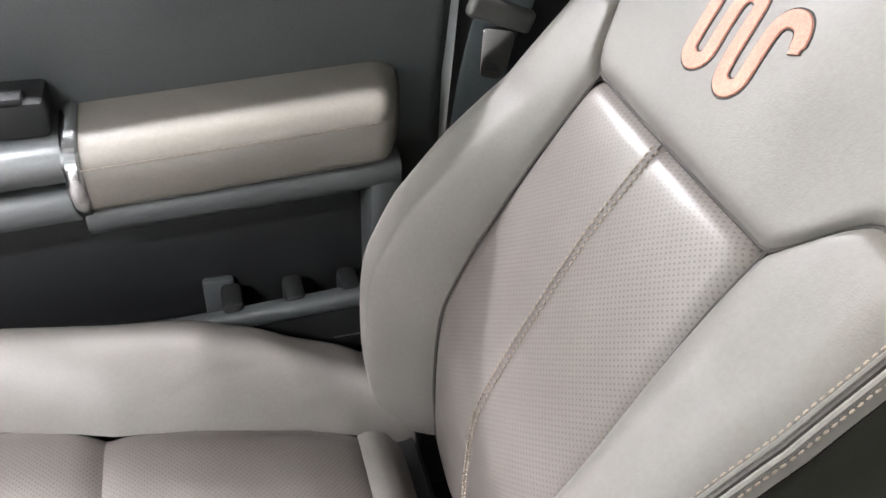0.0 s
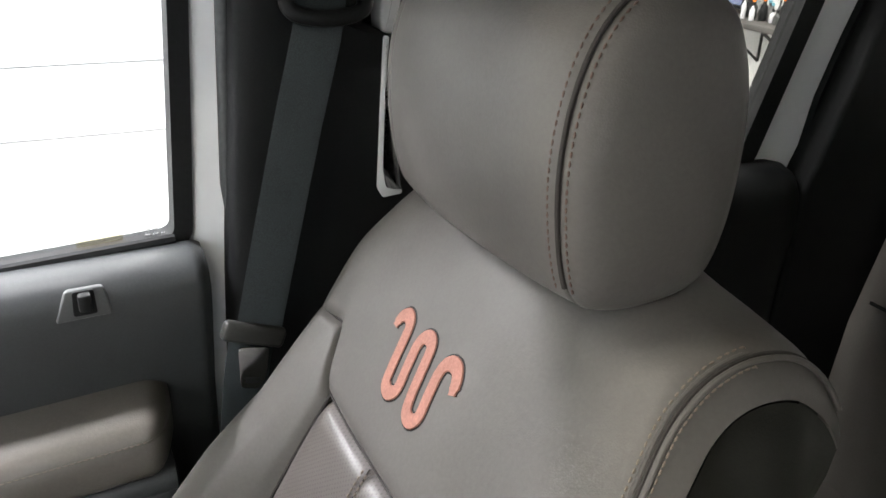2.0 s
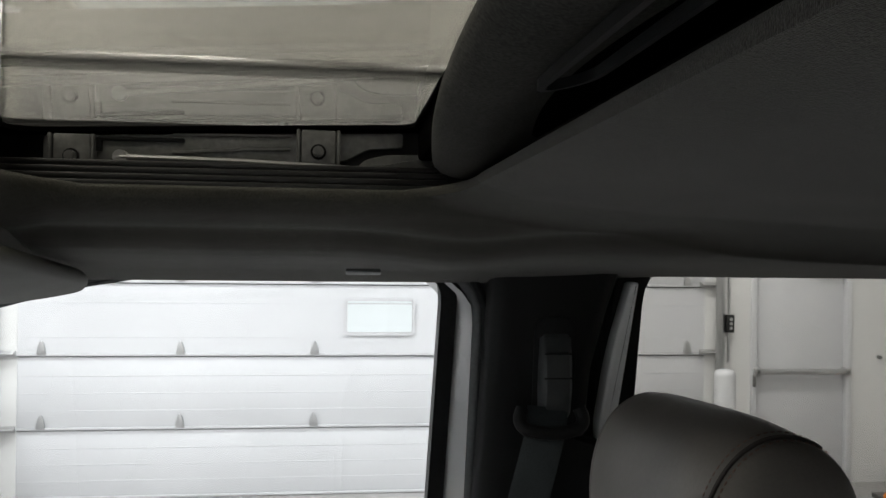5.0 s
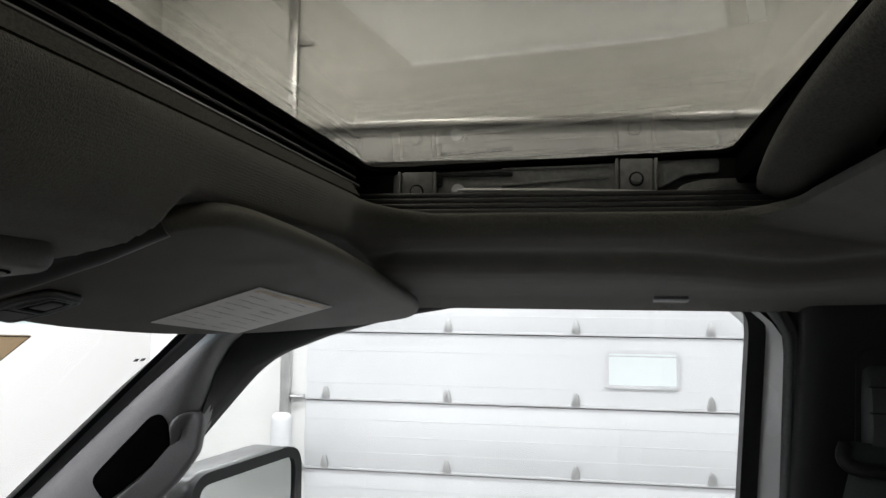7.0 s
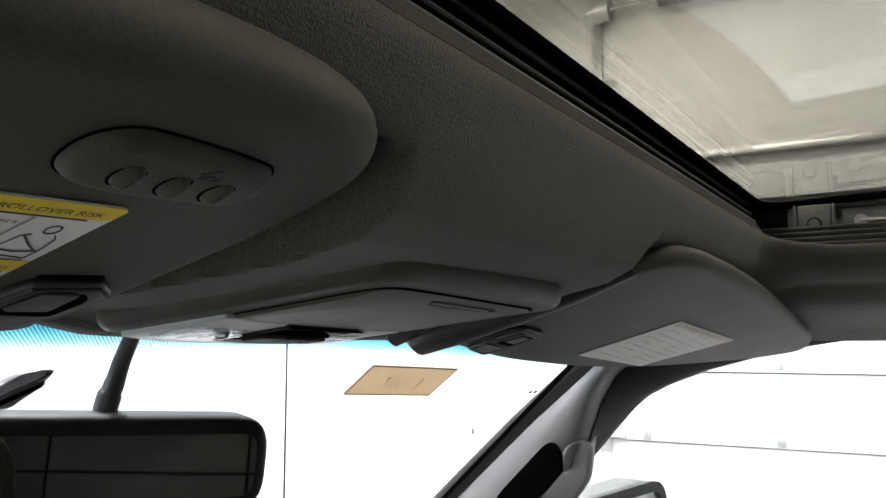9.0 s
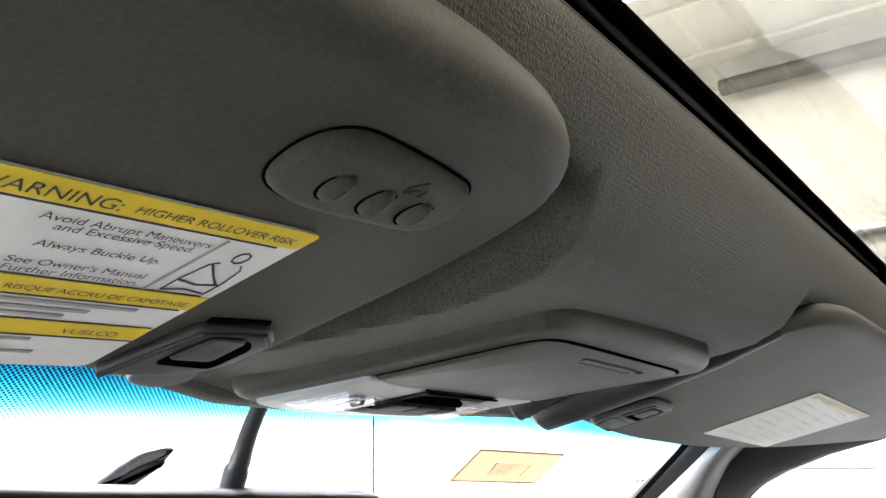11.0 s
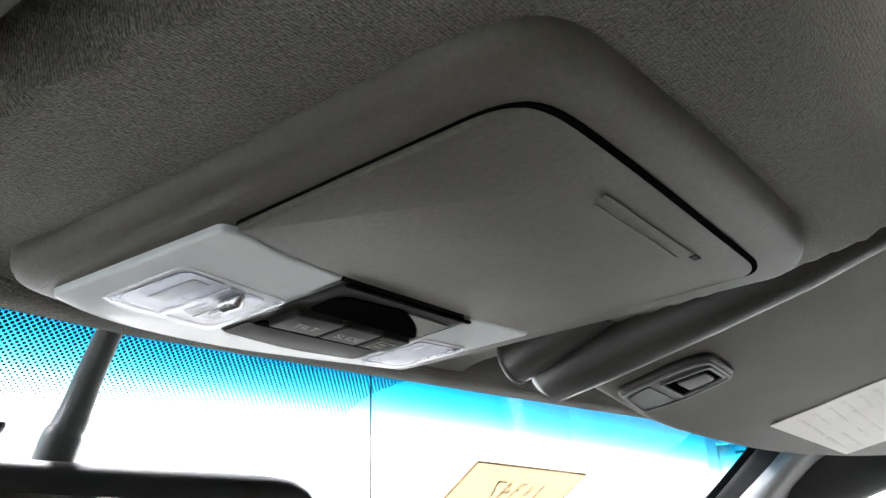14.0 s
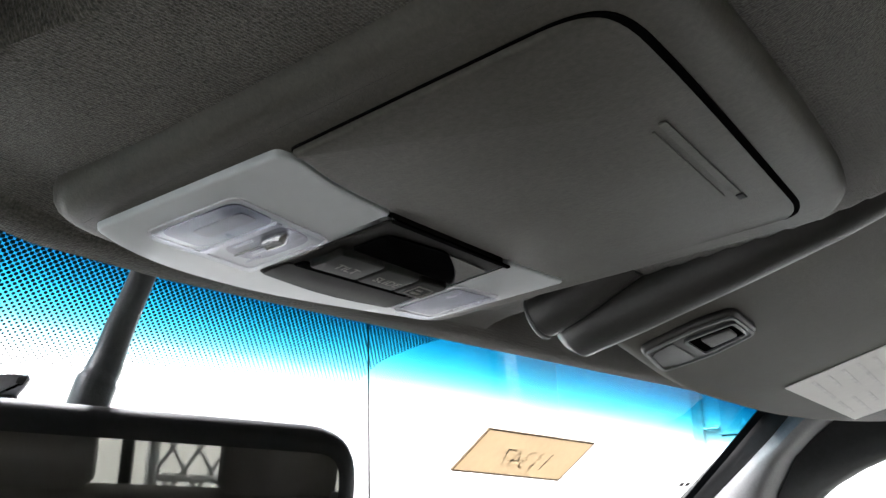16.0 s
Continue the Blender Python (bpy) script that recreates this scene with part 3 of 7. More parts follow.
for bx, nm in ((-2.50, ""), (3.41, "")):
    bol = thing("bollard", (bx, 6.5, GROUND), "white plastic covered steel bollard beside the door", "bollard", "door bollards")
    part("sleeve", loft([[(bx + r * math.cos(a), 6.5 + r * math.sin(a), z) for a in [2 * math.pi * i / 24 for i in range(24)]] for r, z in ((0.09, GROUND), (0.09, 0.80), (0.085, 0.83), (0.06, 0.853), (0.02, 0.86))]), WHITEDOOR, bol)
    part("foot_ring", tube([(bx + 0.1 * math.cos(2 * math.pi * i / 20), 6.5 + 0.1 * math.sin(2 * math.pi * i / 20), GROUND + 0.012) for i in range(20)], 0.012, 8, closed=True), BASEDARK, bol)

# ---- exit door with its push bar, and the switch beside it
ex = thing("door_2", ((PX0 + PX1) / 2, DOORWALL, GROUND), "closed white steel exit door with a push bar", "door", kind="structure")
part("leaf", box(((PX0 + PX1) / 2, DOORWALL + 0.06, (PZ1 + GROUND) / 2), (PX1 - PX0 - 0.1, 0.05, PZ1 - GROUND - 0.06), 0.004), WHITEDOOR, ex)
part("frame", join(box((PX0 + 0.025, DOORWALL + 0.02, (PZ1 + GROUND) / 2), (0.05, 0.08, PZ1 - GROUND), 0.004), box((PX1 - 0.025, DOORWALL + 0.02, (PZ1 + GROUND) / 2), (0.05, 0.08, PZ1 - GROUND), 0.004), box(((PX0 + PX1) / 2, DOORWALL + 0.02, PZ1 - 0.025), (PX1 - PX0, 0.08, 0.05), 0.004)), WHITEDOOR, ex)
pb = part("push_bar", join(box((4.37, DOORWALL - 0.03, 0.77), (0.92, 0.05, 0.05), 0.012), box((3.93, DOORWALL - 0.01, 0.77), (0.07, 0.09, 0.085), 0.012), box((4.81, DOORWALL - 0.01, 0.77), (0.06, 0.09, 0.07), 0.012)), STEEL, ex, "grey metal push bar")
part("latch_tongue", box((3.905, DOORWALL - 0.02, 0.69), (0.025, 0.05, 0.11), 0.008), GREYMETAL, pb)
part("closer", box((4.62, DOORWALL - 0.03, 1.74), (0.28, 0.06, 0.06), 0.01), GREYMETAL, ex, "grey door closer")
sw = thing("switch_box", (3.66, DOORWALL, 1.21), "dark push-button switch box on a grey conduit", "switch")
part("box", box((3.66, DOORWALL - 0.03, 1.21), (0.075, 0.06, 0.16), 0.008), BLACKMETAL, sw)
part("conduit", tube([(3.66, DOORWALL - 0.02, 1.29), (3.66, DOORWALL - 0.02, 5.1)], 0.012, 8), STEEL, sw)
part("button", join(*[tube([(3.66, DOORWALL - 0.06, z), (3.66, DOORWALL - 0.072, z)], 0.014, 10) for z in (1.17, 1.21, 1.25)]), STEEL, sw)
part("lower_conduit", tube([(3.66, DOORWALL - 0.02, 1.13), (3.66, DOORWALL - 0.02, 0.86)], 0.012, 8), STEEL, sw)
# Small round knob on the wall beside the exit door.
solo("wall_knob", tube([(5.14, DOORWALL, 0.90), (5.14, DOORWALL - 0.03, 0.90)], 0.018, 12), GREYMETAL, "small grey round knob on the white wall", "button")
so = thing("wall_outlet", (X0, 3.73, 1.07), "small grey and white outlet box on the wall", "outlet")
part("cover", box((X0 + 0.02, 3.73, 1.07), (0.04, 0.08, 0.12), 0.008), WHITEDOOR, so)
part("socket", box((X0 + 0.042, 3.745, 1.07), (0.006, 0.035, 0.05), 0.003), GREYMETAL, so)
so2 = thing("wall_outlet", (X0, 6.82, 0.93), "small grey and white outlet box on the wall", "outlet")
part("cover", box((X0 + 0.02, 6.82, 0.93), (0.04, 0.08, 0.12), 0.008), WHITEDOOR, so2)
part("socket", box((X0 + 0.042, 6.835, 0.93), (0.006, 0.035, 0.05), 0.003), GREYMETAL, so2)
solo("wall_vent", box((X0 + 0.03, 5.6, 4.55), (0.06, 0.6, 0.5), 0.01), STEEL, "grey metal grille high on the wall", "vent")

# ---- shelf and its clutter on the rear wall
SX = X1
sh = thing("wall_shelf", (SX, 5.2, 0.80), "dark board shelf on folding black brackets", "shelf")
part("board", box((SX - 0.25, 4.93, 0.845), (0.5, 1.6, 0.04), 0.006), WOODSHELF, sh)
for y in (5.56, 5.13, 4.70, 4.28):
    part("bracket", join(tube([(SX - 0.012, y, 0.82), (SX - 0.012, y, 0.52)], 0.012, 6), tube([(SX - 0.45, y, 0.815), (SX - 0.012, y, 0.52)], 0.011, 6), tube([(SX - 0.46, y, 0.817), (SX - 0.012, y, 0.817)], 0.011, 6)), BLACKMETAL, sh)
lp = thing("laptop", (SX - 0.3, 5.0, 0.865), "open black laptop with a lit blue-grey screen", "laptop")
part("base", box((SX - 0.36, 5.0, 0.879), (0.24, 0.40, 0.026), 0.008), TRIM, lp)
tilt = Matrix.Translation((SX - 0.24, 5.0, 0.895)) @ Matrix.Rotation(radians(12), 4, "Y")
lid = part("lid", moved(box((0, 0, 0.21), (0.016, 0.56, 0.40), 0.008), tilt), TRIM, lp)
part("screen", moved(box((-0.009, 0, 0.215), (0.003, 0.51, 0.35), 0.001), tilt), SCREENLIT, lid, "lit blue-grey screen")
part("print_bar", join(*[moved(box((-0.0115, 0.05 - 0.02 * k, 0.33 - 0.03 * k), (0.001, 0.12 - 0.02 * k, 0.006)), tilt) for k in range(4)]), INK, lid)
fe = thing("spray_bottle", (SX - 0.32, 5.56, 0.866), "white trigger spray bottle with a dark head", "bottle")
part("cylinder", loft([[(SX - 0.32 + r * math.cos(a), 5.56 + r * math.sin(a), z) for a in [2 * math.pi * i / 20 for i in range(20)]] for r, z in ((0.040, 0.866), (0.044, 0.872), (0.044, 0.95), (0.03, 0.975), (0.014, 0.985))]), WHITEDOOR, fe)
part("handle", join(box((SX - 0.32, 5.55, 1.0), (0.03, 0.07, 0.022), 0.006), box((SX - 0.32, 5.60, 0.985), (0.014, 0.012, 0.05), 0.004, rot=Matrix.Rotation(radians(25), 4, "X"))), BLACKMETAL, fe)
part("nozzle", box((SX - 0.32, 5.505, 1.003), (0.016, 0.02, 0.014), 0.004), ORANGE, fe)
random.seed(4)
for k in range(16):
    yy, xx = 4.70 - 0.026 * k + random.uniform(-0.015, 0.015), SX - random.uniform(0.12, 0.4)
    hh, rr = random.uniform(0.05, 0.15), random.uniform(0.016, 0.03)
    b = thing("spray_bottle" if k % 3 == 0 else "small_jar", (xx, yy, 0.865), "small bottle of detailing fluid standing on the shelf" if k % 3 == 0 else "small jar standing on the shelf", "bottle" if k % 3 == 0 else "jar", "shelf clutter")
    body = loft([[(xx + r * rr * math.cos(a), yy + r * rr * math.sin(a), 0.866 + z * hh) for a in [2 * math.pi * i / 12 for i in range(12)]] for r, z in ((0.9, 0), (1, 0.05), (1, 0.7), (0.5, 0.85), (0.4, 1.0))])
    part("body", body, (WHITEDOOR, TRIM, GREYMETAL, BASEDARK)[k % 4], b)
    part("cap", tube([(xx, yy, 0.866 + hh), (xx, yy, 0.886 + hh)], rr * 0.5, 8), (RUBBER, ORANGE, BLUE, TRIM)[k % 4], b)
tray = solo("paper_stack", join(*[box((SX - 0.34, 5.38, 0.869 + 0.008 * k), (0.22, 0.3 - 0.02 * k, 0.007), 0.002) for k in range(3)]), LABELWHITE, "loose stack of papers lying on the shelf", "papers")
gr = thing("green_bottle_holder", (SX - 0.05, 5.48, 0.4), "green plastic bag and bottle hanging below the shelf", "bag")
part("bag", loft([[(SX - 0.1 + r * 0.6 * math.cos(a) * (1 + 0.2 * math.sin(3 * a + z * 9)), 5.5 + r * math.sin(a), z) for a in [2 * math.pi * i / 20 for i in range(20)]] for r, z in ((0.03, 0.70), (0.1, 0.66), (0.11, 0.60), (0.075, 0.52), (0.07, 0.46))]), GREEN, gr)
part("bottle", loft([[(SX - 0.1 + r * math.cos(a), 5.5 + r * math.sin(a), z) for a in [2 * math.pi * i / 14 for i in range(14)]] for r, z in ((0.055, 0.31), (0.06, 0.33), (0.06, 0.46), (0.04, 0.5))]), GREYMETAL, gr)
bx = thing("black_bin", (4.95, 5.35, GROUND), "black rectangular bin standing on the floor", "bin")
part("shell", join(box((4.95, 5.41, GROUND + 0.17), (0.36, 0.30, 0.34), 0.015), box((4.95, 5.41, GROUND + 0.335), (0.38, 0.32, 0.03), 0.01)), BASEDARK, bx)


def crumple(c, s, seed, n=22):
    random.seed(seed)
    V, F = sheet(lambda u, v: (c[0] + s[0] * math.sin(math.pi * v) * math.cos(2 * math.pi * u), c[1] + s[1] * math.sin(math.pi * v) * math.sin(2 * math.pi * u), c[2] + s[2] * (1 - math.cos(math.pi * v)) / 2), n * 2, n)
    out = []
    for p in V:
        k = noise.noise(Vector(p) * 17 + Vector((seed, 0, 0))) * 0.5 + noise.noise(Vector(p) * 41) * 0.25
        out.append((p[0] + (p[0] - c[0]) * k, p[1] + (p[1] - c[1]) * k, c[2] + (p[2] - c[2]) * (1 + k)))
    return out, F


solo("shop_towel", crumple((4.95, 5.4, GROUND + 0.345), (0.13, 0.17, 0.13), 3), BLUE, "crumpled blue shop towel on top of the bin", "towel")
solo("orange_rag", crumple((4.75, 5.80, GROUND), (0.08, 0.075, 0.27), 8), ORANGE, "crumpled bright orange rag heap on the floor", "rag")
solo("orange_glove", crumple((4.8, 6.13, GROUND), (0.1, 0.16, 0.1), 12), ORANGE, "limp orange glove lying on the floor", "glove")
solo("yellowish_rag", crumple((4.66, 5.70, GROUND), (0.07, 0.075, 0.13), 15), LABELWHITE, "crumpled cream rag lying on the floor", "rag")
solo("dark_mat", box((4.9, 6.35, GROUND + 0.02), (0.25, 0.35, 0.04), 0.01), BASEDARK, "folded dark mat lying by the wall", "mat")
for pts in ([(SX - 0.02, 5.9, 0.78), (SX - 0.02, 6.05, 0.2), (SX - 0.03, 5.95, 0.0), (SX - 0.03, 5.62, 0.25), (SX - 0.02, 5.55, 0.6)], [(SX - 0.02, 5.62, 0.78), (SX - 0.02, 5.66, 0.3), (SX - 0.04, 5.5, 0.1), (SX - 0.05, 5.35, -0.1)]):
    solo("power_cord", tube(curve(pts, 10), 0.006, 6), WALLPAINT, "thin pale power cord hanging on the wall", "cord", "power cords")
# The two added fill lamps get fittings as well.
for lx, ly, share in LAMPS_AND_FILL:
    fx = thing("ceiling_light", (lx, ly, LAMP_Z), "long white tube light fitting under the ceiling, drawn for added fills too", "ceiling light", "ceiling lights")
    part("housing", box((lx, ly, LAMP_Z + 0.03), (2.5, 0.4, 0.1), 0.02), WHITEDOOR, fx)
    for dy in (-0.12, 0.12):
        part("tube", tube([(lx - 1.2, ly + dy, LAMP_Z - 0.035), (lx + 1.2, ly + dy, LAMP_Z - 0.035)], 0.018, 8), TUBE, fx, "lit white tube")
    for dx in (-1.1, 1.1):
        part("hanger", tube([(lx + dx, ly, LAMP_Z + 0.07), (lx + dx, ly, ZC)], 0.006, 6), STEEL, fx)
for k in range(13):
    yb = Y0 + 0.5 + k * 0.95
    solo("ceiling_rib", box(((X0 + X1) / 2, yb, ZC - 0.02), (X1 - X0, 0.05, 0.04), 0.006), CEILPAINT, "pale raised rib of the ceiling sheet", "rib", "ceiling ribs", kind="structure")


# ================================================================ the truck's cab
# ---- headliner with the roof opening
OX0, OX1, OY0, OY1 = -0.090, 0.264, 2 * CY - 0.475, 0.475
HX0, HX1, HY0, HY1 = -0.330, 1.50, 2 * CY - 0.752, 0.752


def rect_rings(x0, x1, y0, y1, r, ns=150, nc=14):
    """Points round a rounded rectangle with, for each, the weights of its front, sides and rear."""
    pts = []
    sides = [((x0 + r, y1), (x1 - r, y1), "s"), ((x1, y1 - r), (x1, y0 + r), "r"), ((x1 - r, y0), (x0 + r, y0), "s"), ((x0, y0 + r), (x0, y1 - r), "f")]
    corners = [((x1 - r, y1 - r), 90, 0), ((x1 - r, y0 + r), 0, -90), ((x0 + r, y0 + r), -90, -180), ((x0 + r, y1 - r), 180, 90)]
    for k in range(4):
        (a, b, kind), (c, w0, w1) = sides[k], corners[k]
        nxt = sides[(k + 1) % 4][2]
        for i in range(ns):
            t = i / ns
            pts.append((a[0] + (b[0] - a[0]) * t, a[1] + (b[1] - a[1]) * t, {kind: 1.0}))
        for i in range(nc):
            t = i / nc
            w = radians(w0 + (w1 - w0) * t)
            pts.append((c[0] + r * math.cos(w), c[1] + r * math.sin(w), {kind: 1 - t, nxt: t} if kind != nxt else {kind: 1.0}))
    return pts


PROFILE = {
    "f": ([0, 0.02, 0.06, 0.11, 0.18, 0.30, 0.55, 0.9, 1.0], [1.863, 1.852, 1.834, 1.8185, 1.810, 1.8035, 1.796, 1.787, 1.779]),
    "s": ([0, 0.02, 0.05, 0.10, 0.13, 0.16, 0.18, 0.21, 0.25, 0.32, 0.44, 0.60, 0.80, 1.0], [1.853, 1.847, 1.840, 1.833, 1.8305, 1.8295, 1.8255, 1.818, 1.811, 1.806, 1.802, 1.7985, 1.792, 1.777]),
    "r": ([0, 0.03, 0.10, 0.3, 0.9, 1.0], [1.863, 1.853, 1.845, 1.838, 1.815, 1.79]),
}
inner_pts, outer_pts = rect_rings(OX0, OX1, OY0, OY1, 0.055, 280), rect_rings(HX0, HX1, HY0, HY1, 0.03, 280)
STEPS = [0, 0.012] + [0.03 + 0.015 * k for k in range(46)] + [0.74, 0.78, 0.82, 0.86, 0.9, 0.95, 1.0]


# outline of the driver's visor, whose recess in the headliner leaves a dark gap round it
D_OUT = rounded([(-0.260, -0.121), (-0.205, -0.113), (-0.150, -0.104), (-0.1005, -0.1105), (-0.0862, -0.158), (-0.088, -0.30), (-0.086, -0.58), (-0.105, -0.645), (-0.15, -0.61), (-0.235, -0.47), (-0.262, -0.36), (-0.252, -0.22), (-0.246, -0.175)], [0.02, 0.03, 0.03, 0.04, 0.045, 0.05, 0.04, 0.03, 0.03, 0.05, 0.05, 0.03, 0.02], 6)


def visor_gap(x, y):
    """How far a point lies outside the driver's visor."""
    if x < -0.36 or x > -0.03 or y > -0.05:
        return 1.0
    best, within = 9.0, False
    for k in range(len(D_OUT)):
        (ax, ay), (bx, by) = D_OUT[k], D_OUT[(k + 1) % len(D_OUT)]
        ex, ey = bx - ax, by - ay
        t = min(1.0, max(0.0, ((x - ax) * ex + (y - ay) * ey) / max(ex * ex + ey * ey, 1e-12)))
        best = min(best, math.hypot(x - ax - ex * t, y - ay - ey * t))
        if (ay > y) != (by > y) and x < ax + ex * (y - ay) / ey:
            within = not within
    return 0.0 if within else best


def header_rise(y):
    """The header climbs a little towards the driver's side."""
    return 0.2 * min(0.10, max(0.0, -0.05 - y))


def liner_z(x, y, w, s):
    z = sum(k * interp(s, *PROFILE[n]) for n, k in w.items())
    d = abs(y - CY)
    if y > CY:
        recess = smooth(0.126, 0.140, d) * (1 - smooth(0.58, 0.68, d)) * (1 - smooth(-0.135, -0.099, x)) * smooth(-0.335, -0.29, x)
    else:
        recess = (1 - smooth(0.004, 0.014, visor_gap(x, y))) * smooth(-0.335, -0.29, x) * (1 - smooth(-0.125, -0.100, x))
    dip = w.get("s", 0.0) * math.exp(-((x - 0.27) / 0.06) ** 2) * smooth(0.05, 0.15, s) * (1 - smooth(0.3, 0.6, s))
    return z + 0.046 * recess - 0.008 * dip + 0.009 * smooth(0.35, 0.55, x) * smooth(0.6, 1.0, s) * w.get("s", 0.0) + header_rise(y) * smooth(-0.26, -0.33, x)


rings = []
for up, grow in ((0.002, 0.022), (0.006, 0.020), (0.008, 0.012), (0.0075, 0.004), (0.004, 0.0005)):
    rings.append([(a[0] + (a[0] - 0.108) * grow, a[1] + (a[1] - CY) * grow, liner_z(a[0], a[1], a[2], 0) + up) for a in inner_pts])
for s in STEPS:
    row = []
    for a, b in zip(inner_pts, outer_pts):
        x, y = a[0] + (b[0] - a[0]) * s, a[1] + (b[1] - a[1]) * s
        row.append((x, y, liner_z(x, y, a[2], s)))
    rings.append(row)
rings.append([(p[0] * 1.004, p[1] * 1.004, p[2] + 0.03) for p in rings[-1]])
liner = solo("headliner", loft(rings, caps=False), FABRIC, "charcoal woven fabric headliner with a roof opening", "headliner", kind="structure", angle=60)

# ---- roof skin, white outside, cut out for the glass
GX0, GX1, GY0, GY1 = -0.104, 0.223, 2 * CY - 0.53, 0.53


def roof_z(x, y):
    return 1.945 - 0.05 * ((y - CY) / 0.7) ** 2 - 0.03 * smooth(0.0, -0.36, x) - 0.02 * smooth(0.9, 1.6, x)


roof_rings = []
outer_roof = rect_rings(-0.40, 1.66, 2 * CY - 0.80, 0.80, 0.06)
cut = rect_rings(GX0 - 0.042, GX1 + 0.042, GY0 - 0.035, GY1 + 0.035, 0.03)
for s in (0, 0.15, 0.4, 0.7, 0.9, 1.0):
    roof_rings.append([(a[0] + (b[0] - a[0]) * s, a[1] + (b[1] - a[1]) * s, roof_z(a[0] + (b[0] - a[0]) * s, a[1] + (b[1] - a[1]) * s) - (0.05 if s == 1 else 0)) for a, b in zip(cut, outer_roof)])
roof = solo("roof_skin", loft(roof_rings, caps=False), BODYWHITE, "white painted sheet metal roof of the truck", "roof", kind="structure")
rs = roof.modifiers.new("thickness", "SOLIDIFY")
rs.thickness, rs.offset = 0.008, -1

# ---- glass sunroof: frame, glass, rails and lifting gear, sunshade
def glass_z(x):
    return 1.909 - 0.044 * max(0.0, 0.15 - x)


sun = thing("sunroof", (0.06, CY, 1.93), "closed tinted glass sunroof in a black frame", "sunroof")
gl = rounded([(GX0 - 0.040, GY0 - 0.033), (GX1 + 0.040, GY0 - 0.033), (GX1 + 0.040, GY1 + 0.033), (GX0 - 0.040, GY1 + 0.033)], 0.03, 5)
pane = part("pane", prism(gl, 0.005, lift=lambda x, y, z: (x, y, glass_z(x) + 0.013 + z)), ROOFGLASS, sun, "grey-green tinted glass pane")
inside = rounded([(GX0, GY0), (GX1, GY0), (GX1, GY1), (GX0, GY1)], 0.028, 5)
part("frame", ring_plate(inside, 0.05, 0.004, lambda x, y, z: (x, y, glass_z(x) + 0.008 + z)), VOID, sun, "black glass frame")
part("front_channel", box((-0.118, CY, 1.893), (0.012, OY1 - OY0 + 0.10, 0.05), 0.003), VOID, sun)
part("channel_ledge", loft([[(x, y, z) for x, z in ((-0.0945, 1.8735), (-0.1015, 1.8845), (-0.105, 1.884), (-0.099, 1.871))] for y in (OY0 - 0.01, CY, OY1 - 0.02)]), SHADECLOTH, sun, "grey ledge before the glass")
for z in (1.874, 1.882, 1.896, 1.904):
    part("channel_ridge", tube([(-0.1118, OY0 - 0.02, z), (-0.1118, OY1 + 0.02, z)], 0.0016, 8), BLACKMETAL, sun)
part("channel_lip", tube([(-0.108, OY0 - 0.02, 1.888), (-0.108, OY1 + 0.02, 1.888)], 0.0018, 8), BLACKMETAL, sun)
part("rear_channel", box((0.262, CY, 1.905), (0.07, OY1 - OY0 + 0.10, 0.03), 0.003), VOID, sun)
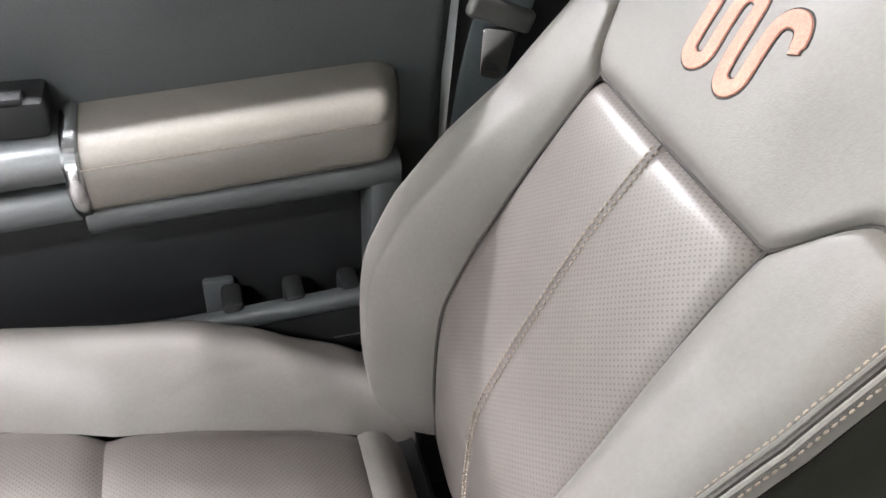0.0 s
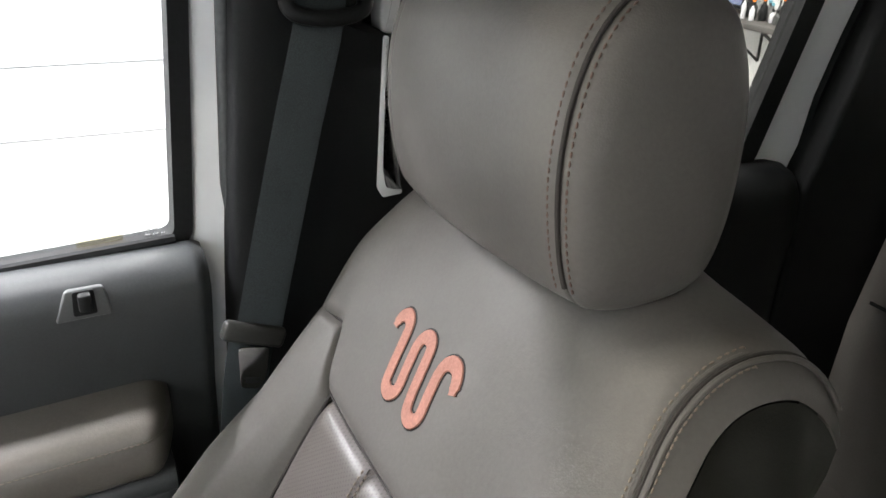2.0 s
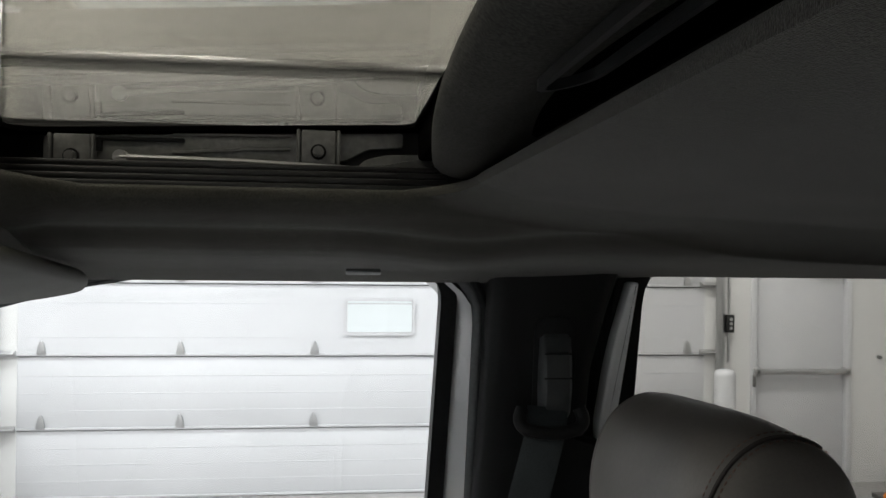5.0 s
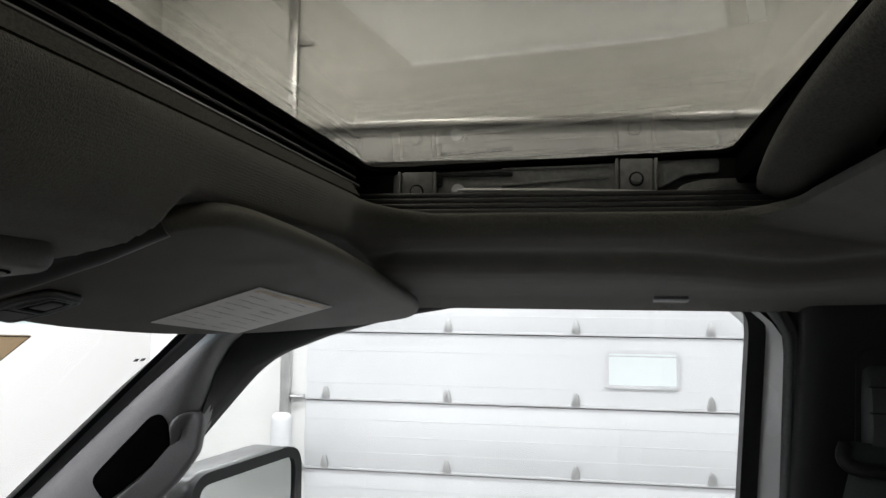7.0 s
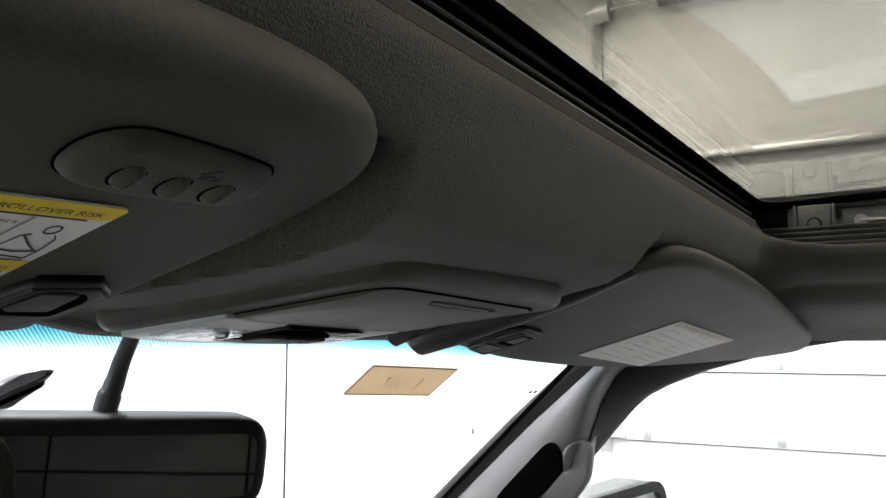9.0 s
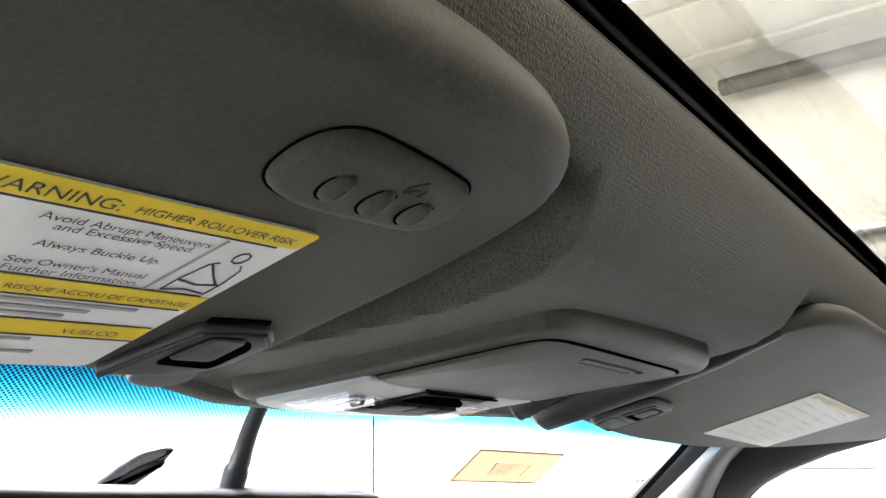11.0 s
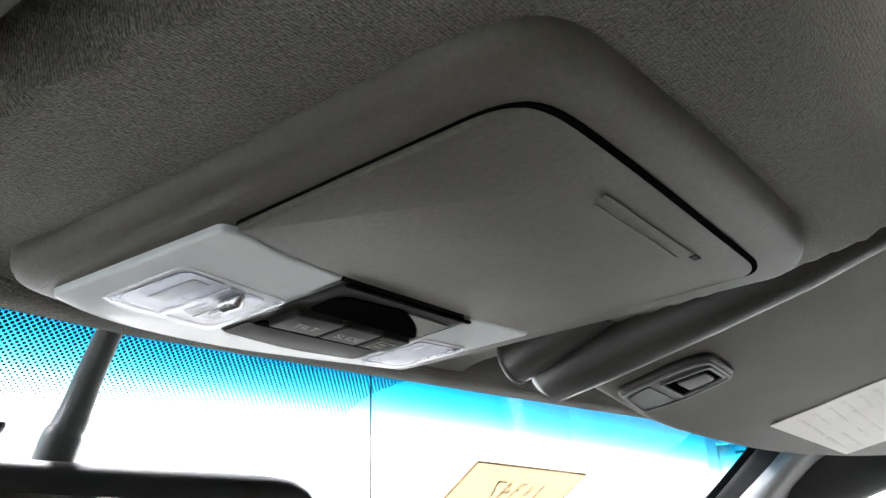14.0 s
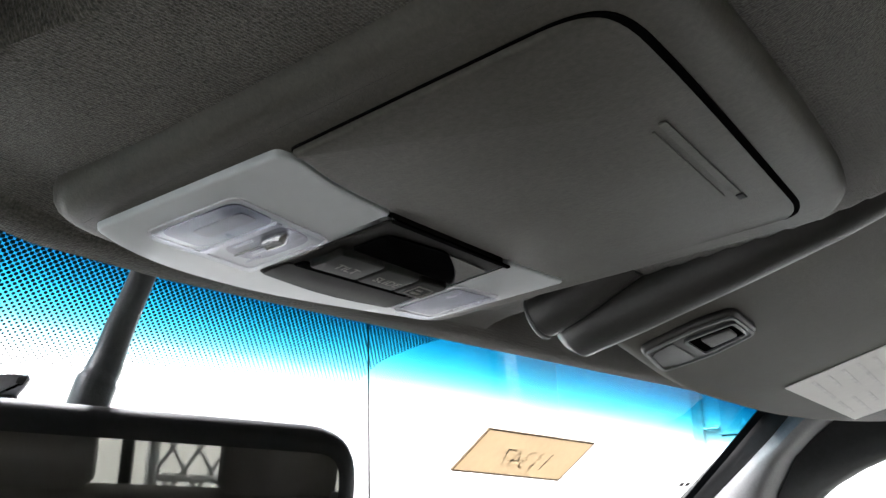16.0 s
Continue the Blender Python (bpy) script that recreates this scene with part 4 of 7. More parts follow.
for sgn in (1, -1):
    def sd(g):
        return g if sgn == 1 else mirrored(g)
    for k in range(4):
        part("rail_ridge", sd(box((0.09, 0.482 + 0.009 * k, 1.862 + 0.006 * k), (0.46, 0.006, 0.005), 0.0015)), BLACKMETAL, sun)
    part("rail_floor", sd(box((0.25, 0.502, 1.857), (0.80, 0.050, 0.006), 0.002)), RUBBER, sun)
    part("rail_wall", sd(box((0.25, 0.55, 1.885), (0.80, 0.006, 0.07), 0.002)), BLACKMETAL, sun)
    plate = rounded([(-0.085, 1.882), (0.03, 1.886), (0.03, 1.889), (0.165, 1.889), (0.185, 1.90), (0.215, 1.902), (0.215, 1.915), (-0.085, 1.915)], [0.003] * 8, 2)
    part("lift_plate", sd(prism(plate, 0.006, 0.001, lift=lambda x, y, z: (x, 0.536 + z, y + glass_z(x) - 1.909))), LIFTGREY, sun, "grey stamped lifting plate")
    for xb, rr in ((-0.06, 0.017), (0.142, 0.018)):
        blk = part("bracket", sd(join(box((xb, 0.532, glass_z(xb) - 0.009), (0.030, 0.008, 0.030), 0.002), box((xb - 0.017, 0.531, glass_z(xb) - 0.009), (0.003, 0.010, 0.030), 0.001), box((xb + 0.017, 0.531, glass_z(xb) - 0.009), (0.003, 0.010, 0.030), 0.001))), LIFTGREY, sun)
        part("bolt_seat", sd(tube([(xb, 0.5285, glass_z(xb) - 0.013), (xb, 0.5270, glass_z(xb) - 0.013)], 0.0068, 14)), RUBBER, blk)
        part("bolt", sd(join(tube([(xb, 0.529, glass_z(xb) - 0.013), (xb, 0.523, glass_z(xb) - 0.013)], 0.0048, 12), tube([(xb, 0.524, glass_z(xb) - 0.013), (xb, 0.521, glass_z(xb) - 0.013)], 0.0035, 6))), LIFTGREY, blk, "bolt head")
    part("lift_arm", sd(join(tube([(-0.02, 0.524, 1.887), (0.08, 0.520, 1.885), (0.19, 0.516, 1.880)], 0.0025, 8), tube([(-0.02, 0.522, 1.887), (-0.02, 0.530, 1.887)], 0.006, 10))), STEEL, sun, "slim metal lifting arm")
    part("slot", sd(join(box((-0.005, 0.5335, 1.903), (0.070, 0.005, 0.0035), 0.001), box((-0.040, 0.5335, 1.898), (0.006, 0.005, 0.012), 0.001))), RUBBER, sun)
    part("plate_rib", sd(join(tube([(0.02, 0.534, 1.8925), (0.09, 0.534, 1.8975), (0.118, 0.534, 1.8985)], 0.0016, 6), tube([(0.02, 0.534, 1.908), (0.118, 0.534, 1.9095)], 0.0012, 6))), GREYMETAL, sun, "pressed rib")
    part("rear_link", sd(prism(rounded([(0.172, 1.880), (0.250, 1.884), (0.250, 1.896), (0.200, 1.8945), (0.182, 1.890)], 0.003, 3), 0.004, 0.001, lift=lambda x, y, z: (x, 0.531 - z, y))), LIFTGREY, sun, "grey rear link")
shade_y0, shade_y1 = 2 * CY - 0.522, 0.522
shade = thing("sunshade", (0.45, CY, 1.89), "retracted grey fabric sunshade with a finger grip", "sunshade")
prof = [(0.62, 1.899), (0.36, 1.895), (0.30, 1.890), (0.285, 1.886), (0.272, 1.879), (0.262, 1.8755), (0.254, 1.8755), (0.246, 1.877), (0.238, 1.880), (0.2335, 1.885), (0.2335, 1.890), (0.238, 1.896), (0.25, 1.901), (0.33, 1.905), (0.62, 1.91)]


def shade_ring(y):
    e = smooth(0.0, 0.03, min(y - shade_y0, shade_y1 - y))
    k = 0.029 * (1 - ((y - CY) / 0.43) ** 2)
    return [(p[0] + 0.012 * (1 - e) - k * smooth(0.62, 0.28, p[0]), y, p[1] + 0.003 * math.sin(y * 9)) for p in prof]


part("panel", loft([shade_ring(shade_y0 + (shade_y1 - shade_y0) * i / 40) for i in range(41)]), SHADECLOTH, shade, angle=70)
grip = rounded([(0.236, CY - 0.085), (0.252, CY - 0.075), (0.252, CY + 0.075), (0.236, CY + 0.085)], 0.012, 4)
part("finger_grip", ring_plate(grip, 0.003, 0.004, lambda x, y, z: (x, y, 1.8735 + (x - 0.25) * 0.16 + z)), TRIM, shade, "moulded finger grip")


# ---- side walls of the cab: pillars, doors, glass; the passenger side carries the detail
def side_y(z):
    """How far out the glass stands at a height."""
    return 0.822 - 0.045 * max(0.0, (z - 1.37) / 0.42)


def on_side(x, z, d):
    return (x, side_y(z) - d, z)


FRONT_WIN = rounded([(-0.66, 1.343), (-0.30, 1.355), (0.262, 1.384), (0.280, 1.787), (-0.03, 1.787), (-0.13, 1.770), (-0.187, 1.752), (-0.246, 1.736), (-0.314, 1.706), (-0.366, 1.649), (-0.45, 1.555)], [0.02, 0, 0.012, 0.035, 0.05, 0.05, 0.03, 0.03, 0.04, 0.04, 0.04], 5)
REAR_WIN = rounded([(0.514, 1.50), (0.572, 1.384), (1.036, 1.378), (1.122, 1.808), (0.525, 1.802)], [0.03, 0.03, 0.015, 0.012, 0.05], 5)


def cab_side(sgn):
    def sd(g):
        return g if sgn == 1 else mirrored(g)
    far = "" if sgn == 1 else " on the driver's side"
    ymid = 0.80 if sgn == 1 else 2 * CY - 0.80
    # front door
    d1 = thing("door_3" if sgn == 1 else "door_5", (-0.1, ymid, 0.7), "closed front door of the truck with dark grey trim" + far, "car door", kind="structure")
    part("window_frame", sd(ring_plate(FRONT_WIN, 0.019, 0.03, lambda x, y, z: on_side(x, y, 0.012 - z))), RUBBER, d1, "black window frame")
    g = part("pane", sd(prism(offset(FRONT_WIN, -0.004), 0.004, lift=lambda x, y, z: on_side(x, y, -0.006 - z))), SIDEGLASS, d1, "clear window glass")
    g.visible_shadow = False
    part("outer_skin", sd(box((-0.18, 0.868, 0.86), (0.94, 0.03, 1.0), 0.01)), BODYWHITE, d1, "white painted outer panel")
    part("belt_seal", sd(tube([on_side(-0.6, 1.343, 0.012), on_side(-0.3, 1.353, 0.012), on_side(0.262, 1.382, 0.012)], 0.006, 8)), RUBBER, d1)
    # rear door
    d2 = thing("door_4" if sgn == 1 else "door_6", (0.8, ymid, 0.7), "closed rear door of the truck with black trim" + far, "car door", kind="structure")
    part("window_frame", sd(ring_plate(REAR_WIN, 0.036, 0.03, lambda x, y, z: on_side(x, y, 0.008 - z))), RUBBER, d2, "black window frame")
    g = part("pane", sd(prism(offset(REAR_WIN, -0.004), 0.004, lift=lambda x, y, z: on_side(x, y, -0.006 - z))), REARGLASS, d2, "tinted window glass")
    part("outer_skin", sd(box((0.80, 0.868, 0.86), (0.72, 0.03, 1.0), 0.01)), BODYWHITE, d2, "white painted outer panel")
    prf = [(0.86, 0.5), (0.86, 1.358), (0.83, 1.372), (0.80, 1.374), (0.775, 1.366), (0.762, 1.345), (0.758, 1.30), (0.765, 1.2), (0.77, 0.5)]
    def rring(x):
        e = smooth(0.0, 0.03, min(x - 0.515, 1.135 - x))
        return [(x, p[0] + 0.012 * (1 - e), p[1] - 0.02 * (1 - e)) for p in prf]
    part("inner_panel", sd(loft([rring(0.515 + 0.62 * i / 30) for i in range(31)])), TRIM, d2, "black moulded door panel", angle=50)
    # white body pillar between the doors, its seals and the trim round the belt
    pil = thing("pillar_1" if sgn == 1 else "pillar_2", (0.4, ymid, 0.7), "pillar between the doors, white metal and black trim" + far, "pillar", kind="structure")
    def curl(z):
        """The pillar's metal bends forward under the roof."""
        return -0.045 * smooth(1.735, 1.80, z) ** 1.5
    def low(z):
        """Below the window the metal shows broader."""
        return 0.014 * smooth(1.44, 1.34, z)
    PZ = (0.5, 1.0, 1.34, 1.39, 1.44, 1.5, 1.6, 1.68, 1.73, 1.75, 1.765, 1.78, 1.79, 1.80)
    part("body_pillar", sd(loft([[(x + q * (1.616 - z) + 0.055 * (z - 1.4) + curl(z), side_y(z) - d, z) for x, d, q in ((0.268, -0.02, 0), (0.276, 0.0, 0), (0.284, 0.008, 0.01), (0.301 + low(z), 0.018, 0.035), (0.304 + low(z), -0.03, 0.035))] for z in PZ])), BODYWHITE, pil, "white painted pillar metal")
    part("door_seal", sd(tube([(0.3075 + low(z) + 0.035 * (1.616 - z) + 0.055 * (z - 1.4) + curl(z) * 0.7, side_y(z) - 0.022, z) for z in PZ], 0.0068, 10)), GREYRUBBER, pil, "grey rubber door seal")
    part("seal_lip", sd(tube([(0.3150 + low(z) + 0.035 * (1.616 - z) + 0.052 * (z - 1.4) + curl(z) * 0.5, side_y(z) - 0.026, z) for z in PZ], 0.006, 8)), RUBBER, pil, "black inner seal lip")
    # Unseen black backing added to stop light leaking between pillar and seals.
    part("leak_backing", sd(loft([[(0.27 + 0.05 * (z - 1.4), side_y(z) + 0.022, z), (0.475 + 0.05 * (z - 1.4), side_y(z) + 0.022, z), (0.475 + 0.05 * (z - 1.4), side_y(z) + 0.034, z), (0.27 + 0.05 * (z - 1.4), side_y(z) + 0.034, z)] for z in (0.5, 1.2, 1.6, 1.82)])), BLACKMETAL, pil)
    def tr_ring(z):
        y = side_y(z) - 0.055
        x0 = 0.312 + 0.045 * (z - 1.4)
        x1 = interp(z, [1.40, 1.57, 1.59, 1.60, 1.68, 1.74, 1.78], [0.535, 0.528, 0.50, 0.447, 0.452, 0.466, 0.484])
        return [(x0, y + 0.06, z), (x0, y + 0.012, z), (x0 + 0.006, y + 0.003, z), (x0 + 0.018, y, z), (x0 + 0.03, y - 0.001, z), (x1 - 0.02, y - 0.002, z), (x1 - 0.006, y + 0.004, z), (x1, y + 0.014, z), (x1, y + 0.06, z)]
    part("trim_panel", sd(loft([tr_ring(z) for z in (0.5, 0.9, 1.2, 1.35, 1.45, 1.55, 1.57, 1.60, 1.62, 1.68, 1.74, 1.80)])), TRIM, pil, "black moulded pillar trim", angle=50)
    part("rear_strip", sd(prism(rounded([(0.466, 1.588), (0.481, 1.588), (0.504, 1.780), (0.495, 1.780), (0.475, 1.70), (0.463, 1.61)], [0.004, 0.006, 0.004, 0.004, 0.03, 0.012], 4), 0.03, 0.004, lift=lambda x, y, z: (x, side_y(y) - 0.048 + z, y))), BODYWHITE, pil, "bare white metal strip")
    part("strip_foot", sd(prism(rounded([(0.462, 1.590), (0.468, 1.590), (0.469, 1.45), (0.474, 1.430), (0.492, 1.426), (0.492, 1.420), (0.470, 1.418), (0.463, 1.430)], 0.003, 3), 0.004, 0.001, lift=lambda x, y, z: (x, side_y(y) - 0.058 - z, y))), BODYWHITE, pil, "thin bare metal edge")
    # Black filler added above the windows to block light from outside.
    solo("rail_filler", sd(loft([[(x, 0.812, 1.812), (x, 0.752, 1.796), (x, 0.748, 1.86), (x, 0.812, 1.86)] for x in (-0.24, 0.2, 0.6, 1.0, 1.4)])), TRIM, "black filler over the doors, added to block light gaps" + far, "roof rail", kind="structure")
    # rear pillar
    rp = thing("pillar_3" if sgn == 1 else "pillar_4", (1.2, ymid, 0.7), "rear pillar with white metal edge and black trim" + far, "pillar", kind="structure")
    REDGE = ((1.20, 1.045, 1.118), (1.36, 1.075, 1.140), (1.466, 1.097, 1.143), (1.55, 1.108, 1.158), (1.63, 1.121, 1.177), (1.72, 1.135, 1.198), (1.80, 1.148, 1.214))
    part("body_edge", sd(loft([[on_side(x0 - 0.02, z, -0.02), on_side(x0, z, 0.0), on_side(x0 + 0.4 * (x1 - x0), z, 0.004), on_side(x0 + 0.5 * (x1 - x0), z, 0.007), on_side(x1, z, 0.016), on_side(x1 + 0.01, z, -0.02)] for z, x0, x1 in REDGE])), BODYWHITE, rp, "white painted metal edge")
    part("seal", sd(loft([[on_side(x1 + 0.002, z, -0.01), on_side(x1 + 0.001, z, 0.012), on_side(x1 + 0.006, z, 0.022), on_side(x1 + 0.014, z, 0.022), on_side(x1 + 0.018, z, 0.014), on_side(x1 + 0.024, z, 0.040), on_side(x1 + 0.06, z, 0.060), on_side(x1 + 0.06, z, -0.01)] for z, x0, x1 in REDGE])), RUBBER, rp, "black rubber door seal")
    part("trim_panel", sd(prism([(1.125, 0.5), (1.56, 0.5), (1.56, 1.83), (1.225, 1.81), (1.128, 1.33)], 0.06, 0.01, lift=lambda x, y, z: on_side(x, y, 0.058 - z))), TRIM, rp, "black moulded trim")
    part("outer_skin", sd(box((1.40, 0.868, 1.1), (0.42, 0.03, 1.6), 0.01)), BODYWHITE, rp, "white painted outer panel")
    # windshield pillar
    ap = thing("pillar_5" if sgn == 1 else "pillar_6", (-0.5, ymid, 1.2), "windshield pillar with grey trim and a grab handle" + far, "pillar", kind="structure")
    return d1, d2, pil, rp, ap


D1, D2, BP, RP, AP = cab_side(1)
E1, E2, BQ, RQ, AQ = cab_side(-1)


# ---- windshield pillar of the passenger side
def ws_edge(z):
    return interp(z, [1.0, 1.519, 1.662, 1.751, 1.82], [-1.18, -0.64, -0.488, -0.384, -0.315])


def win_edge(z):
    return interp(z, [1.0, 1.38, 1.555, 1.649, 1.675, 1.706, 1.736, 1.752, 1.77, 1.787], [-0.95, -0.62, -0.452, -0.362, -0.338, -0.308, -0.240, -0.181, -0.125, -0.03])


def cover_edge(z):
    return interp(z, [1.0, 1.38, 1.53, 1.62, 1.70, 1.74, 1.787], [-0.93, -0.60, -0.44, -0.380, -0.350, -0.325, -0.26])


def pillar_ring(z):
    a, b = ws_edge(z) + 0.036, cover_edge(z)
    w = b - a
    return [(a - 0.05, 0.80, z), (a - 0.004, 0.728, z), (a, 0.716, z), (a + 0.12 * w, 0.704, z), (a + 0.35 * w, 0.694, z), (a + 0.6 * w, 0.688, z), (a + 0.80 * w, 0.690, z), (a + 0.93 * w, 0.700, z), (b, 0.718, z), (b + 0.004, 0.74, z), (b - 0.01, 0.80, z)]


ZS = [1.0, 1.2, 1.38, 1.46, 1.53, 1.58, 1.63, 1.67, 1.70, 1.73, 1.755, 1.785]
SLOT = rounded([(-0.489, 1.566), (-0.478, 1.580), (-0.412, 1.646), (-0.398, 1.648), (-0.391, 1.634), (-0.395, 1.604), (-0.409, 1.590), (-0.456, 1.549), (-0.468, 1.541)], 0.010, 4)
GRIP = rounded([(-0.466, 1.532), (-0.455, 1.546), (-0.408, 1.587), (-0.393, 1.602), (-0.389, 1.640), (-0.372, 1.652), (-0.356, 1.642), (-0.362, 1.60), (-0.388, 1.565), (-0.440, 1.512)], 0.010, 4)


def on_pillar(x, z, d):
    ring = pillar_ring(z)[1:9]
    return (x, interp(x, [p[0] for p in ring], [p[1] for p in ring]) - d, z)


for sd, holder in ((lambda g: g, AP), (mirrored, AQ)):
    part("trim_cover", sd(loft([pillar_ring(z) for z in ZS])), PILLARGREY, holder, "grey moulded pillar cover", angle=55)
    part("edge_seal", sd(loft([[(cover_edge(z) - 0.004, 0.735, z), (cover_edge(z) + 0.003, 0.722, z), (cover_edge(z) + 0.4 * (win_edge(z) - cover_edge(z)), 0.738, z), (win_edge(z) - 0.006, 0.760, z), (win_edge(z) + 0.002, 0.774, z), (win_edge(z) - 0.02, 0.80, z)] for z in (1.30, 1.46, 1.53, 1.58, 1.63, 1.67, 1.70, 1.72, 1.74, 1.755, 1.77, 1.787)])), RUBBER, holder, "black rubber door seal", angle=60)
    part("top_seal", sd(tube([(-0.13, 0.77, 1.776), (-0.06, 0.77, 1.788), (0.10, 0.765, 1.792), (0.28, 0.762, 1.794)], 0.010, 8)), RUBBER, holder, "black rubber door seal")
    part("glass_edge", sd(loft([[(ws_edge(z) - 0.012, 0.742, z), (ws_edge(z), 0.724, z), (ws_edge(z) + 0.018, 0.718, z), (ws_edge(z) + 0.038, 0.719, z), (ws_edge(z) + 0.03, 0.76, z)] for z in (1.0, 1.2, 1.46, 1.58, 1.67, 1.74, 1.80)])), RUBBER, holder, "black border of the glass")
    # No hole is cut: a black plate paints the shaded hand hold.
    part("slot", sd(prism(SLOT, 0.004, 0.0015, lift=lambda x, z, d: on_pillar(x, z, d + 0.0025))), VOID, holder, "flat black plate painted as the hand hold's shade")
    part("grab_handle", sd(prism(GRIP, 0.020, 0.008, lift=lambda x, z, d: on_pillar(x, z, d - 0.004), steps=4)), PILLARGREY, holder, "moulded grab handle", angle=60)

# ---- roof side rails' airbag marks
for y, sd in ((0.695, 1), (2 * CY - 0.695, -1)):
    m = Matrix.Translation((0.186, y, 1.7915)) @ Matrix.Rotation(radians(-24 * sd), 4, "X")
    solo("airbag_badge", moved(box((0, 0, -0.002), (0.037, 0.011, 0.004), 0.0018), m), SILVER, "small raised grey badge on the roof rail", "badge", "roof rail badges")


# ---- windshield
def shield(y, z):
    return (-0.482 + 0.185 * (y - CY) ** 2 + 1.04 * (z - 1.736), y, z)


NW, NH = 40, 30
wv, wf = sheet(lambda u, v: shield(CY - 0.715 + 1.43 * u, 1.86 - 0.76 * v), NW, NH)
wuv = [(CY - 0.715 + 1.43 * (i % (NW + 1)) / NW, (1.812 - (1.86 - 0.76 * (i // (NW + 1)) / NH)) * 1.443) for i in range(len(wv))]
ws = solo("windshield", (wv, wf), WINDSHIELD, "clear windshield with a blue shade band and dot print", "windshield", kind="structure", uv=wuv)
ws.visible_shadow = False
solo("header_trim", loft([[(x + 0.05 * (y - CY) ** 2, y, z + header_rise(y)) for x, z in ((-0.316, 1.788), (-0.322, 1.779), (-0.330, 1.7765), (-0.336, 1.781), (-0.374, 1.830), (-0.355, 1.862), (-0.315, 1.81))] for y in [CY - 0.70 + 1.4 * i / 30 for i in range(31)]]), FABRIC, "fabric covered header over the windshield", "header", kind="structure", angle=60)
tag = thing("paper_tag", (-0.455, 0.413, 1.736), "brown kraft paper tag taped to the windshield, number outward", "tag")


def on_glass(y, z, d):
    p = Vector(shield(y, z))
    n = Vector((0.69, -0.097, -0.717)).normalized()
    return p + n * d


part("paper", prism([(0.339, 1.726), (0.479, 1.718), (0.489, 1.7475), (0.347, 1.7545)], 0.0012, lift=lambda x, y, z: on_glass(x - 0.005, y + 0.002, 0.004 + z)), KRAFT, tag)
part("border", ring_plate([(0.3405, 1.7268), (0.4780, 1.7189), (0.4875, 1.7467), (0.3480, 1.7536)], 0.0009, 0.0004, lambda x, y, z: on_glass(x - 0.005, y + 0.002, 0.0053 + z)), KRAFTEDGE, tag)
num = lettering("number", "11347", 0.027, Matrix.Identity(4), PALEINK, tag, "faint handwritten number", thin=0.0005)
for v in num.data.vertices:
    a, b = v.co.x, v.co.y
    v.co = on_glass(0.4425 - a + 0.22 * b, 1.7282 + 0.057 * a + 0.66 * b, 0.0058)
solo("glass_print", join(*[prism([(0.672 + 0.010 * k, 1.711), (0.678 + 0.010 * k, 1.711), (0.678 + 0.010 * k, 1.714), (0.672 + 0.010 * k, 1.714)], 0.0005, lift=lambda x, y, z: on_glass(x, y, 0.002 + z)) for k in range(2)]), INK, "tiny dark maker's print on the windshield", "print")


# ---- sun visors
def visor_p(x, y, d):
    z = 1.7738 + (0.2685 * (x + 0.1738) - 0.1068 * (y - 0.4485)) / 0.957
    return (x + 0.2685 * d, y - 0.1068 * d, z - 0.957 * d + 0.0)


def visor_d(x, y, d):
    z = 1.8105 + (0.2987 * (x + 0.153) + 0.0306 * (y + 0.165)) / 0.954
    return (x + 0.2987 * d, y + 0.0306 * d, z - 0.954 * d)


def face(fn, x, y):
    """Axes of a visor's lower face at a point, for flat things lying on it."""
    o = Vector(fn(x, y, 0))
    a, b = (Vector(fn(x, y + 0.01, 0)) - o).normalized(), (Vector(fn(x + 0.01, y, 0)) - o).normalized()
    return o, a, b


def clip_part(fn, x, y, holder):
    """The mirror-lid clasp of the passenger's visor: a raised frame, its window's shade painted black."""
    frame_o = rounded([(x - 0.022, y - 0.021), (x + 0.010, y - 0.023), (x + 0.026, y - 0.018), (x + 0.026, y + 0.018), (x, y + 0.022), (x - 0.027, y + 0.016)], 0.006, 4)
    cp = part("clasp", prism(frame_o, 0.0050, 0.002, lift=lambda a, b, d: fn(a, b, d - 0.001)), ROLLVINYL, holder, "black moulded clasp")
    part("clasp_rim", ring_plate(offset(frame_o, 0.0030), 0.0014, 0.0014, lambda a, b, d: fn(a, b, d + 0.0036)), LOCKGREY, cp)
    win = rounded([(x - 0.001, y - 0.013), (x + 0.021, y - 0.010), (x + 0.021, y + 0.010), (x - 0.001, y + 0.012)], 0.002, 3)
    part("clasp_window", prism(win, 0.0006, lift=lambda a, b, d: fn(a, b, d + 0.0039)), VOID, cp, "flat black plate painted as shade in the clasp window")
    part("clasp_plate", prism(rounded([(x + 0.004, y - 0.008), (x + 0.018, y - 0.006), (x + 0.018, y + 0.007), (x + 0.004, y + 0.008)], 0.002, 3), 0.0016, 0.0006, lift=lambda a, b, d: fn(a, b, d + 0.0040)), ROLLVINYL, cp)
    part("clasp_frame", ring_plate(win, 0.0016, 0.0016, lambda a, b, d: fn(a, b, d + 0.0039)), TRIMGREY, cp)
    part("clasp_cup", prism(rounded([(x - 0.022, y - 0.013), (x - 0.007, y - 0.016), (x - 0.007, y + 0.015), (x - 0.022, y + 0.012)], [0.010, 0.002, 0.002, 0.010], 5), 0.0008, lift=lambda a, b, d: fn(a, b, d + 0.0038)), BLACKMETAL, cp, "flat dark plate for the rounded finger cup")
    return cp


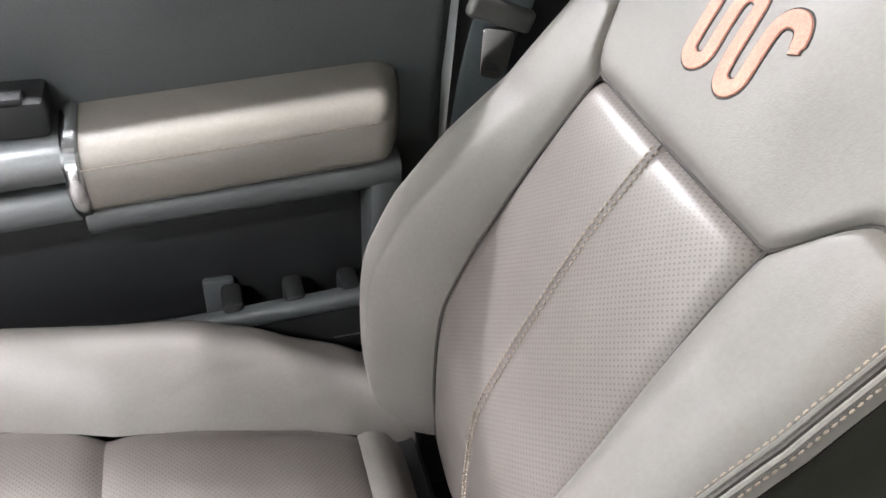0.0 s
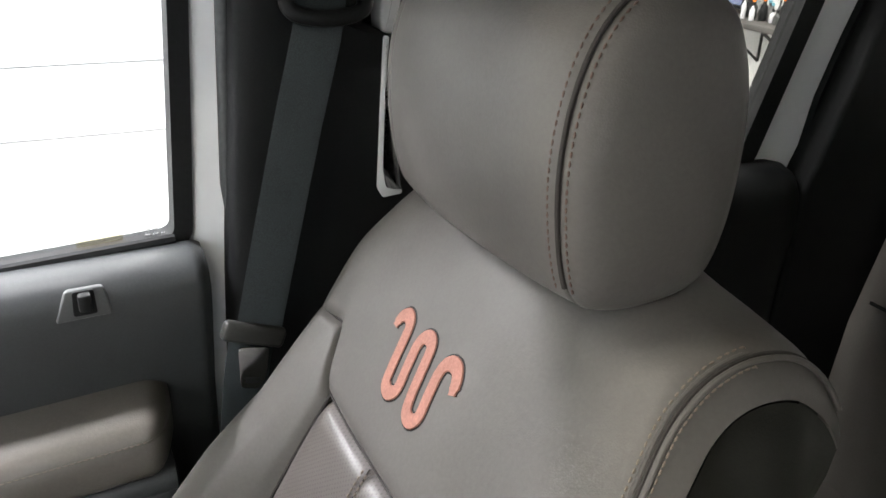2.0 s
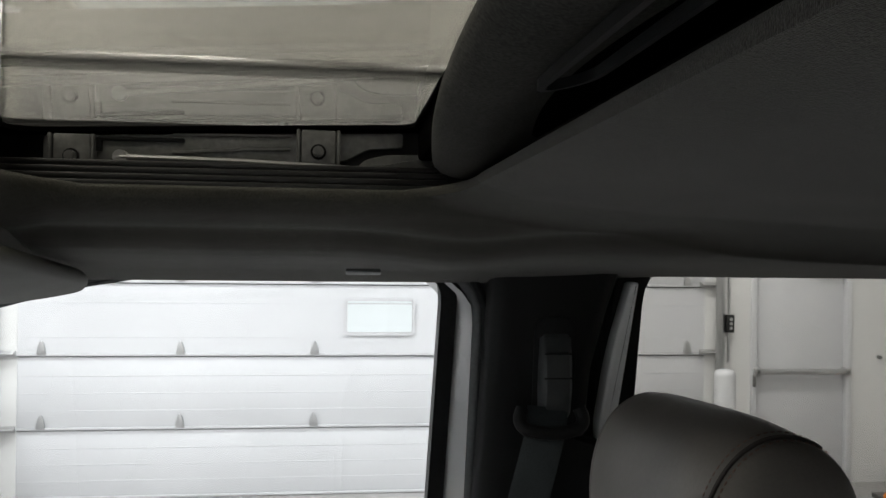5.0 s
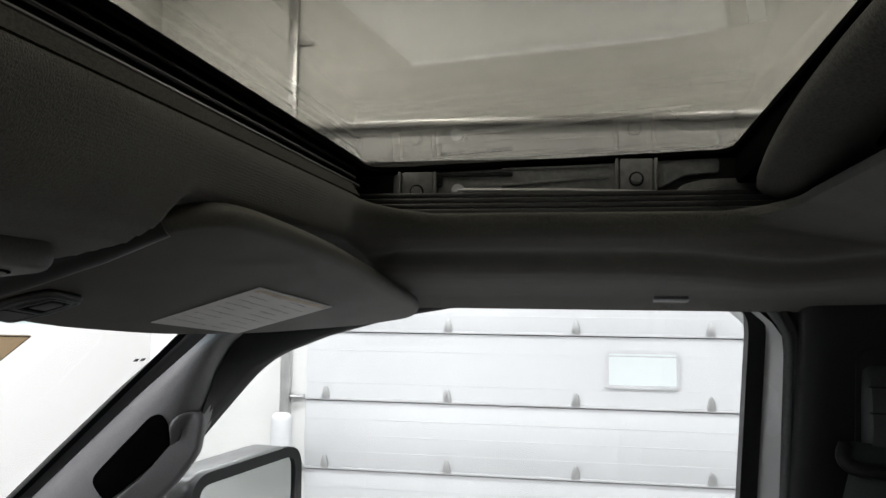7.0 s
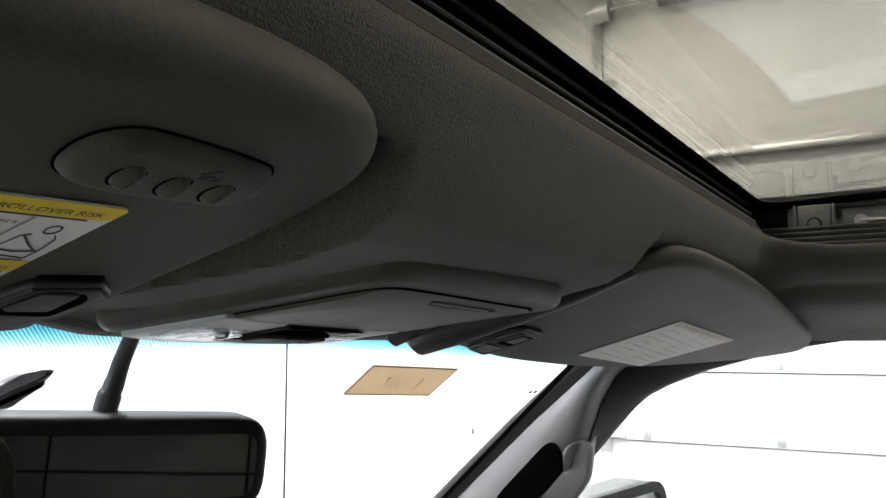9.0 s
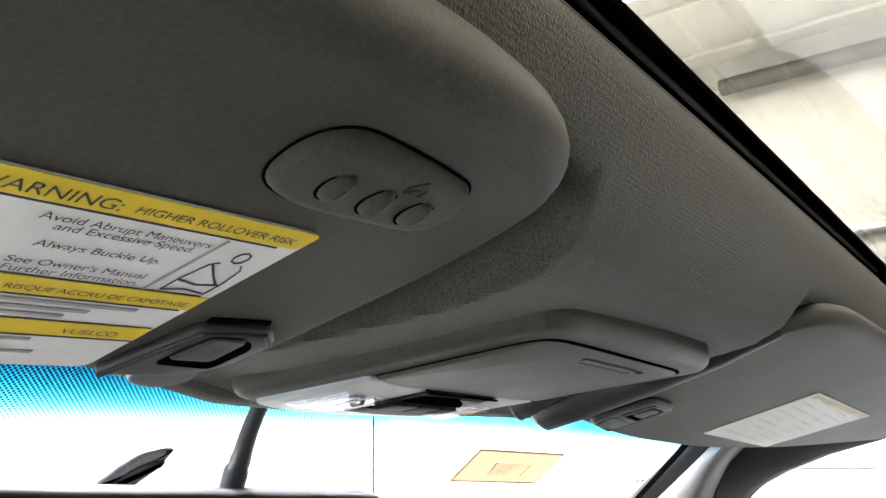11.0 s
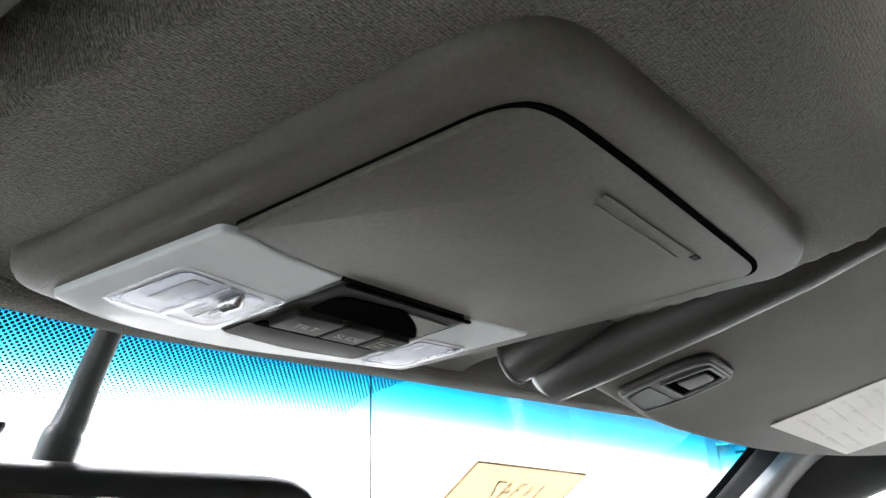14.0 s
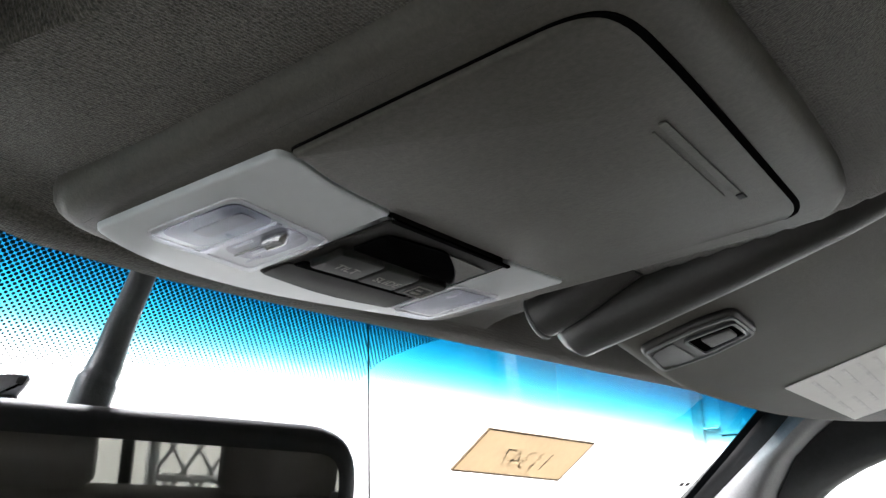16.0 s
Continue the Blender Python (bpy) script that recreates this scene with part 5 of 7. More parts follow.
def slide_clasp(fn, holder):
    """The clasp of the driver's visor: a grey sliding plate with black plates painted as its shade."""
    edge = rounded([(-0.2035, -0.167), (-0.2015, -0.142), (-0.2095, -0.1325), (-0.232, -0.1365), (-0.2395, -0.150), (-0.2405, -0.180)], [0.003, 0.003, 0.004, 0.006, 0.008, 0.004], 4)
    cp = part("clasp", prism(edge, 0.0042, 0.0016, lift=lambda a, b, d: fn(a, b, d - 0.001)), CLASPGREY, holder, "moulded sliding clasp", angle=60)
    part("clasp_shadow_gap", prism([(-0.2030, -0.166), (-0.2012, -0.1425), (-0.1988, -0.1440), (-0.2005, -0.166)], 0.0006, lift=lambda a, b, d: fn(a, b, d + 0.0002)), VOID, cp)
    part("clasp_rim", tube([fn(a, b, 0.0032) for a, b in ((-0.2395, -0.178), (-0.2225, -0.172), (-0.2055, -0.1655), (-0.2045, -0.155), (-0.2035, -0.143), (-0.2105, -0.1348))], 0.0010, 8), ROLLVINYL, cp, "dark raised rim")
    part("clasp_pocket", prism(rounded([(-0.2285, -0.1665), (-0.2095, -0.1600), (-0.2090, -0.1435), (-0.2145, -0.1395), (-0.2310, -0.1430)], 0.003, 4), 0.0006, lift=lambda a, b, d: fn(a, b, d + 0.0031)), VOID, cp, "flat black plate painted as the clasp pocket's shade")
    part("clasp_slide", prism(rounded([(-0.2225, -0.1660), (-0.2060, -0.1600), (-0.2065, -0.1475), (-0.2230, -0.1490)], 0.0025, 4), 0.0016, 0.0007, lift=lambda a, b, d: fn(a, b, d + 0.0032)), CLASPGREY, cp, "grey slide", angle=60)
    part("hook", prism(rounded([(-0.2385, -0.1640), (-0.2365, -0.1400), (-0.2490, -0.1370), (-0.2545, -0.1490), (-0.2490, -0.1630)], [0.003, 0.004, 0.006, 0.007, 0.006], 5), 0.0050, 0.0020, lift=lambda a, b, d: fn(a, b, d - 0.003)), LOCKGREY, cp, "pale grey hook end", angle=60)
    return cp


pv = thing("sun_visor", (-0.17, 0.42, 1.80), "grey sun visor with a white airbag label, folded up", "sun visor", "sun visors")
P_OUT = rounded([(-0.272, 0.176), (-0.281, 0.30), (-0.264, 0.435), (-0.225, 0.545), (-0.150, 0.672), (-0.100, 0.712), (-0.080, 0.66), (-0.077, 0.33), (-0.089, 0.204), (-0.112, 0.178)], [0.018, 0.04, 0.05, 0.05, 0.03, 0.03, 0.04, 0.08, 0.03, 0.02], 5)
part("body", prism(P_OUT, 0.015, 0.007, lift=lambda x, y, d: visor_p(x, y, d - 0.015), steps=4), VISORCLOTH, pv, angle=60)
part("end_roll", tube([visor_p(-0.281, 0.173, -0.003), visor_p(-0.277, 0.172, -0.003), visor_p(-0.25, 0.171, -0.003), visor_p(-0.20, 0.173, -0.004), visor_p(-0.16, 0.178, -0.006), visor_p(-0.125, 0.186, -0.009)], [0.009, 0.0135, 0.0145, 0.0145, 0.0135, 0.010], 16), ROLLVINYL, pv, "rounded hinge edge", angle=70)
pvt = part("pivot", tube([visor_p(-0.284, 0.151, -0.007), visor_p(-0.282, 0.151, -0.007), visor_p(-0.265, 0.150, -0.009), visor_p(-0.235, 0.149, -0.013)], [0.0085, 0.0110, 0.0115, 0.0105], 16), ROLLVINYL, pv, "dark rounded pivot cover", angle=60)
part("pivot_rim", tube([visor_p(-0.2835, 0.151 + 0.0102 * math.cos(w), -0.007 + 0.0102 * math.sin(w)) for w in [2 * math.pi * k / 20 for k in range(20)]], 0.0011, 6, closed=True), LOCKGREY, pvt)
lab = part("airbag_label", prism([(-0.238, 0.370), (-0.227, 0.508), (-0.134, 0.508), (-0.143, 0.358)], 0.0006, lift=lambda x, y, d: visor_p(x, y, d + 0.0004)), LABELWHITE, pv, "white printed label")
bars = []
for r in range(9):
    for c in range(2):
        x = -0.224 + 0.0092 * r
        y0 = 0.378 + c * 0.066 - (x + 0.236) * 0.08
        bars.append(prism([(x, y0), (x, y0 + 0.056 - 0.011 * ((r * 5 + c) % 3)), (x + 0.0022, y0 + 0.056 - 0.011 * ((r * 5 + c) % 3)), (x + 0.0022, y0)], 0.0002, lift=lambda a, b, d: visor_p(a, b, d + 0.0012)))
part("print_bar", join(*bars), FAINTINK, lab, "rows of small grey print")
part("heading_bar", prism([(-0.1455, 0.364), (-0.1365, 0.502), (-0.1415, 0.502), (-0.1505, 0.364)], 0.0002, lift=lambda a, b, d: visor_p(a, b, d + 0.0012)), material("buff_print", (0.5, 0.42, 0.3), 0.6), lab)
clip_part(visor_p, -0.243, 0.234, pv)

dv = thing("sun_visor", (-0.17, -0.36, 1.82), "grey sun visor with yellow warning label and three-button pod, folded up", "sun visor", "sun visors")
part("body", prism(D_OUT, 0.026, 0.0125, lift=lambda x, y, d: visor_d(x, y, d - 0.026), steps=6), VISORCLOTH, dv, angle=60)
slide_clasp(visor_d, dv)
wl = part("warning_label", prism(rounded([(-0.239, -0.178), (-0.1488, -0.1685), (-0.1488, -0.33), (-0.239, -0.33)], 0.004, 4), 0.0006, lift=lambda x, y, d: visor_d(x, y - 0.0045, d + 0.0003)), VISORLABEL, dv, "white warning label")


def lay(name, poly, mat, d, holder, label=""):
    return part(name, prism(poly, 0.0002, lift=lambda a, b, q: visor_d(a, b - 0.0045, q + d)), mat, holder, label)


lay("yellow_band", rounded([(-0.1573, -0.1700), (-0.1488, -0.1685), (-0.1488, -0.33), (-0.1573, -0.33)], 0.003, 3), YELLOW, 0.0009, wl, "yellow heading band")
lay("yellow_band", [(-0.1962, -0.1738), (-0.1882, -0.1730), (-0.1882, -0.33), (-0.1962, -0.33)], YELLOW, 0.0009, wl, "yellow heading band")
lay("yellow_band", [(-0.2180, -0.1760), (-0.2100, -0.1752), (-0.2100, -0.33), (-0.2180, -0.33)], YELLOW, 0.0009, wl, "yellow heading band")
for x in (-0.1580, -0.1875, -0.1969, -0.2093, -0.2187):
    lay("rule", [(x, -0.1765), (x + 0.0005, -0.1765), (x + 0.0005, -0.33), (x, -0.33)], INK, 0.0011, wl)
lay("rule", [(-0.1588, -0.1905), (-0.1588, -0.1913), (-0.1872, -0.1953), (-0.1872, -0.1945)], GREYINK, 0.0011, wl)


def visor_text(text, size, x, y, mat=INK, align="RIGHT"):
    """A line of print on the driver's visor, set to end (or begin) at y."""
    o, a, b = face(visor_d, x, y)
    n = a.cross(b)
    o = o + n * 0.0014
    lettering("lettering", text, size, Matrix(((a.x, b.x, n.x, o.x), (a.y, b.y, n.y, o.y), (a.z, b.z, n.z, o.z), (0, 0, 0, 1))), mat, wl, align=align)


visor_text("WARNING:", 0.0062, -0.1555, -0.2275)
visor_text("HIGHER ROLLOVER RISK", 0.0042, -0.1549, -0.1785)
visor_text("Avoid Abrupt Maneuvers", 0.0042, -0.1632, -0.1979)
visor_text("and Excessive Speed.", 0.0042, -0.1665, -0.2004)
visor_text("Always Buckle Up.", 0.0042, -0.1739, -0.2044)
visor_text("See Owner's Manual", 0.0042, -0.1818, -0.203)
visor_text("For Further Information.", 0.0042, -0.1856, -0.2022)
visor_text("RISQUE ACCRU DE CAPOTAGE", 0.0036, -0.1939, -0.1812)
visor_text("VUELCO", 0.0044, -0.2158, -0.188)
for x, y0, y1 in ((-0.2000, -0.24, -0.188), (-0.2035, -0.245, -0.20), (-0.2070, -0.24, -0.205), (-0.2220, -0.25, -0.205), (-0.2260, -0.25, -0.215), (-0.2300, -0.25, -0.20)):
    lay("print_bar", [(x, y0), (x + 0.0016, y0), (x + 0.0016, y1), (x, y1)], GREYINK, 0.0011, wl)
# the belt sign: thin outlines of a head, a body and a seat, crossed by a strap


def sign_line(points, width):
    q = [Vector(p) for p in points]
    left, right = [], []
    for i, p in enumerate(q):
        t = (q[min(i + 1, len(q) - 1)] - q[max(i - 1, 0)]).normalized()
        left.append((p.x - t.y * width / 2, p.y + t.x * width / 2))
        right.append((p.x + t.y * width / 2, p.y - t.x * width / 2))
    for i in range(len(q) - 1):
        lay("belt_sign", [left[i], left[i + 1], right[i + 1], right[i]], INK, 0.0011, wl)


sign_line([(-0.1655 + 0.0028 * math.cos(k * 0.7854), -0.1812 + 0.0022 * math.sin(k * 0.7854)) for k in range(9)], 0.0004)
sign_line([(-0.1690, -0.1850), (-0.1705, -0.1872), (-0.1790, -0.1895), (-0.1860, -0.1905)], 0.0004)
sign_line([(-0.1690, -0.1782), (-0.1715, -0.1765), (-0.1790, -0.1760), (-0.1858, -0.1768)], 0.0004)
sign_line([(-0.1700, -0.1866), (-0.1760, -0.1815), (-0.1800, -0.1775)], 0.0007)
sign_line([(-0.1800, -0.1893), (-0.1815, -0.1830), (-0.1802, -0.1765)], 0.0007)
sign_line([(-0.1860, -0.1905), (-0.1845, -0.1840), (-0.1858, -0.1768)], 0.0005)
pod_o = rounded([(-0.1392, -0.195), (-0.1340, -0.2095), (-0.1185, -0.2110), (-0.1097, -0.203), (-0.1115, -0.175), (-0.1152, -0.152), (-0.128, -0.1465), (-0.1380, -0.152)], [0.008, 0.008, 0.007, 0.008, 0.02, 0.006, 0.008, 0.007], 5)
# Flat black plates paint the shade round the pod and its buttons.
part("pod_gap", prism(offset(pod_o, -0.0006), 0.0003, lift=lambda a, b, d: visor_d(a, b, d + 0.0001)), VOID, dv)
pod = part("button_pod", prism(pod_o, 0.0052, 0.0050, lift=lambda a, b, d: visor_d(a, b, d * (1.0 + 0.10 * math.sin((a + 0.1245) * 90)) - 0.0008), both=False, steps=6), VISORCLOTH, dv, "moulded three-button pod", angle=60)
for x, y in ((-0.1252, -0.1945), (-0.1265, -0.1795), (-0.1265, -0.1648)):
    e = [(x + 0.0054 * math.sin(a), y + 0.0037 * math.cos(a)) for a in [2 * math.pi * i / 20 for i in range(20)]]
    part("button_gap", prism(offset(e, -0.0006), 0.0004, lift=lambda a, b, d: visor_d(a, b, d + 0.0041)), VOID, pod)
    part("button", prism(e, 0.0042, 0.0034, lift=lambda a, b, d: visor_d(a, b, d + 0.0028), both=False, steps=5), VISORCLOTH, pod, "oval push button", angle=60)
house = [(-0.1205, -0.1770), (-0.1180, -0.1770), (-0.1180, -0.1782), (-0.1145, -0.1740), (-0.1180, -0.1698), (-0.1180, -0.1710), (-0.1205, -0.1710)]
part("house_sign", join(ring_plate(offset(house, 0.0006), 0.0006, 0.0003, lambda a, b, d: visor_d(a, b, d + 0.0047)), prism([(-0.1200, -0.1752), (-0.1182, -0.1752), (-0.1182, -0.1730), (-0.1200, -0.1730)], 0.0003, lift=lambda a, b, d: visor_d(a, b, d + 0.0047))), INK, pod, "small house symbol")


# ---- overhead console
def con(x, y, d):
    z = 1.7904 + (0.1265 * (x + 0.2074) - 0.0309 * (y - 0.018)) / 0.9915
    return (x + 0.1265 * d, y - 0.0309 * d, z - 0.9915 * d)


oc = thing("overhead_console", (-0.23, 0.025, 1.80), "grey overhead console with lamps and a storage door", "console")
C_OUT = rounded([(-0.308, -0.0690), (-0.158, -0.0575), (-0.1430, -0.046), (-0.1405, 0.05), (-0.1430, 0.117), (-0.1535, 0.1305), (-0.246, 0.1145), (-0.307, 0.1030), (-0.315, 0.066), (-0.3215, 0.022), (-0.3210, -0.018), (-0.316, -0.055)], [0.010, 0.014, 0.014, 0.05, 0.012, 0.008, 0.03, 0.008, 0.02, 0.03, 0.03, 0.012], 5)
part("body", prism(C_OUT, 0.022, 0.0070, lift=lambda x, y, d: con(x, y, d - 0.0215), both=False, steps=5), CONSOLE, oc, angle=60)
door_o = rounded([(-0.2405, -0.0442), (-0.164, -0.0392), (-0.1570, -0.031), (-0.1565, 0.005), (-0.1580, 0.102), (-0.1620, 0.1105), (-0.2412, 0.0972), (-0.2440, 0.063), (-0.2450, 0.003), (-0.2435, -0.027), (-0.2400, -0.040)], [0.002, 0.010, 0.012, 0.03, 0.006, 0.004, 0.002, 0.004, 0.004, 0.012, 0.006], 5)
# Black plate that paints the shaded gap round the storage door.
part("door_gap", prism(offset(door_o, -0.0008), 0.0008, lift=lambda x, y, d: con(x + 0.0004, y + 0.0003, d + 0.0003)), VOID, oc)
sd_ = part("storage_door", prism(door_o, 0.004, 0.0012, lift=lambda x, y, d: con(x, y, d - 0.0012 - 0.0016 * smooth(-0.175, -0.158, x)), both=False), CONSOLE, oc, "hinged storage door", angle=60)
part("push_mark", join(prism(rounded([(-0.1695, 0.014), (-0.1672, 0.014), (-0.1677, 0.074), (-0.1700, 0.074)], 0.0008, 2), 0.0005, lift=lambda x, y, d: con(x, y, d + 0.0017)), prism([(-0.1720, 0.016), (-0.1714, 0.016), (-0.1719, 0.070), (-0.1725, 0.070)], 0.0004, lift=lambda x, y, d: con(x, y, d + 0.0022))), CONSOLE, sd_, "moulded push mark")
part("push_dot", prism([(-0.1695, 0.0735), (-0.1672, 0.0735), (-0.1672, 0.0775), (-0.1695, 0.0775)], 0.0006, lift=lambda x, y, d: con(x, y, d + 0.0020)), RUBBER, sd_)
L_OUT = rounded([(-0.3040, -0.0560), (-0.2420, -0.0470), (-0.2410, -0.0400), (-0.2445, -0.0270), (-0.2462, 0.0005), (-0.3005, -0.0035), (-0.3040, 0.030), (-0.2985, 0.0615), (-0.2452, 0.0625), (-0.2420, 0.0968), (-0.3010, 0.0875), (-0.3095, 0.047), (-0.3155, 0.011), (-0.3150, -0.024), (-0.3100, -0.044)], [0.002, 0.002, 0.006, 0.012, 0.001, 0.001, 0.02, 0.001, 0.001, 0.003, 0.004, 0.02, 0.03, 0.03, 0.01], 4)
lb = part("lamp_bezel", prism(L_OUT, 0.004, 0.001, lift=lambda x, y, d: con(x, y, d - 0.0012), both=False), MILKY, oc, "milky white lamp bezel", angle=50)
for side, poly in enumerate(([(-0.2965, -0.0450), (-0.2650, -0.0405), (-0.2690, -0.0015), (-0.2995, -0.0055)], [(-0.2965, 0.0845), (-0.2660, 0.0880), (-0.2690, 0.0645), (-0.2985, 0.0630)])):
    q = rounded(poly, 0.003, 4)
    P4 = [Vector(p) for p in poly]

    def at(u, v, P4=P4):
        p = P4[0].lerp(P4[1], v).lerp(P4[3].lerp(P4[2], v), u)
        return (p.x, p.y)

    def strip(u0, u1, v0, v1):
        return [at(u0, v0), at(u0, v1), at(u1, v1), at(u1, v0)]

    part("lens_rim", ring_plate(q, 0.0009, 0.0007, lambda x, y, d: con(x, y, d + 0.0026)), LENSRIM, lb, "clear raised rim")
    if side == 0:
        part("lamp_pocket", prism(rounded(strip(0.04, 0.46, 0.08, 0.95), 0.004, 4), 0.0004, lift=lambda x, y, d: con(x, y, d + 0.0028)), POCKET, lb, "violet grey reflector behind the lens")
        part("reflector_slot", prism(rounded(strip(0.18, 0.34, 0.30, 0.86), 0.001, 2), 0.0003, lift=lambda x, y, d: con(x, y, d + 0.0032)), POCKETDARK, lb, "dark slot")
        part("lamp_pocket", prism(rounded(strip(0.54, 0.92, 0.16, 0.92), 0.006, 4), 0.0003, lift=lambda x, y, d: con(x, y, d + 0.0028)), POCKETPALE, lb, "pale reflector behind the lens")
        part("bulb", tube([con(*at(0.66, 0.86), 0.0034), con(*at(0.66, 0.80), 0.0040), con(*at(0.66, 0.62), 0.0040), con(*at(0.66, 0.56), 0.0034)], [0.0010, 0.0026, 0.0026, 0.0010], 10), CHROME, lb, "shiny bulb")
        for u0, u1, v0, v1 in ((0.47, 0.53, 0.02, 0.94), (0.76, 0.79, 0.30, 0.62), (0.58, 0.60, 0.30, 0.52), (0.86, 0.88, 0.12, 0.30)):
            part("lens_ridge", prism(strip(u0, u1, v0, v1), 0.0010, 0.0004, lift=lambda x, y, d: con(x, y, d + 0.0029)), LENSRIM, lb)
        part("wire", prism(strip(0.70, 0.715, 0.16, 0.50), 0.0004, lift=lambda x, y, d: con(x, y, d + 0.0033)), RUBBER, lb)
    else:
        part("lamp_pocket", prism(offset(q, 0.002), 0.0003, lift=lambda x, y, d: con(x, y, d + 0.0028)), POCKETPALE, lb, "pale reflector behind the lens")
        for k in range(5):
            part("lens_ridge", prism(strip(0.05 + 0.01 * (k % 2), 0.12, 0.30 + 0.13 * k, 0.37 + 0.13 * k), 0.0010, 0.0004, lift=lambda x, y, d: con(x, y, d + 0.0029)), LENSRIM, lb)
    part("lens", prism(q, 0.0008, 0.0003, lift=lambda x, y, d: con(x, y, d + 0.0040), both=False), LENS, lb, "clear moulded lens")
B_OUT = rounded([(-0.2995, -0.0022), (-0.2470, 0.0018), (-0.2460, 0.0612), (-0.2980, 0.0602), (-0.3028, 0.030)], [0.002, 0.002, 0.002, 0.002, 0.02], 3)
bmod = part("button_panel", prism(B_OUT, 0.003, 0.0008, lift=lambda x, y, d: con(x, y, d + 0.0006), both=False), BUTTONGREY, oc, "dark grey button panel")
part("panel_front", prism(rounded([(-0.2990, -0.0015), (-0.2872, -0.0005), (-0.2852, 0.0590), (-0.2975, 0.0595), (-0.3020, 0.030)], [0.002, 0.001, 0.001, 0.002, 0.02], 3), 0.0006, 0.0002, lift=lambda x, y, d: con(x, y, d + 0.0034)), BUTTONGREY, bmod, "dark curved front of the panel")
# Panel gap and finger slot are flat plates, their shade painted black.
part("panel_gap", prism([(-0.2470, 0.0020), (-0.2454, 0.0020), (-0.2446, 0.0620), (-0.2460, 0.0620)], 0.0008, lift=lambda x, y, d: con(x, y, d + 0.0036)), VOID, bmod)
part("finger_slot", prism(rounded([(-0.2672, 0.0065), (-0.2535, 0.0075), (-0.2505, 0.0335), (-0.2590, 0.0500), (-0.2672, 0.0585)], [0.002, 0.004, 0.003, 0.01, 0.002], 4), 0.0006, lift=lambda x, y, d: con(x, y, d + 0.0038)), VOID, bmod, "flat black plate painted as the finger slot's shade")
part("slot_wall", prism(rounded([(-0.2515, 0.0360), (-0.2520, 0.0590), (-0.2660, 0.0585), (-0.2585, 0.0500)], [0.002, 0.002, 0.002, 0.008], 4), 0.0005, lift=lambda x, y, d: con(x, y, d + 0.0037)), CONSOLE, bmod, "flat grey plate for the slot's sloping wall")
# Black strip painted as the shadow along the front of the buttons.
part("slot_shade", prism(rounded([(-0.2872, 0.0015), (-0.2832, 0.0025), (-0.2812, 0.053), (-0.2852, 0.0545)], 0.001, 2), 0.0006, lift=lambda x, y, d: con(x, y, d + 0.0038)), VOID, bmod)
for k, (y0, y1, word) in enumerate(((0.0035, 0.0238, "TILT"), (0.0246, 0.0420, "SLIDE"), (0.0428, 0.0572, ""))):
    skew = 0.0006 * k
    bt = part("button", prism(rounded([(-0.2825 + skew, y0), (-0.2690, y0 + 0.001), (-0.2682, y1), (-0.2818 + skew, y1)], 0.0012, 3), 0.0042, 0.0007, lift=lambda x, y, d: con(x, y, d + 0.0019), both=False), BUTTONGREY, bmod, "rectangular roof button")
    o, a, b = face(con, -0.2775, (y0 + y1) / 2)
    n = a.cross(b)
    o = o + n * 0.0065
    mm = Matrix(((a.x, b.x, n.x, o.x), (a.y, b.y, n.y, o.y), (a.z, b.z, n.z, o.z), (0, 0, 0, 1)))
    if word:
        lettering("lettering", word, 0.0050, mm, DIMINK, bt, align="CENTER")
    else:
        q = [(-0.2795, y0 + 0.0030), (-0.2720, y0 + 0.0030), (-0.2720, y1 - 0.0030), (-0.2795, y1 - 0.0030)]
        part("symbol", join(ring_plate(offset(q, 0.0005), 0.0005, 0.0003, lambda x, y, d: con(x, y, d + 0.0061)), prism([(-0.2780, y0 + 0.005), (-0.2764, y0 + 0.005), (-0.2764, y1 - 0.005), (-0.2780, y1 - 0.005)], 0.0003, lift=lambda x, y, d: con(x, y, d + 0.0061)), prism([(-0.2752, y0 + 0.005), (-0.2740, y0 + 0.005), (-0.2740, y1 - 0.0065), (-0.2752, y1 - 0.0065)], 0.0003, lift=lambda x, y, d: con(x, y, d + 0.0061))), DIMINK, bt)

# ---- rear-view mirror on its stalk
rv = thing("rear_view_mirror", (-0.36, -0.035, 1.72), "black framed rear-view mirror on a slim stalk", "mirror")
mo = Vector((-0.345, -0.040, 1.708))
mn = Vector((0.93, -0.33, -0.095)).normalized()
my = Vector((0, 0, 1)).cross(mn).normalized()
mz = mn.cross(my)
M_OUT = rounded([(-0.134, -0.020), (0.103, -0.033), (0.105, 0.022), (-0.132, 0.036)], [0.020, 0.020, 0.020, 0.020], 7)
def mir(a, b, d):
    return mo + my * a + mz * b + mn * d
part("housing", prism(M_OUT, 0.030, 0.007, lift=lambda a, b, d: mir(a, b, d - 0.029), steps=4), TRIM, rv, "black plastic housing", angle=60)
part("mirror_glass", prism(offset(M_OUT, 0.0095), 0.0015, lift=lambda a, b, d: mir(a, b, d + 0.0002)), DIMMIRROR, rv, "darkish mirror glass")
part("stalk", tube(curve([(-0.344, -0.005, 1.806), (-0.352, -0.009, 1.782), (-0.358, -0.012, 1.765), (-0.360, -0.015, 1.752), (-0.360, -0.019, 1.742), (-0.360, -0.024, 1.722)], 6), [0.0040 + 0.0014 * i / 17 for i in range(18)] + [0.0058] * 4 + [0.0068] * 5 + [0.0065] * 4, 12), TRIMGREY, rv, "dark grey stalk")
mk = thing("sensor_housing", (-0.44, -0.012, 1.745), "grey shell-shaped sensor housing stuck to the windshield", "sensor")


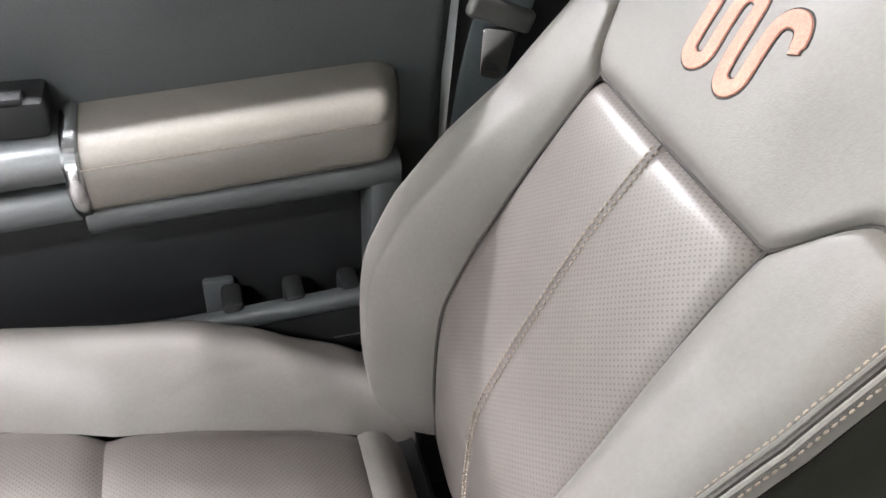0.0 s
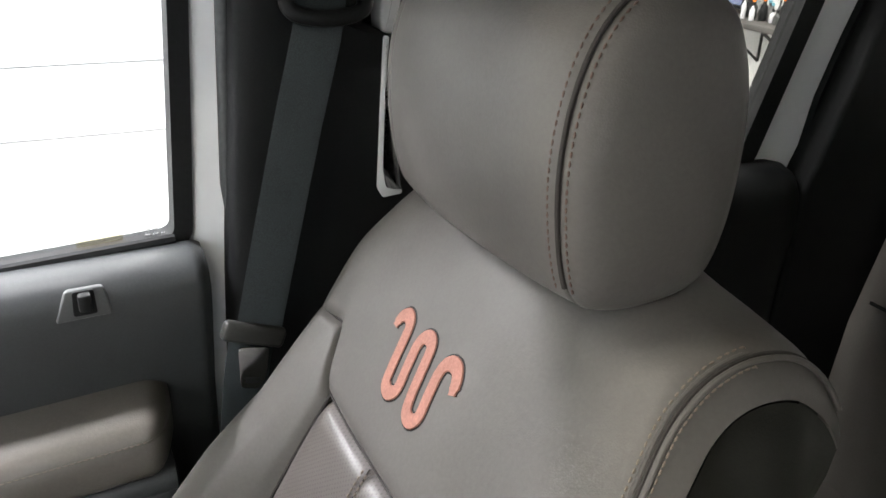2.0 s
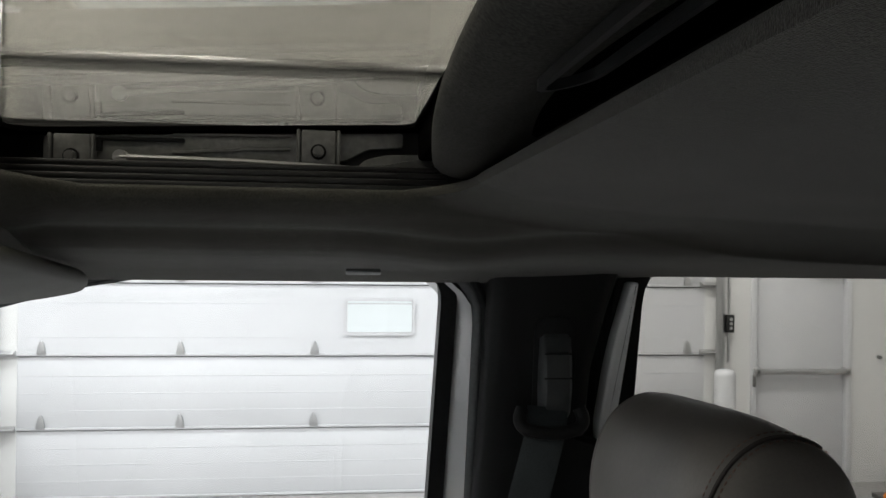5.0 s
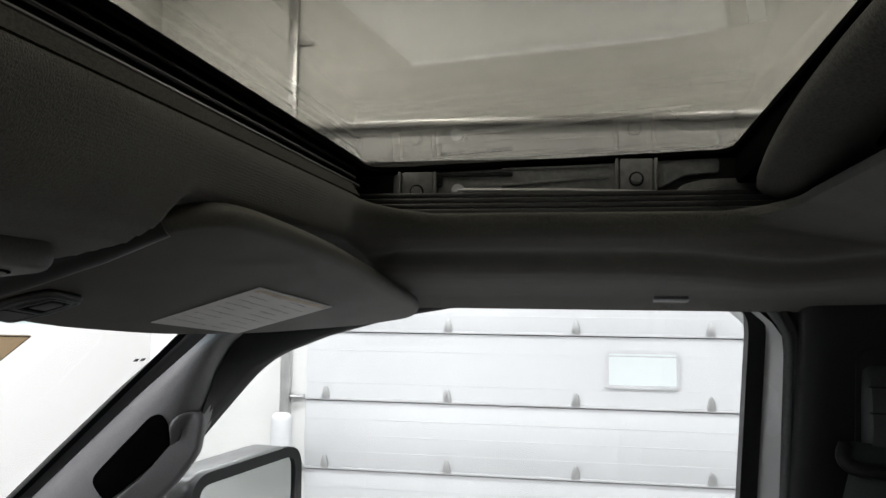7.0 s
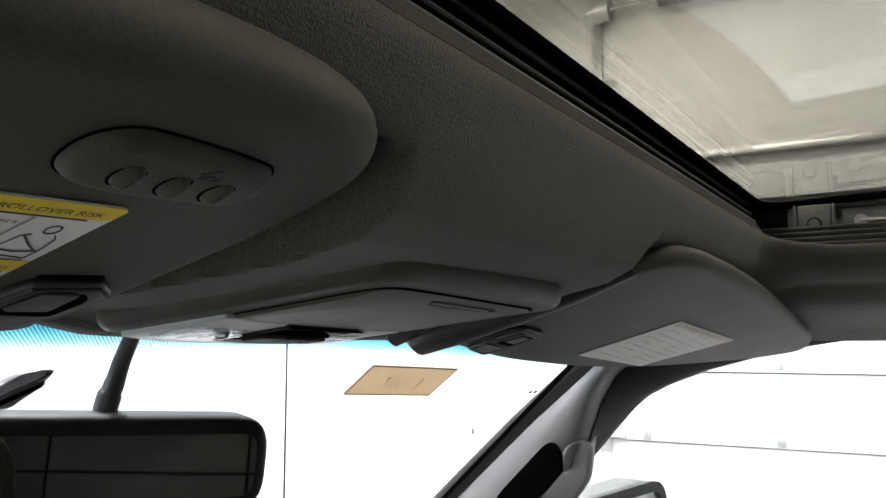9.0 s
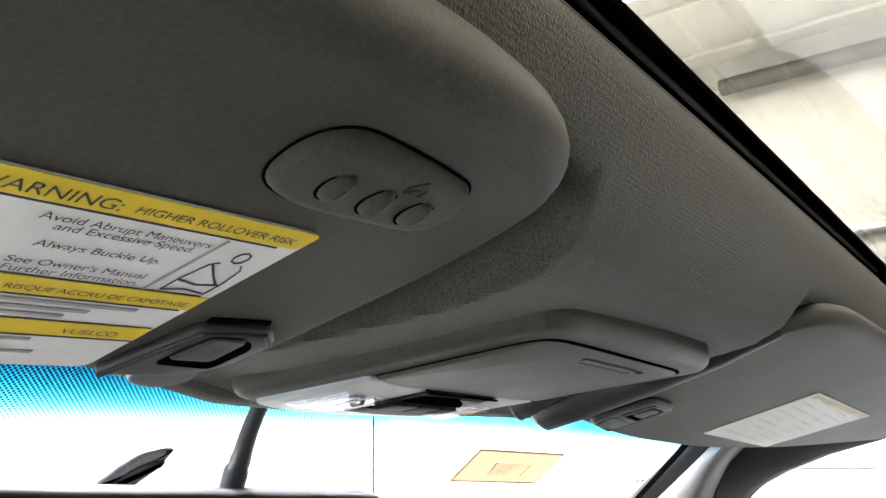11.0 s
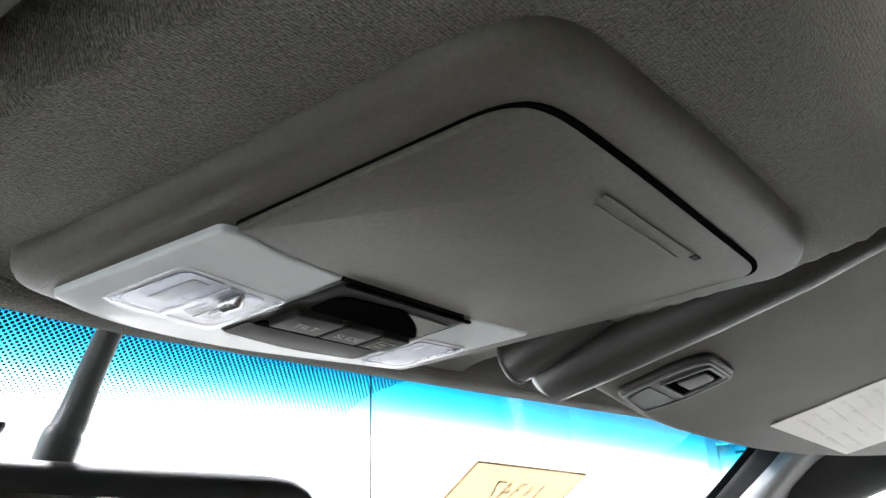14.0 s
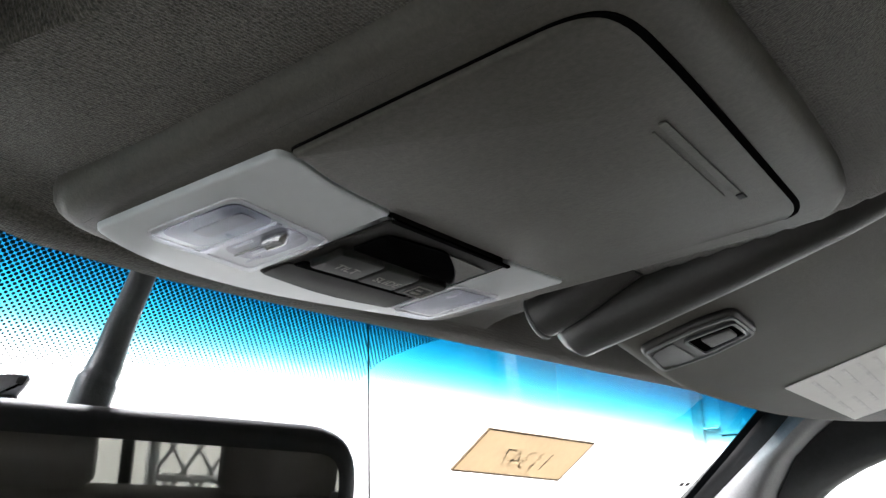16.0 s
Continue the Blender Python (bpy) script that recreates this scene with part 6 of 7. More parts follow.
def shell(y, z, d):
    p = Vector(shield(y - 0.004, z + 0.007))
    return (p.x + 0.004 + d, y - 0.004, z + 0.007)


SHELL = [(-0.0360, 1.7270), (-0.0335, 1.7330), (-0.0250, 1.7430), (-0.0165, 1.7490), (-0.0060, 1.7515), (0.0035, 1.7515), (0.0050, 1.7490), (0.0040, 1.7455), (0.0030, 1.7420), (-0.0030, 1.7370), (-0.0090, 1.7300), (-0.0110, 1.7270)]
part("cover", prism(rounded(SHELL, 0.003, 3), 0.020, 0.004, lift=shell, steps=3), POCKETPALE, mk, "pale grey cover", angle=60)
part("lens", prism(rounded([(-0.0020, 1.7500), (0.0010, 1.7500), (0.0010, 1.7475), (-0.0020, 1.7475)], 0.0006, 2), 0.0215, 0.0004, lift=shell), RUBBER, mk, "small dark lens")
part("lower_body", prism(rounded([(-0.0290, 1.7270), (-0.0180, 1.7390), (-0.0060, 1.7440), (0.0030, 1.7435), (0.0020, 1.7400), (-0.0080, 1.7300), (-0.0100, 1.7265)], 0.003, 3), 0.023, 0.004, lift=shell, steps=3), GREYRUBBER, mk, "dark lower body", angle=60)

# ---- outside mirror of the passenger door
om = thing("side_mirror", (-0.45, 1.03, 1.35), "tall black framed outside mirror on the door", "side mirror")
oo, on_ = Vector((-0.462, 1.035, 1.355)), Vector((0.95, -0.30, 0.02)).normalized()
oy = Vector((0, 0, 1)).cross(on_).normalized()
oz = on_.cross(oy)
S_OUT = rounded([(-0.105, -0.20), (0.160, -0.20), (0.168, 0.178), (-0.098, 0.162)], [0.04, 0.04, 0.045, 0.04], 7)
part("housing", prism(S_OUT, 0.09, 0.02, lift=lambda a, b, d: oo + oy * a + oz * b + on_ * (d - 0.088), steps=4), BLACKMETAL, om, "black housing", angle=60)
part("rim", ring_plate(offset(S_OUT, 0.017), 0.018, 0.010, lambda a, b, d: oo + oy * a + oz * b + on_ * (d - 0.002)), RUBBER, om, "black rim")
part("mirror_glass", prism(offset(S_OUT, 0.014), 0.002, lift=lambda a, b, d: oo + oy * a + oz * b + on_ * (d + 0.001)), MIRROR, om, "mirror glass")
part("arm", tube([(-0.50, 0.97, 1.30), (-0.50, 0.88, 1.30)], 0.035, 12), TRIM, om)


# ---- trim of the passenger's front door
def sill(x):
    return 0.028 * (x - 0.25)


def door_ring(x):
    e = 1 - smooth(0.0, 0.012, 0.286 - x)
    prf = [(0.85, 0.5), (0.85, 1.345), (0.83, 1.370), (0.805, 1.379), (0.775, 1.378), (0.756, 1.370), (0.749, 1.352), (0.752, 1.325), (0.760, 1.29), (0.768, 1.25), (0.776, 1.22), (0.778, 1.10), (0.778, 0.5)]
    return [(x, p[0] + 0.010 * e, p[1] + sill(x) - 0.006 * e * (1 if p[1] > 1.3 else 0)) for p in prf]


part("inner_panel", loft([door_ring(x) for x in [-0.75 + 1.02 * i / 40 for i in range(41)] + [0.275, 0.280, 0.284, 0.286]]), TRIMGREY, D1, "dark grey moulded door panel", angle=50)


def arm_ring(x):
    e0, e1 = smooth(-0.057, -0.050, x), 1 - smooth(0.198, 0.234, x)
    up = 0.066 * (x - 0.08)
    c = (0.745, 1.205)
    prf = [(0.782, 1.235), (0.755, 1.235), (0.730, 1.232), (0.714, 1.225), (0.705, 1.217), (0.7025, 1.2105), (0.7045, 1.209), (0.7025, 1.207), (0.702, 1.195), (0.704, 1.176), (0.712, 1.168), (0.782, 1.166)]
    k = math.sqrt(max(0.0, 1 - (1 - e1) ** 2)) if e1 < 1 else 1.0
    return [(x, p[0] + (c[0] + 0.037 - p[0]) * (1 - (0.35 + 0.65 * k)), c[1] + (p[1] - c[1]) * (1.14 if p[1] > 1.2095 else 1.16) * (0.62 + 0.38 * k) + up) for p in prf]


xs = [-0.057 + 0.291 * i / 60 for i in range(61)]
arm = part("armrest", loft([arm_ring(x) for x in xs]), ARMLEATHER, D1, "taupe leather padded armrest", angle=60)
seam_path = [(x, arm_ring(x)[6][1] - 0.0006, arm_ring(x)[6][2] + 0.003) for x in xs[:-6]]
part("stitching", stitches(seam_path, [(0, -1, 0.35)] * len(seam_path), 0.0025), THREAD, arm, "tan stitching")
part("collar", loft([[(x, p[1] - 0.003 * s, p[2] + 0.003 * s * (1 if p[2] > 1.2 else -1)) for p in arm_ring(-0.05)] for x, s in ((-0.056, 0.3), (-0.059, 1), (-0.068, 1), (-0.071, 0.3))]), CHROME, D1, "silver collar")
part("pull_handle", loft([[(x, y + 0.0 * x, z + 0.05 * (x + 0.07)) for y, z in ((0.765, 1.226), (0.735, 1.229), (0.716, 1.222), (0.708, 1.205), (0.712, 1.186), (0.735, 1.178), (0.765, 1.178))] for x in (-0.46, -0.40, -0.3, -0.2, -0.12, -0.071)]), SILVER, D1, "grey metallic pull handle", angle=60)
part("handle_base", loft([[(x, y, z + 0.05 * (x + 0.07)) for y, z in ((0.78, 1.174), (0.730, 1.172), (0.715, 1.160), (0.716, 1.142), (0.735, 1.132), (0.78, 1.130))] for x in (-0.46, -0.3, -0.2, -0.09, -0.068)]), TRIMGREY, D1, angle=60)
swp = part("switch_panel", box((-0.14, 0.745, 1.243), (0.13, 0.05, 0.034), 0.006), TRIM, D1, "black window switch panel")
part("switch", box((-0.105, 0.728, 1.262), (0.03, 0.02, 0.008), 0.003), RUBBER, swp)
part("lower_rail", loft([[(x, y, z + 0.05 * (x - 0.08)) for y, z in ((0.78, 1.163), (0.726, 1.161), (0.716, 1.153), (0.716, 1.137), (0.726, 1.125), (0.78, 1.121))] for x in (-0.066, 0.0, 0.1, 0.18, 0.215, 0.228)]), TRIMGREY, D1, "moulded rail below the armrest", angle=60)
part("rear_post", box((0.214, 0.752, 1.06), (0.034, 0.066, 0.2), 0.008), TRIMGREY, D1)
# Dark sheet added to paint the shadow on the door below the armrest.
part("pocket_shade", box((-0.21, 0.7735, 1.04), (0.82, 0.006, 0.16), 0.002), TRIM, D1, "dark sheet painted as shade on the lower door")
part("pocket_rim", loft([[(x, y, z + 0.055 * (x - 0.1)) for y, z in ((0.726, 1.003), (0.714, 1.004), (0.709, 0.997), (0.711, 0.985), (0.722, 0.975))] for x in (-0.40, -0.2, 0.0, 0.1, 0.2, 0.23)]), TRIMGREY, D1, "rim of the map pocket", angle=60)
part("pocket_wall", box((-0.09, 0.722, 0.82), (0.64, 0.012, 0.34), 0.003), TRIM, D1)
part("pocket_rib", join(*[box((x, 0.738, 0.985), (0.022, 0.04, 0.05), 0.006) for x in (0.05, 0.115, 0.175)]), RUBBER, D1)
part("pocket_tab", box((0.038, 0.766, 0.985), (0.034, 0.012, 0.05), 0.004), TRIMGREY, D1)
# door lock and its shaped bezel
trap = rounded([(0.1405, 0.0), (0.1915, 0.0), (0.1855, 0.036), (0.152, 0.036)], 0.004, 4)


def on_panel(x, v, d):
    t = v / 0.036
    return (x, 0.7535 - 0.003 * t + 0.006 * t * t - d, 1.342 + 0.030 * t + sill(x))


bez = part("lock_bezel", prism(trap, 0.006, 0.002, lift=on_panel), LOCKGREY, D1, "grey shaped lock bezel")
part("lock_recess", prism(rounded([(0.157, 0.006), (0.178, 0.006), (0.177, 0.034), (0.158, 0.034)], 0.003, 3), 0.002, lift=lambda x, v, d: on_panel(x, v, d + 0.0052)), RUBBER, bez)
part("lock_knob", box(on_panel(0.168, 0.022, 0.008), (0.012, 0.012, 0.018), 0.003), TRIM, bez, "black lock knob")
part("glass_mark", join(*[box(on_side(0.238 + 0.008 * (k % 3), 1.384 + 0.006 * (k // 3), -0.0035), (0.005, 0.0008, 0.0010)) for k in range(5)]), GREYINK, D1, "etched maker's marks")
part("glass_sticker", prism(rounded([(0.170, 1.374), (0.214, 1.376), (0.214, 1.392), (0.170, 1.390)], 0.002, 2), 0.0006, lift=lambda x, z, d: on_side(x, z, -0.004 - d)), STICKER, D1, "pale sticker on the glass")

# ---- seat belt of the passenger
sb = thing("seat_belt", (0.38, 0.72, 1.4), "dark seat belt hanging from its height adjuster", "seat belt")


def strap(path, w, t):
    rings = []
    P = [Vector(p) for p in path]
    for i, p in enumerate(P):
        d = (P[min(i + 1, len(P) - 1)] - P[max(i - 1, 0)]).normalized()
        lat = d.cross(Vector((0, -1, 0))).normalized()
        n = lat.cross(d)
        rings.append([p + lat * (w / 2 * a) + n * (t * b) for a, b in ((-1, 0), (-0.8, 0.5), (-0.5, 0.3), (0, 0.5), (0.5, 0.3), (0.8, 0.5), (1, 0), (0.8, -0.5), (-0.8, -0.5))])
    return loft(rings)


part("webbing", strap(curve([(0.393, 0.716, 1.640), (0.388, 0.706, 1.61), (0.365, 0.704, 1.52), (0.340, 0.706, 1.41), (0.318, 0.708, 1.31)], 6), 0.046, 0.0022), BELTWEB, sb, "ribbed dark webbing")
part("lower_webbing", strap(curve([(0.314, 0.712, 1.31), (0.302, 0.714, 1.24), (0.292, 0.72, 1.1), (0.286, 0.73, 0.9)], 6), 0.046, 0.002), BELTWEB, sb)
part("adjuster", join(loft([[(0.404 + a, 0.735 - b, z) for a, b in ((-w, 0), (-w, d * 0.6), (-w * 0.7, d), (w * 0.7, d), (w, d * 0.6), (w, 0))] for z, w, d in ((1.625, 0.016, 0.010), (1.632, 0.0175, 0.020), (1.66, 0.0185, 0.026), (1.69, 0.0185, 0.024), (1.715, 0.018, 0.016), (1.726, 0.016, 0.004))])), TRIMGREY, sb, "sliding height adjuster", angle=50)
part("adjuster_gap", box((0.404, 0.7105, 1.673), (0.032, 0.004, 0.0016)), RUBBER, sb)
part("adjuster_gap", box((0.404, 0.7115, 1.700), (0.032, 0.004, 0.0016)), RUBBER, sb)
part("adjuster_recess", prism(rounded([(0.380, 1.60), (0.428, 1.60), (0.430, 1.74), (0.380, 1.74)], 0.018, 5), 0.004, 0.001, lift=lambda x, z, d: (x, side_y(z) - 0.0545 - d, z)), RUBBER, sb)
part("guide_loop", tube(curve([(0.364, 0.712, 1.640), (0.360, 0.708, 1.628), (0.368, 0.703, 1.618), (0.396, 0.700, 1.614), (0.424, 0.703, 1.618), (0.432, 0.708, 1.628), (0.428, 0.712, 1.640)], 6), 0.0075, 10), TRIM, sb, "black belt guide loop")
tg = part("tongue_grip", moved(box((0, 0, 0), (0.064, 0.013, 0.021), 0.005, 3), Matrix.Translation((0.313, 0.705, 1.314)) @ Matrix.Rotation(radians(20), 4, "Y")), CLASPGREY, sb, "dark grey plastic tongue grip")
part("tongue", prism(rounded([(0.296, 1.257), (0.315, 1.252), (0.323, 1.266), (0.327, 1.298), (0.296, 1.304)], 0.005, 3), 0.003, 0.0008, lift=lambda x, z, d: (x, 0.7035 - d, z)), CHROME, tg, "metal belt tongue")
part("tongue_hole", prism([(0.301, 1.263), (0.314, 1.260), (0.315, 1.266), (0.302, 1.269)], 0.0005, lift=lambda x, z, d: (x, 0.7002 - d, z)), RUBBER, tg)


# ---- front seats
SY = 0.457
BACK = [(0.236, 0.90), (0.230, 0.982), (0.232, 1.073), (0.243, 1.118), (0.272, 1.19), (0.306, 1.263), (0.341, 1.322), (0.369, 1.366), (0.390, 1.400), (0.424, 1.452), (0.446, 1.482), (0.470, 1.500), (0.500, 1.506), (0.535, 1.498), (0.560, 1.475), (0.572, 1.44)]
BP_ = curve([(p[0], 0, p[1]) for p in BACK], 8)
BL = [0.0]
for q in range(1, len(BP_)):
    BL.append(BL[-1] + (BP_[q] - BP_[q - 1]).length)
BXS, BZS = [p.x for p in BP_], [p.z for p in BP_]
TOPI = max(range(len(BZS)), key=lambda i: BZS[i])


def along(z):
    """Way along the backrest's middle line, from its foot to a height on its front."""
    return interp(z, BZS[:TOPI + 1], BL[:TOPI + 1])


def half_at(z):
    return 0.213 + 0.006 * smooth(1.30, 1.05, z) - 0.016 * smooth(1.42, 1.505, z)


def backrest(u, s, d=0.0):
    """A point of the backrest's skin: u across, -1 to 1; s along; d out of the skin."""
    x, z = interp(s, BL, BXS), interp(s, BL, BZS)
    x2, z2 = interp(s + 0.004, BL, BXS), interp(s + 0.004, BL, BZS)
    x1, z1 = interp(s - 0.004, BL, BXS), interp(s - 0.004, BL, BZS)
    t = Vector((x2 - x1, 0, z2 - z1))
    t = t.normalized() if t.length > 1e-7 else Vector((0, 0, -1))
    n = Vector((-t.z, 0, t.x))
    a = abs(u)
    front = 1.0 if s <= BL[TOPI] else 0.0
    bulge = interp(z, [0.9, 1.0, 1.1, 1.15, 1.216, 1.275, 1.36], [0.05, 0.056, 0.058, 0.054, 0.036, 0.012, 0.0]) * front
    puff = bulge * smooth(0.48, 0.70, a) + 0.004 * smooth(0.55, 0.2, a)
    edge = 0.016 * max(0.0, (a - 0.84) / 0.16) ** 2
    half = half_at(z) * (1 + 0.085 * smooth(1.31, 1.10, z) * front * (1 - smooth(0.55, 1.0, a)))
    low = 0.022 * smooth(1.40, 1.50, z) * a ** 2
    p = Vector((x, SY + u * half, z - low)) + n * (puff - edge + d)
    return p


def top_edge(u):
    a = abs(u)
    return along(1.3225 + 0.043 * smooth(0.50, 0.72, a) - 0.006 * smooth(0.68, 0.98, a))


def patch(u0, u1, s0, s1, nu, nv, groove=0.0095, reach=0.0040, puff=0.003):
    """One padded panel between seams: its rim sinks into the seam."""
    V, UV = [], []
    for j in range(nv + 1):
        for i in range(nu + 1):
            a, b = (1 - math.cos(math.pi * i / nu)) / 2, (1 - math.cos(math.pi * j / nv)) / 2
            a, b = 0.5 * a + 0.5 * i / nu, 0.5 * b + 0.5 * j / nv
            u = u0 + (u1 - u0) * a
            lo, hi = s0(u), s1(u)
            s = lo + (hi - lo) * b
            du, ds = min(a, 1 - a) * abs(u1 - u0) * 0.213, min(b, 1 - b) * (hi - lo)
            inner = min(abs(u - u0), abs(u - u1)) == abs(u) and 0.0 in (u0, u1)
            g, rc = (0.0021, 0.0030) if inner else (groove, reach)
            if abs(u) > 0.94 and not inner:
                g = 0.0055
            calm = 1 - 0.85 * smooth(0.74, 0.96, abs(u))
            d = -g * math.exp(-(du / rc) ** 1.3) - groove * calm * math.exp(-(ds / reach) ** 1.3) + puff
            V.append(tuple(backrest(u, s, d)))
            UV.append((u * 0.213, s))
    F = [[j * (nu + 1) + i, j * (nu + 1) + i + 1, (j + 1) * (nu + 1) + i + 1, (j + 1) * (nu + 1) + i] for j in range(nv) for i in range(nu)]
    return (V, F), UV


def seat_normal(u, s):
    a, b, c = backrest(u, s), backrest(u + 0.02, s), backrest(u, s + 0.004)
    n = (b - a).cross(c - a).normalized()
    return n if n.x < 0 or n.z > 0.5 else -n


def front_seat():
    st = thing("front_seat", (0.1, SY, 0.55), "taupe leather front seat with perforated insert and salmon emblem", "car seat", "front seats")
    br = part("backrest_core", loft([[(x + dx, SY + dy, z) for dx, dy in ((0.035, -0.17), (0.035, 0.17), (0.09, 0.17), (0.09, -0.17))] for x, z in ((0.236, 0.88), (0.230, 1.0), (0.25, 1.12), (0.306, 1.263), (0.38, 1.385), (0.40, 1.41))]), RUBBER, st)
    s_low = along(0.905)
    for u0, u1 in ((-0.52, 0.0), (0.0, 0.52)):
        g, uv = patch(u0, u1, lambda u: s_low, top_edge, 48, 96, reach=0.0070)
        part("insert_panel", g, PERFORATED, st, "perforated leather insert", angle=80, uv=uv)
    for u0, u1 in ((-1.0, -0.52), (0.52, 1.0)):
        g, uv = patch(u0, u1, lambda u: s_low, top_edge, 44, 80)
        part("bolster", g, LEATHER, st, "padded leather side bolster", angle=80, uv=uv)
    g, uv = patch(-1.0, 1.0, top_edge, lambda u: BL[-1], 90, 80, groove=0.0085, reach=0.0045)
    part("upper_panel", g, LEATHER, st, "smooth leather upper panel", angle=80, uv=uv)
    # flanks and rear
    zs = [0.905 + (1.44 - 0.905) * k / 40 for k in range(41)]

    def rear_x(z):
        return min(0.36 + (z - 0.95) * 0.43, 0.573)

    for sg in (-1, 1):
        rim = [backrest(sg, s_low + (BL[-1] - s_low) * k / 90, -0.004) for k in range(91)]
        rear = [Vector((rear_x(z) - 0.016, SY + sg * (half_at(z) + 0.002), z)) for z in reversed(zs[:-2])]
        rows = []
        for a in rim + rear:
            zz = min(a.z, 1.37)
            mid = Vector((interp(zz, [0.905, 1.37], [0.30, 0.50]), 0, zz))
            row = []
            for q in (0, 0.03, 0.07, 0.13, 0.22, 0.36, 0.6, 1.0):
                p = a.lerp(mid, q)
                p.y = a.y + (SY + sg * (half_at(zz) + 0.008) - a.y) * smooth(0.0, 0.8, q)
                row.append(p)
            rows.append(row)
        part("side_panel", loft(rows, closed=False), FLANK_SHADE, st, "backrest flank, its shade put into a dark colour", angle=75)
        s_a, s_b = along(1.0), BL[-1] - 0.012
        ss = [s_a + (s_b - s_a) * k / 110 for k in range(111)]
        us = [sg * (0.965 - 0.045 * smooth(1.36, 1.47, interp(q, BL, BZS))) for q in ss]
        path = [backrest(u, q, 0.0035) for u, q in zip(us, ss)]
        nr = [seat_normal(u, q) for u, q in zip(us, ss)]
        if sg == -1:
            part("seam_shade", tube([p - n * 0.0008 for p, n in zip(path, nr)], 0.0018, 6), SEAMDARK, st, "dark tube painted as shade in the seam")
            part("seam_edge", join(tube([p + n * 0.0004 + Vector((0, 0.0038, 0)) for p, n in zip(path, nr)], 0.0021, 8), tube([p + n * 0.0004 - Vector((0, 0.0038, 0)) for p, n in zip(path, nr)], 0.0021, 8)), LEATHER, st, "raised leather seam edges")
            part("stitching", join(stitches([p + n * 0.003 for p, n in zip(path, nr)], nr, 0.0064, 0.0052, 0.0036, 0.0006), stitches([p + n * 0.003 for p, n in zip(path, nr)], nr, -0.0064, 0.0052, 0.0036, 0.0006)), THREAD, st, "double rows of tan stitching")
    part("rear_panel", loft([[(rear_x(z) - 0.004, SY + (q - 0.5) * (0.40 - 0.06 * smooth(1.36, 1.44, z)), z) for q in (0, 0.25, 0.5, 0.75, 1)] for z in zs], closed=False), TRIM, st, "black rear panel")
    # dark tubes that paint the shade in the creases between the panels
    part("crease_shade", tube([backrest(0.0, s_low + (top_edge(0) - s_low) * k / 60, 0.0006) for k in range(61)], 0.0008, 6), SEAMDARK, st, "dark tube painted as shade in the crease")
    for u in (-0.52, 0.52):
        part("crease_shade", tube([backrest(u, s_low + (top_edge(u) - s_low) * k / 60, -0.0050) for k in range(61)], 0.0016, 6), SEAMDARK, st, "dark tube painted as shade in the crease")
    part("crease_shade", tube([backrest(-0.97 + 1.94 * k / 90, top_edge(-0.97 + 1.94 * k / 90), -0.0045 + 0.0055 * smooth(0.80, 0.97, abs(-0.97 + 1.94 * k / 90))) for k in range(91)], 0.0013, 6), SEAMDARK, st, "dark tube painted as shade in the crease")
    # middle seam of the insert
    mid = [backrest(0.0, along(0.93) + (along(1.318) - along(0.93)) * k / 70, 0.0) for k in range(71)]
    nr = [seat_normal(0.0, along(0.93) + (along(1.318) - along(0.93)) * k / 70) for k in range(71)]
    part("stitching", join(stitches([p + n * 0.0026 for p, n in zip(mid, nr)], nr, 0.0033, 0.0054, 0.0036, 0.0009), stitches([p + n * 0.0026 for p, n in zip(mid, nr)], nr, -0.0033, 0.0054, 0.0036, 0.0009)), THREAD, st, "double rows of tan stitching")
    # emblem: one winding ribbon
    ctl = [(0.5205, 1.4005), (0.5195, 1.408), (0.512, 1.4125), (0.5035, 1.409), (0.4995, 1.397), (0.4955, 1.379), (0.4915, 1.369), (0.4825, 1.3665), (0.4755, 1.373), (0.4785, 1.388), (0.4815, 1.404), (0.4765, 1.412), (0.4665, 1.4105), (0.4615, 1.397), (0.4570, 1.379), (0.4520, 1.3685), (0.4430, 1.3665), (0.4370, 1.373), (0.4400, 1.388), (0.4425, 1.403), (0.4385, 1.411), (0.4285, 1.4125), (0.4215, 1.407), (0.4180, 1.3985)]
    line = curve([(0, *p) for p in ctl], 6)

    def ribbon(width, lift, thick):
        rr = []
        for i, p in enumerate(line):
            a, b = line[max(i - 1, 0)], line[min(i + 1, len(line) - 1)]
            t = Vector((b.y - a.y, b.z - a.z)).normalized()
            lat = Vector((-t.y, t.x))
            taper = 1.0 if 2 < i < len(line) - 3 else 0.72
            row = []
            for k, h in ((-1, 0), (-0.9, 0.8), (-0.4, 1), (0.4, 1), (0.9, 0.8), (1, 0)):
                y, z = p.y + lat.x * k * width / 2 * taper, p.z + lat.y * k * width / 2 * taper
                row.append(backrest((y - SY) / 0.213, along(z), 0.003 + lift + h * thick))
            rr.append(row)
        return loft(rr)

    em = part("emblem", ribbon(0.0105, 0.0006, 0.0012), COPPER, st, "winding salmon embroidered emblem")
    part("emblem_outline", ribbon(0.0132, -0.0002, 0.0008), OUTLINE, em, "black embroidered outline")
    # cushion
    def crest(x):
        return interp(x, [-0.40, -0.156, 0.016, 0.12, 0.19], [1.015, 1.05, 1.033, 0.985, 0.944])

    def bed(x):
        return interp(x, [-0.42, -0.36, -0.28, -0.1, 0.0, 0.10, 0.15, 0.22], [0.93, 0.975, 0.992, 0.99, 0.982, 0.962, 0.944, 0.90])

    def groove_at(x):
        return interp(x, [-0.40, -0.164, -0.07, 0.145, 0.2], [0.168, 0.164, 0.138, 0.122, 0.118])

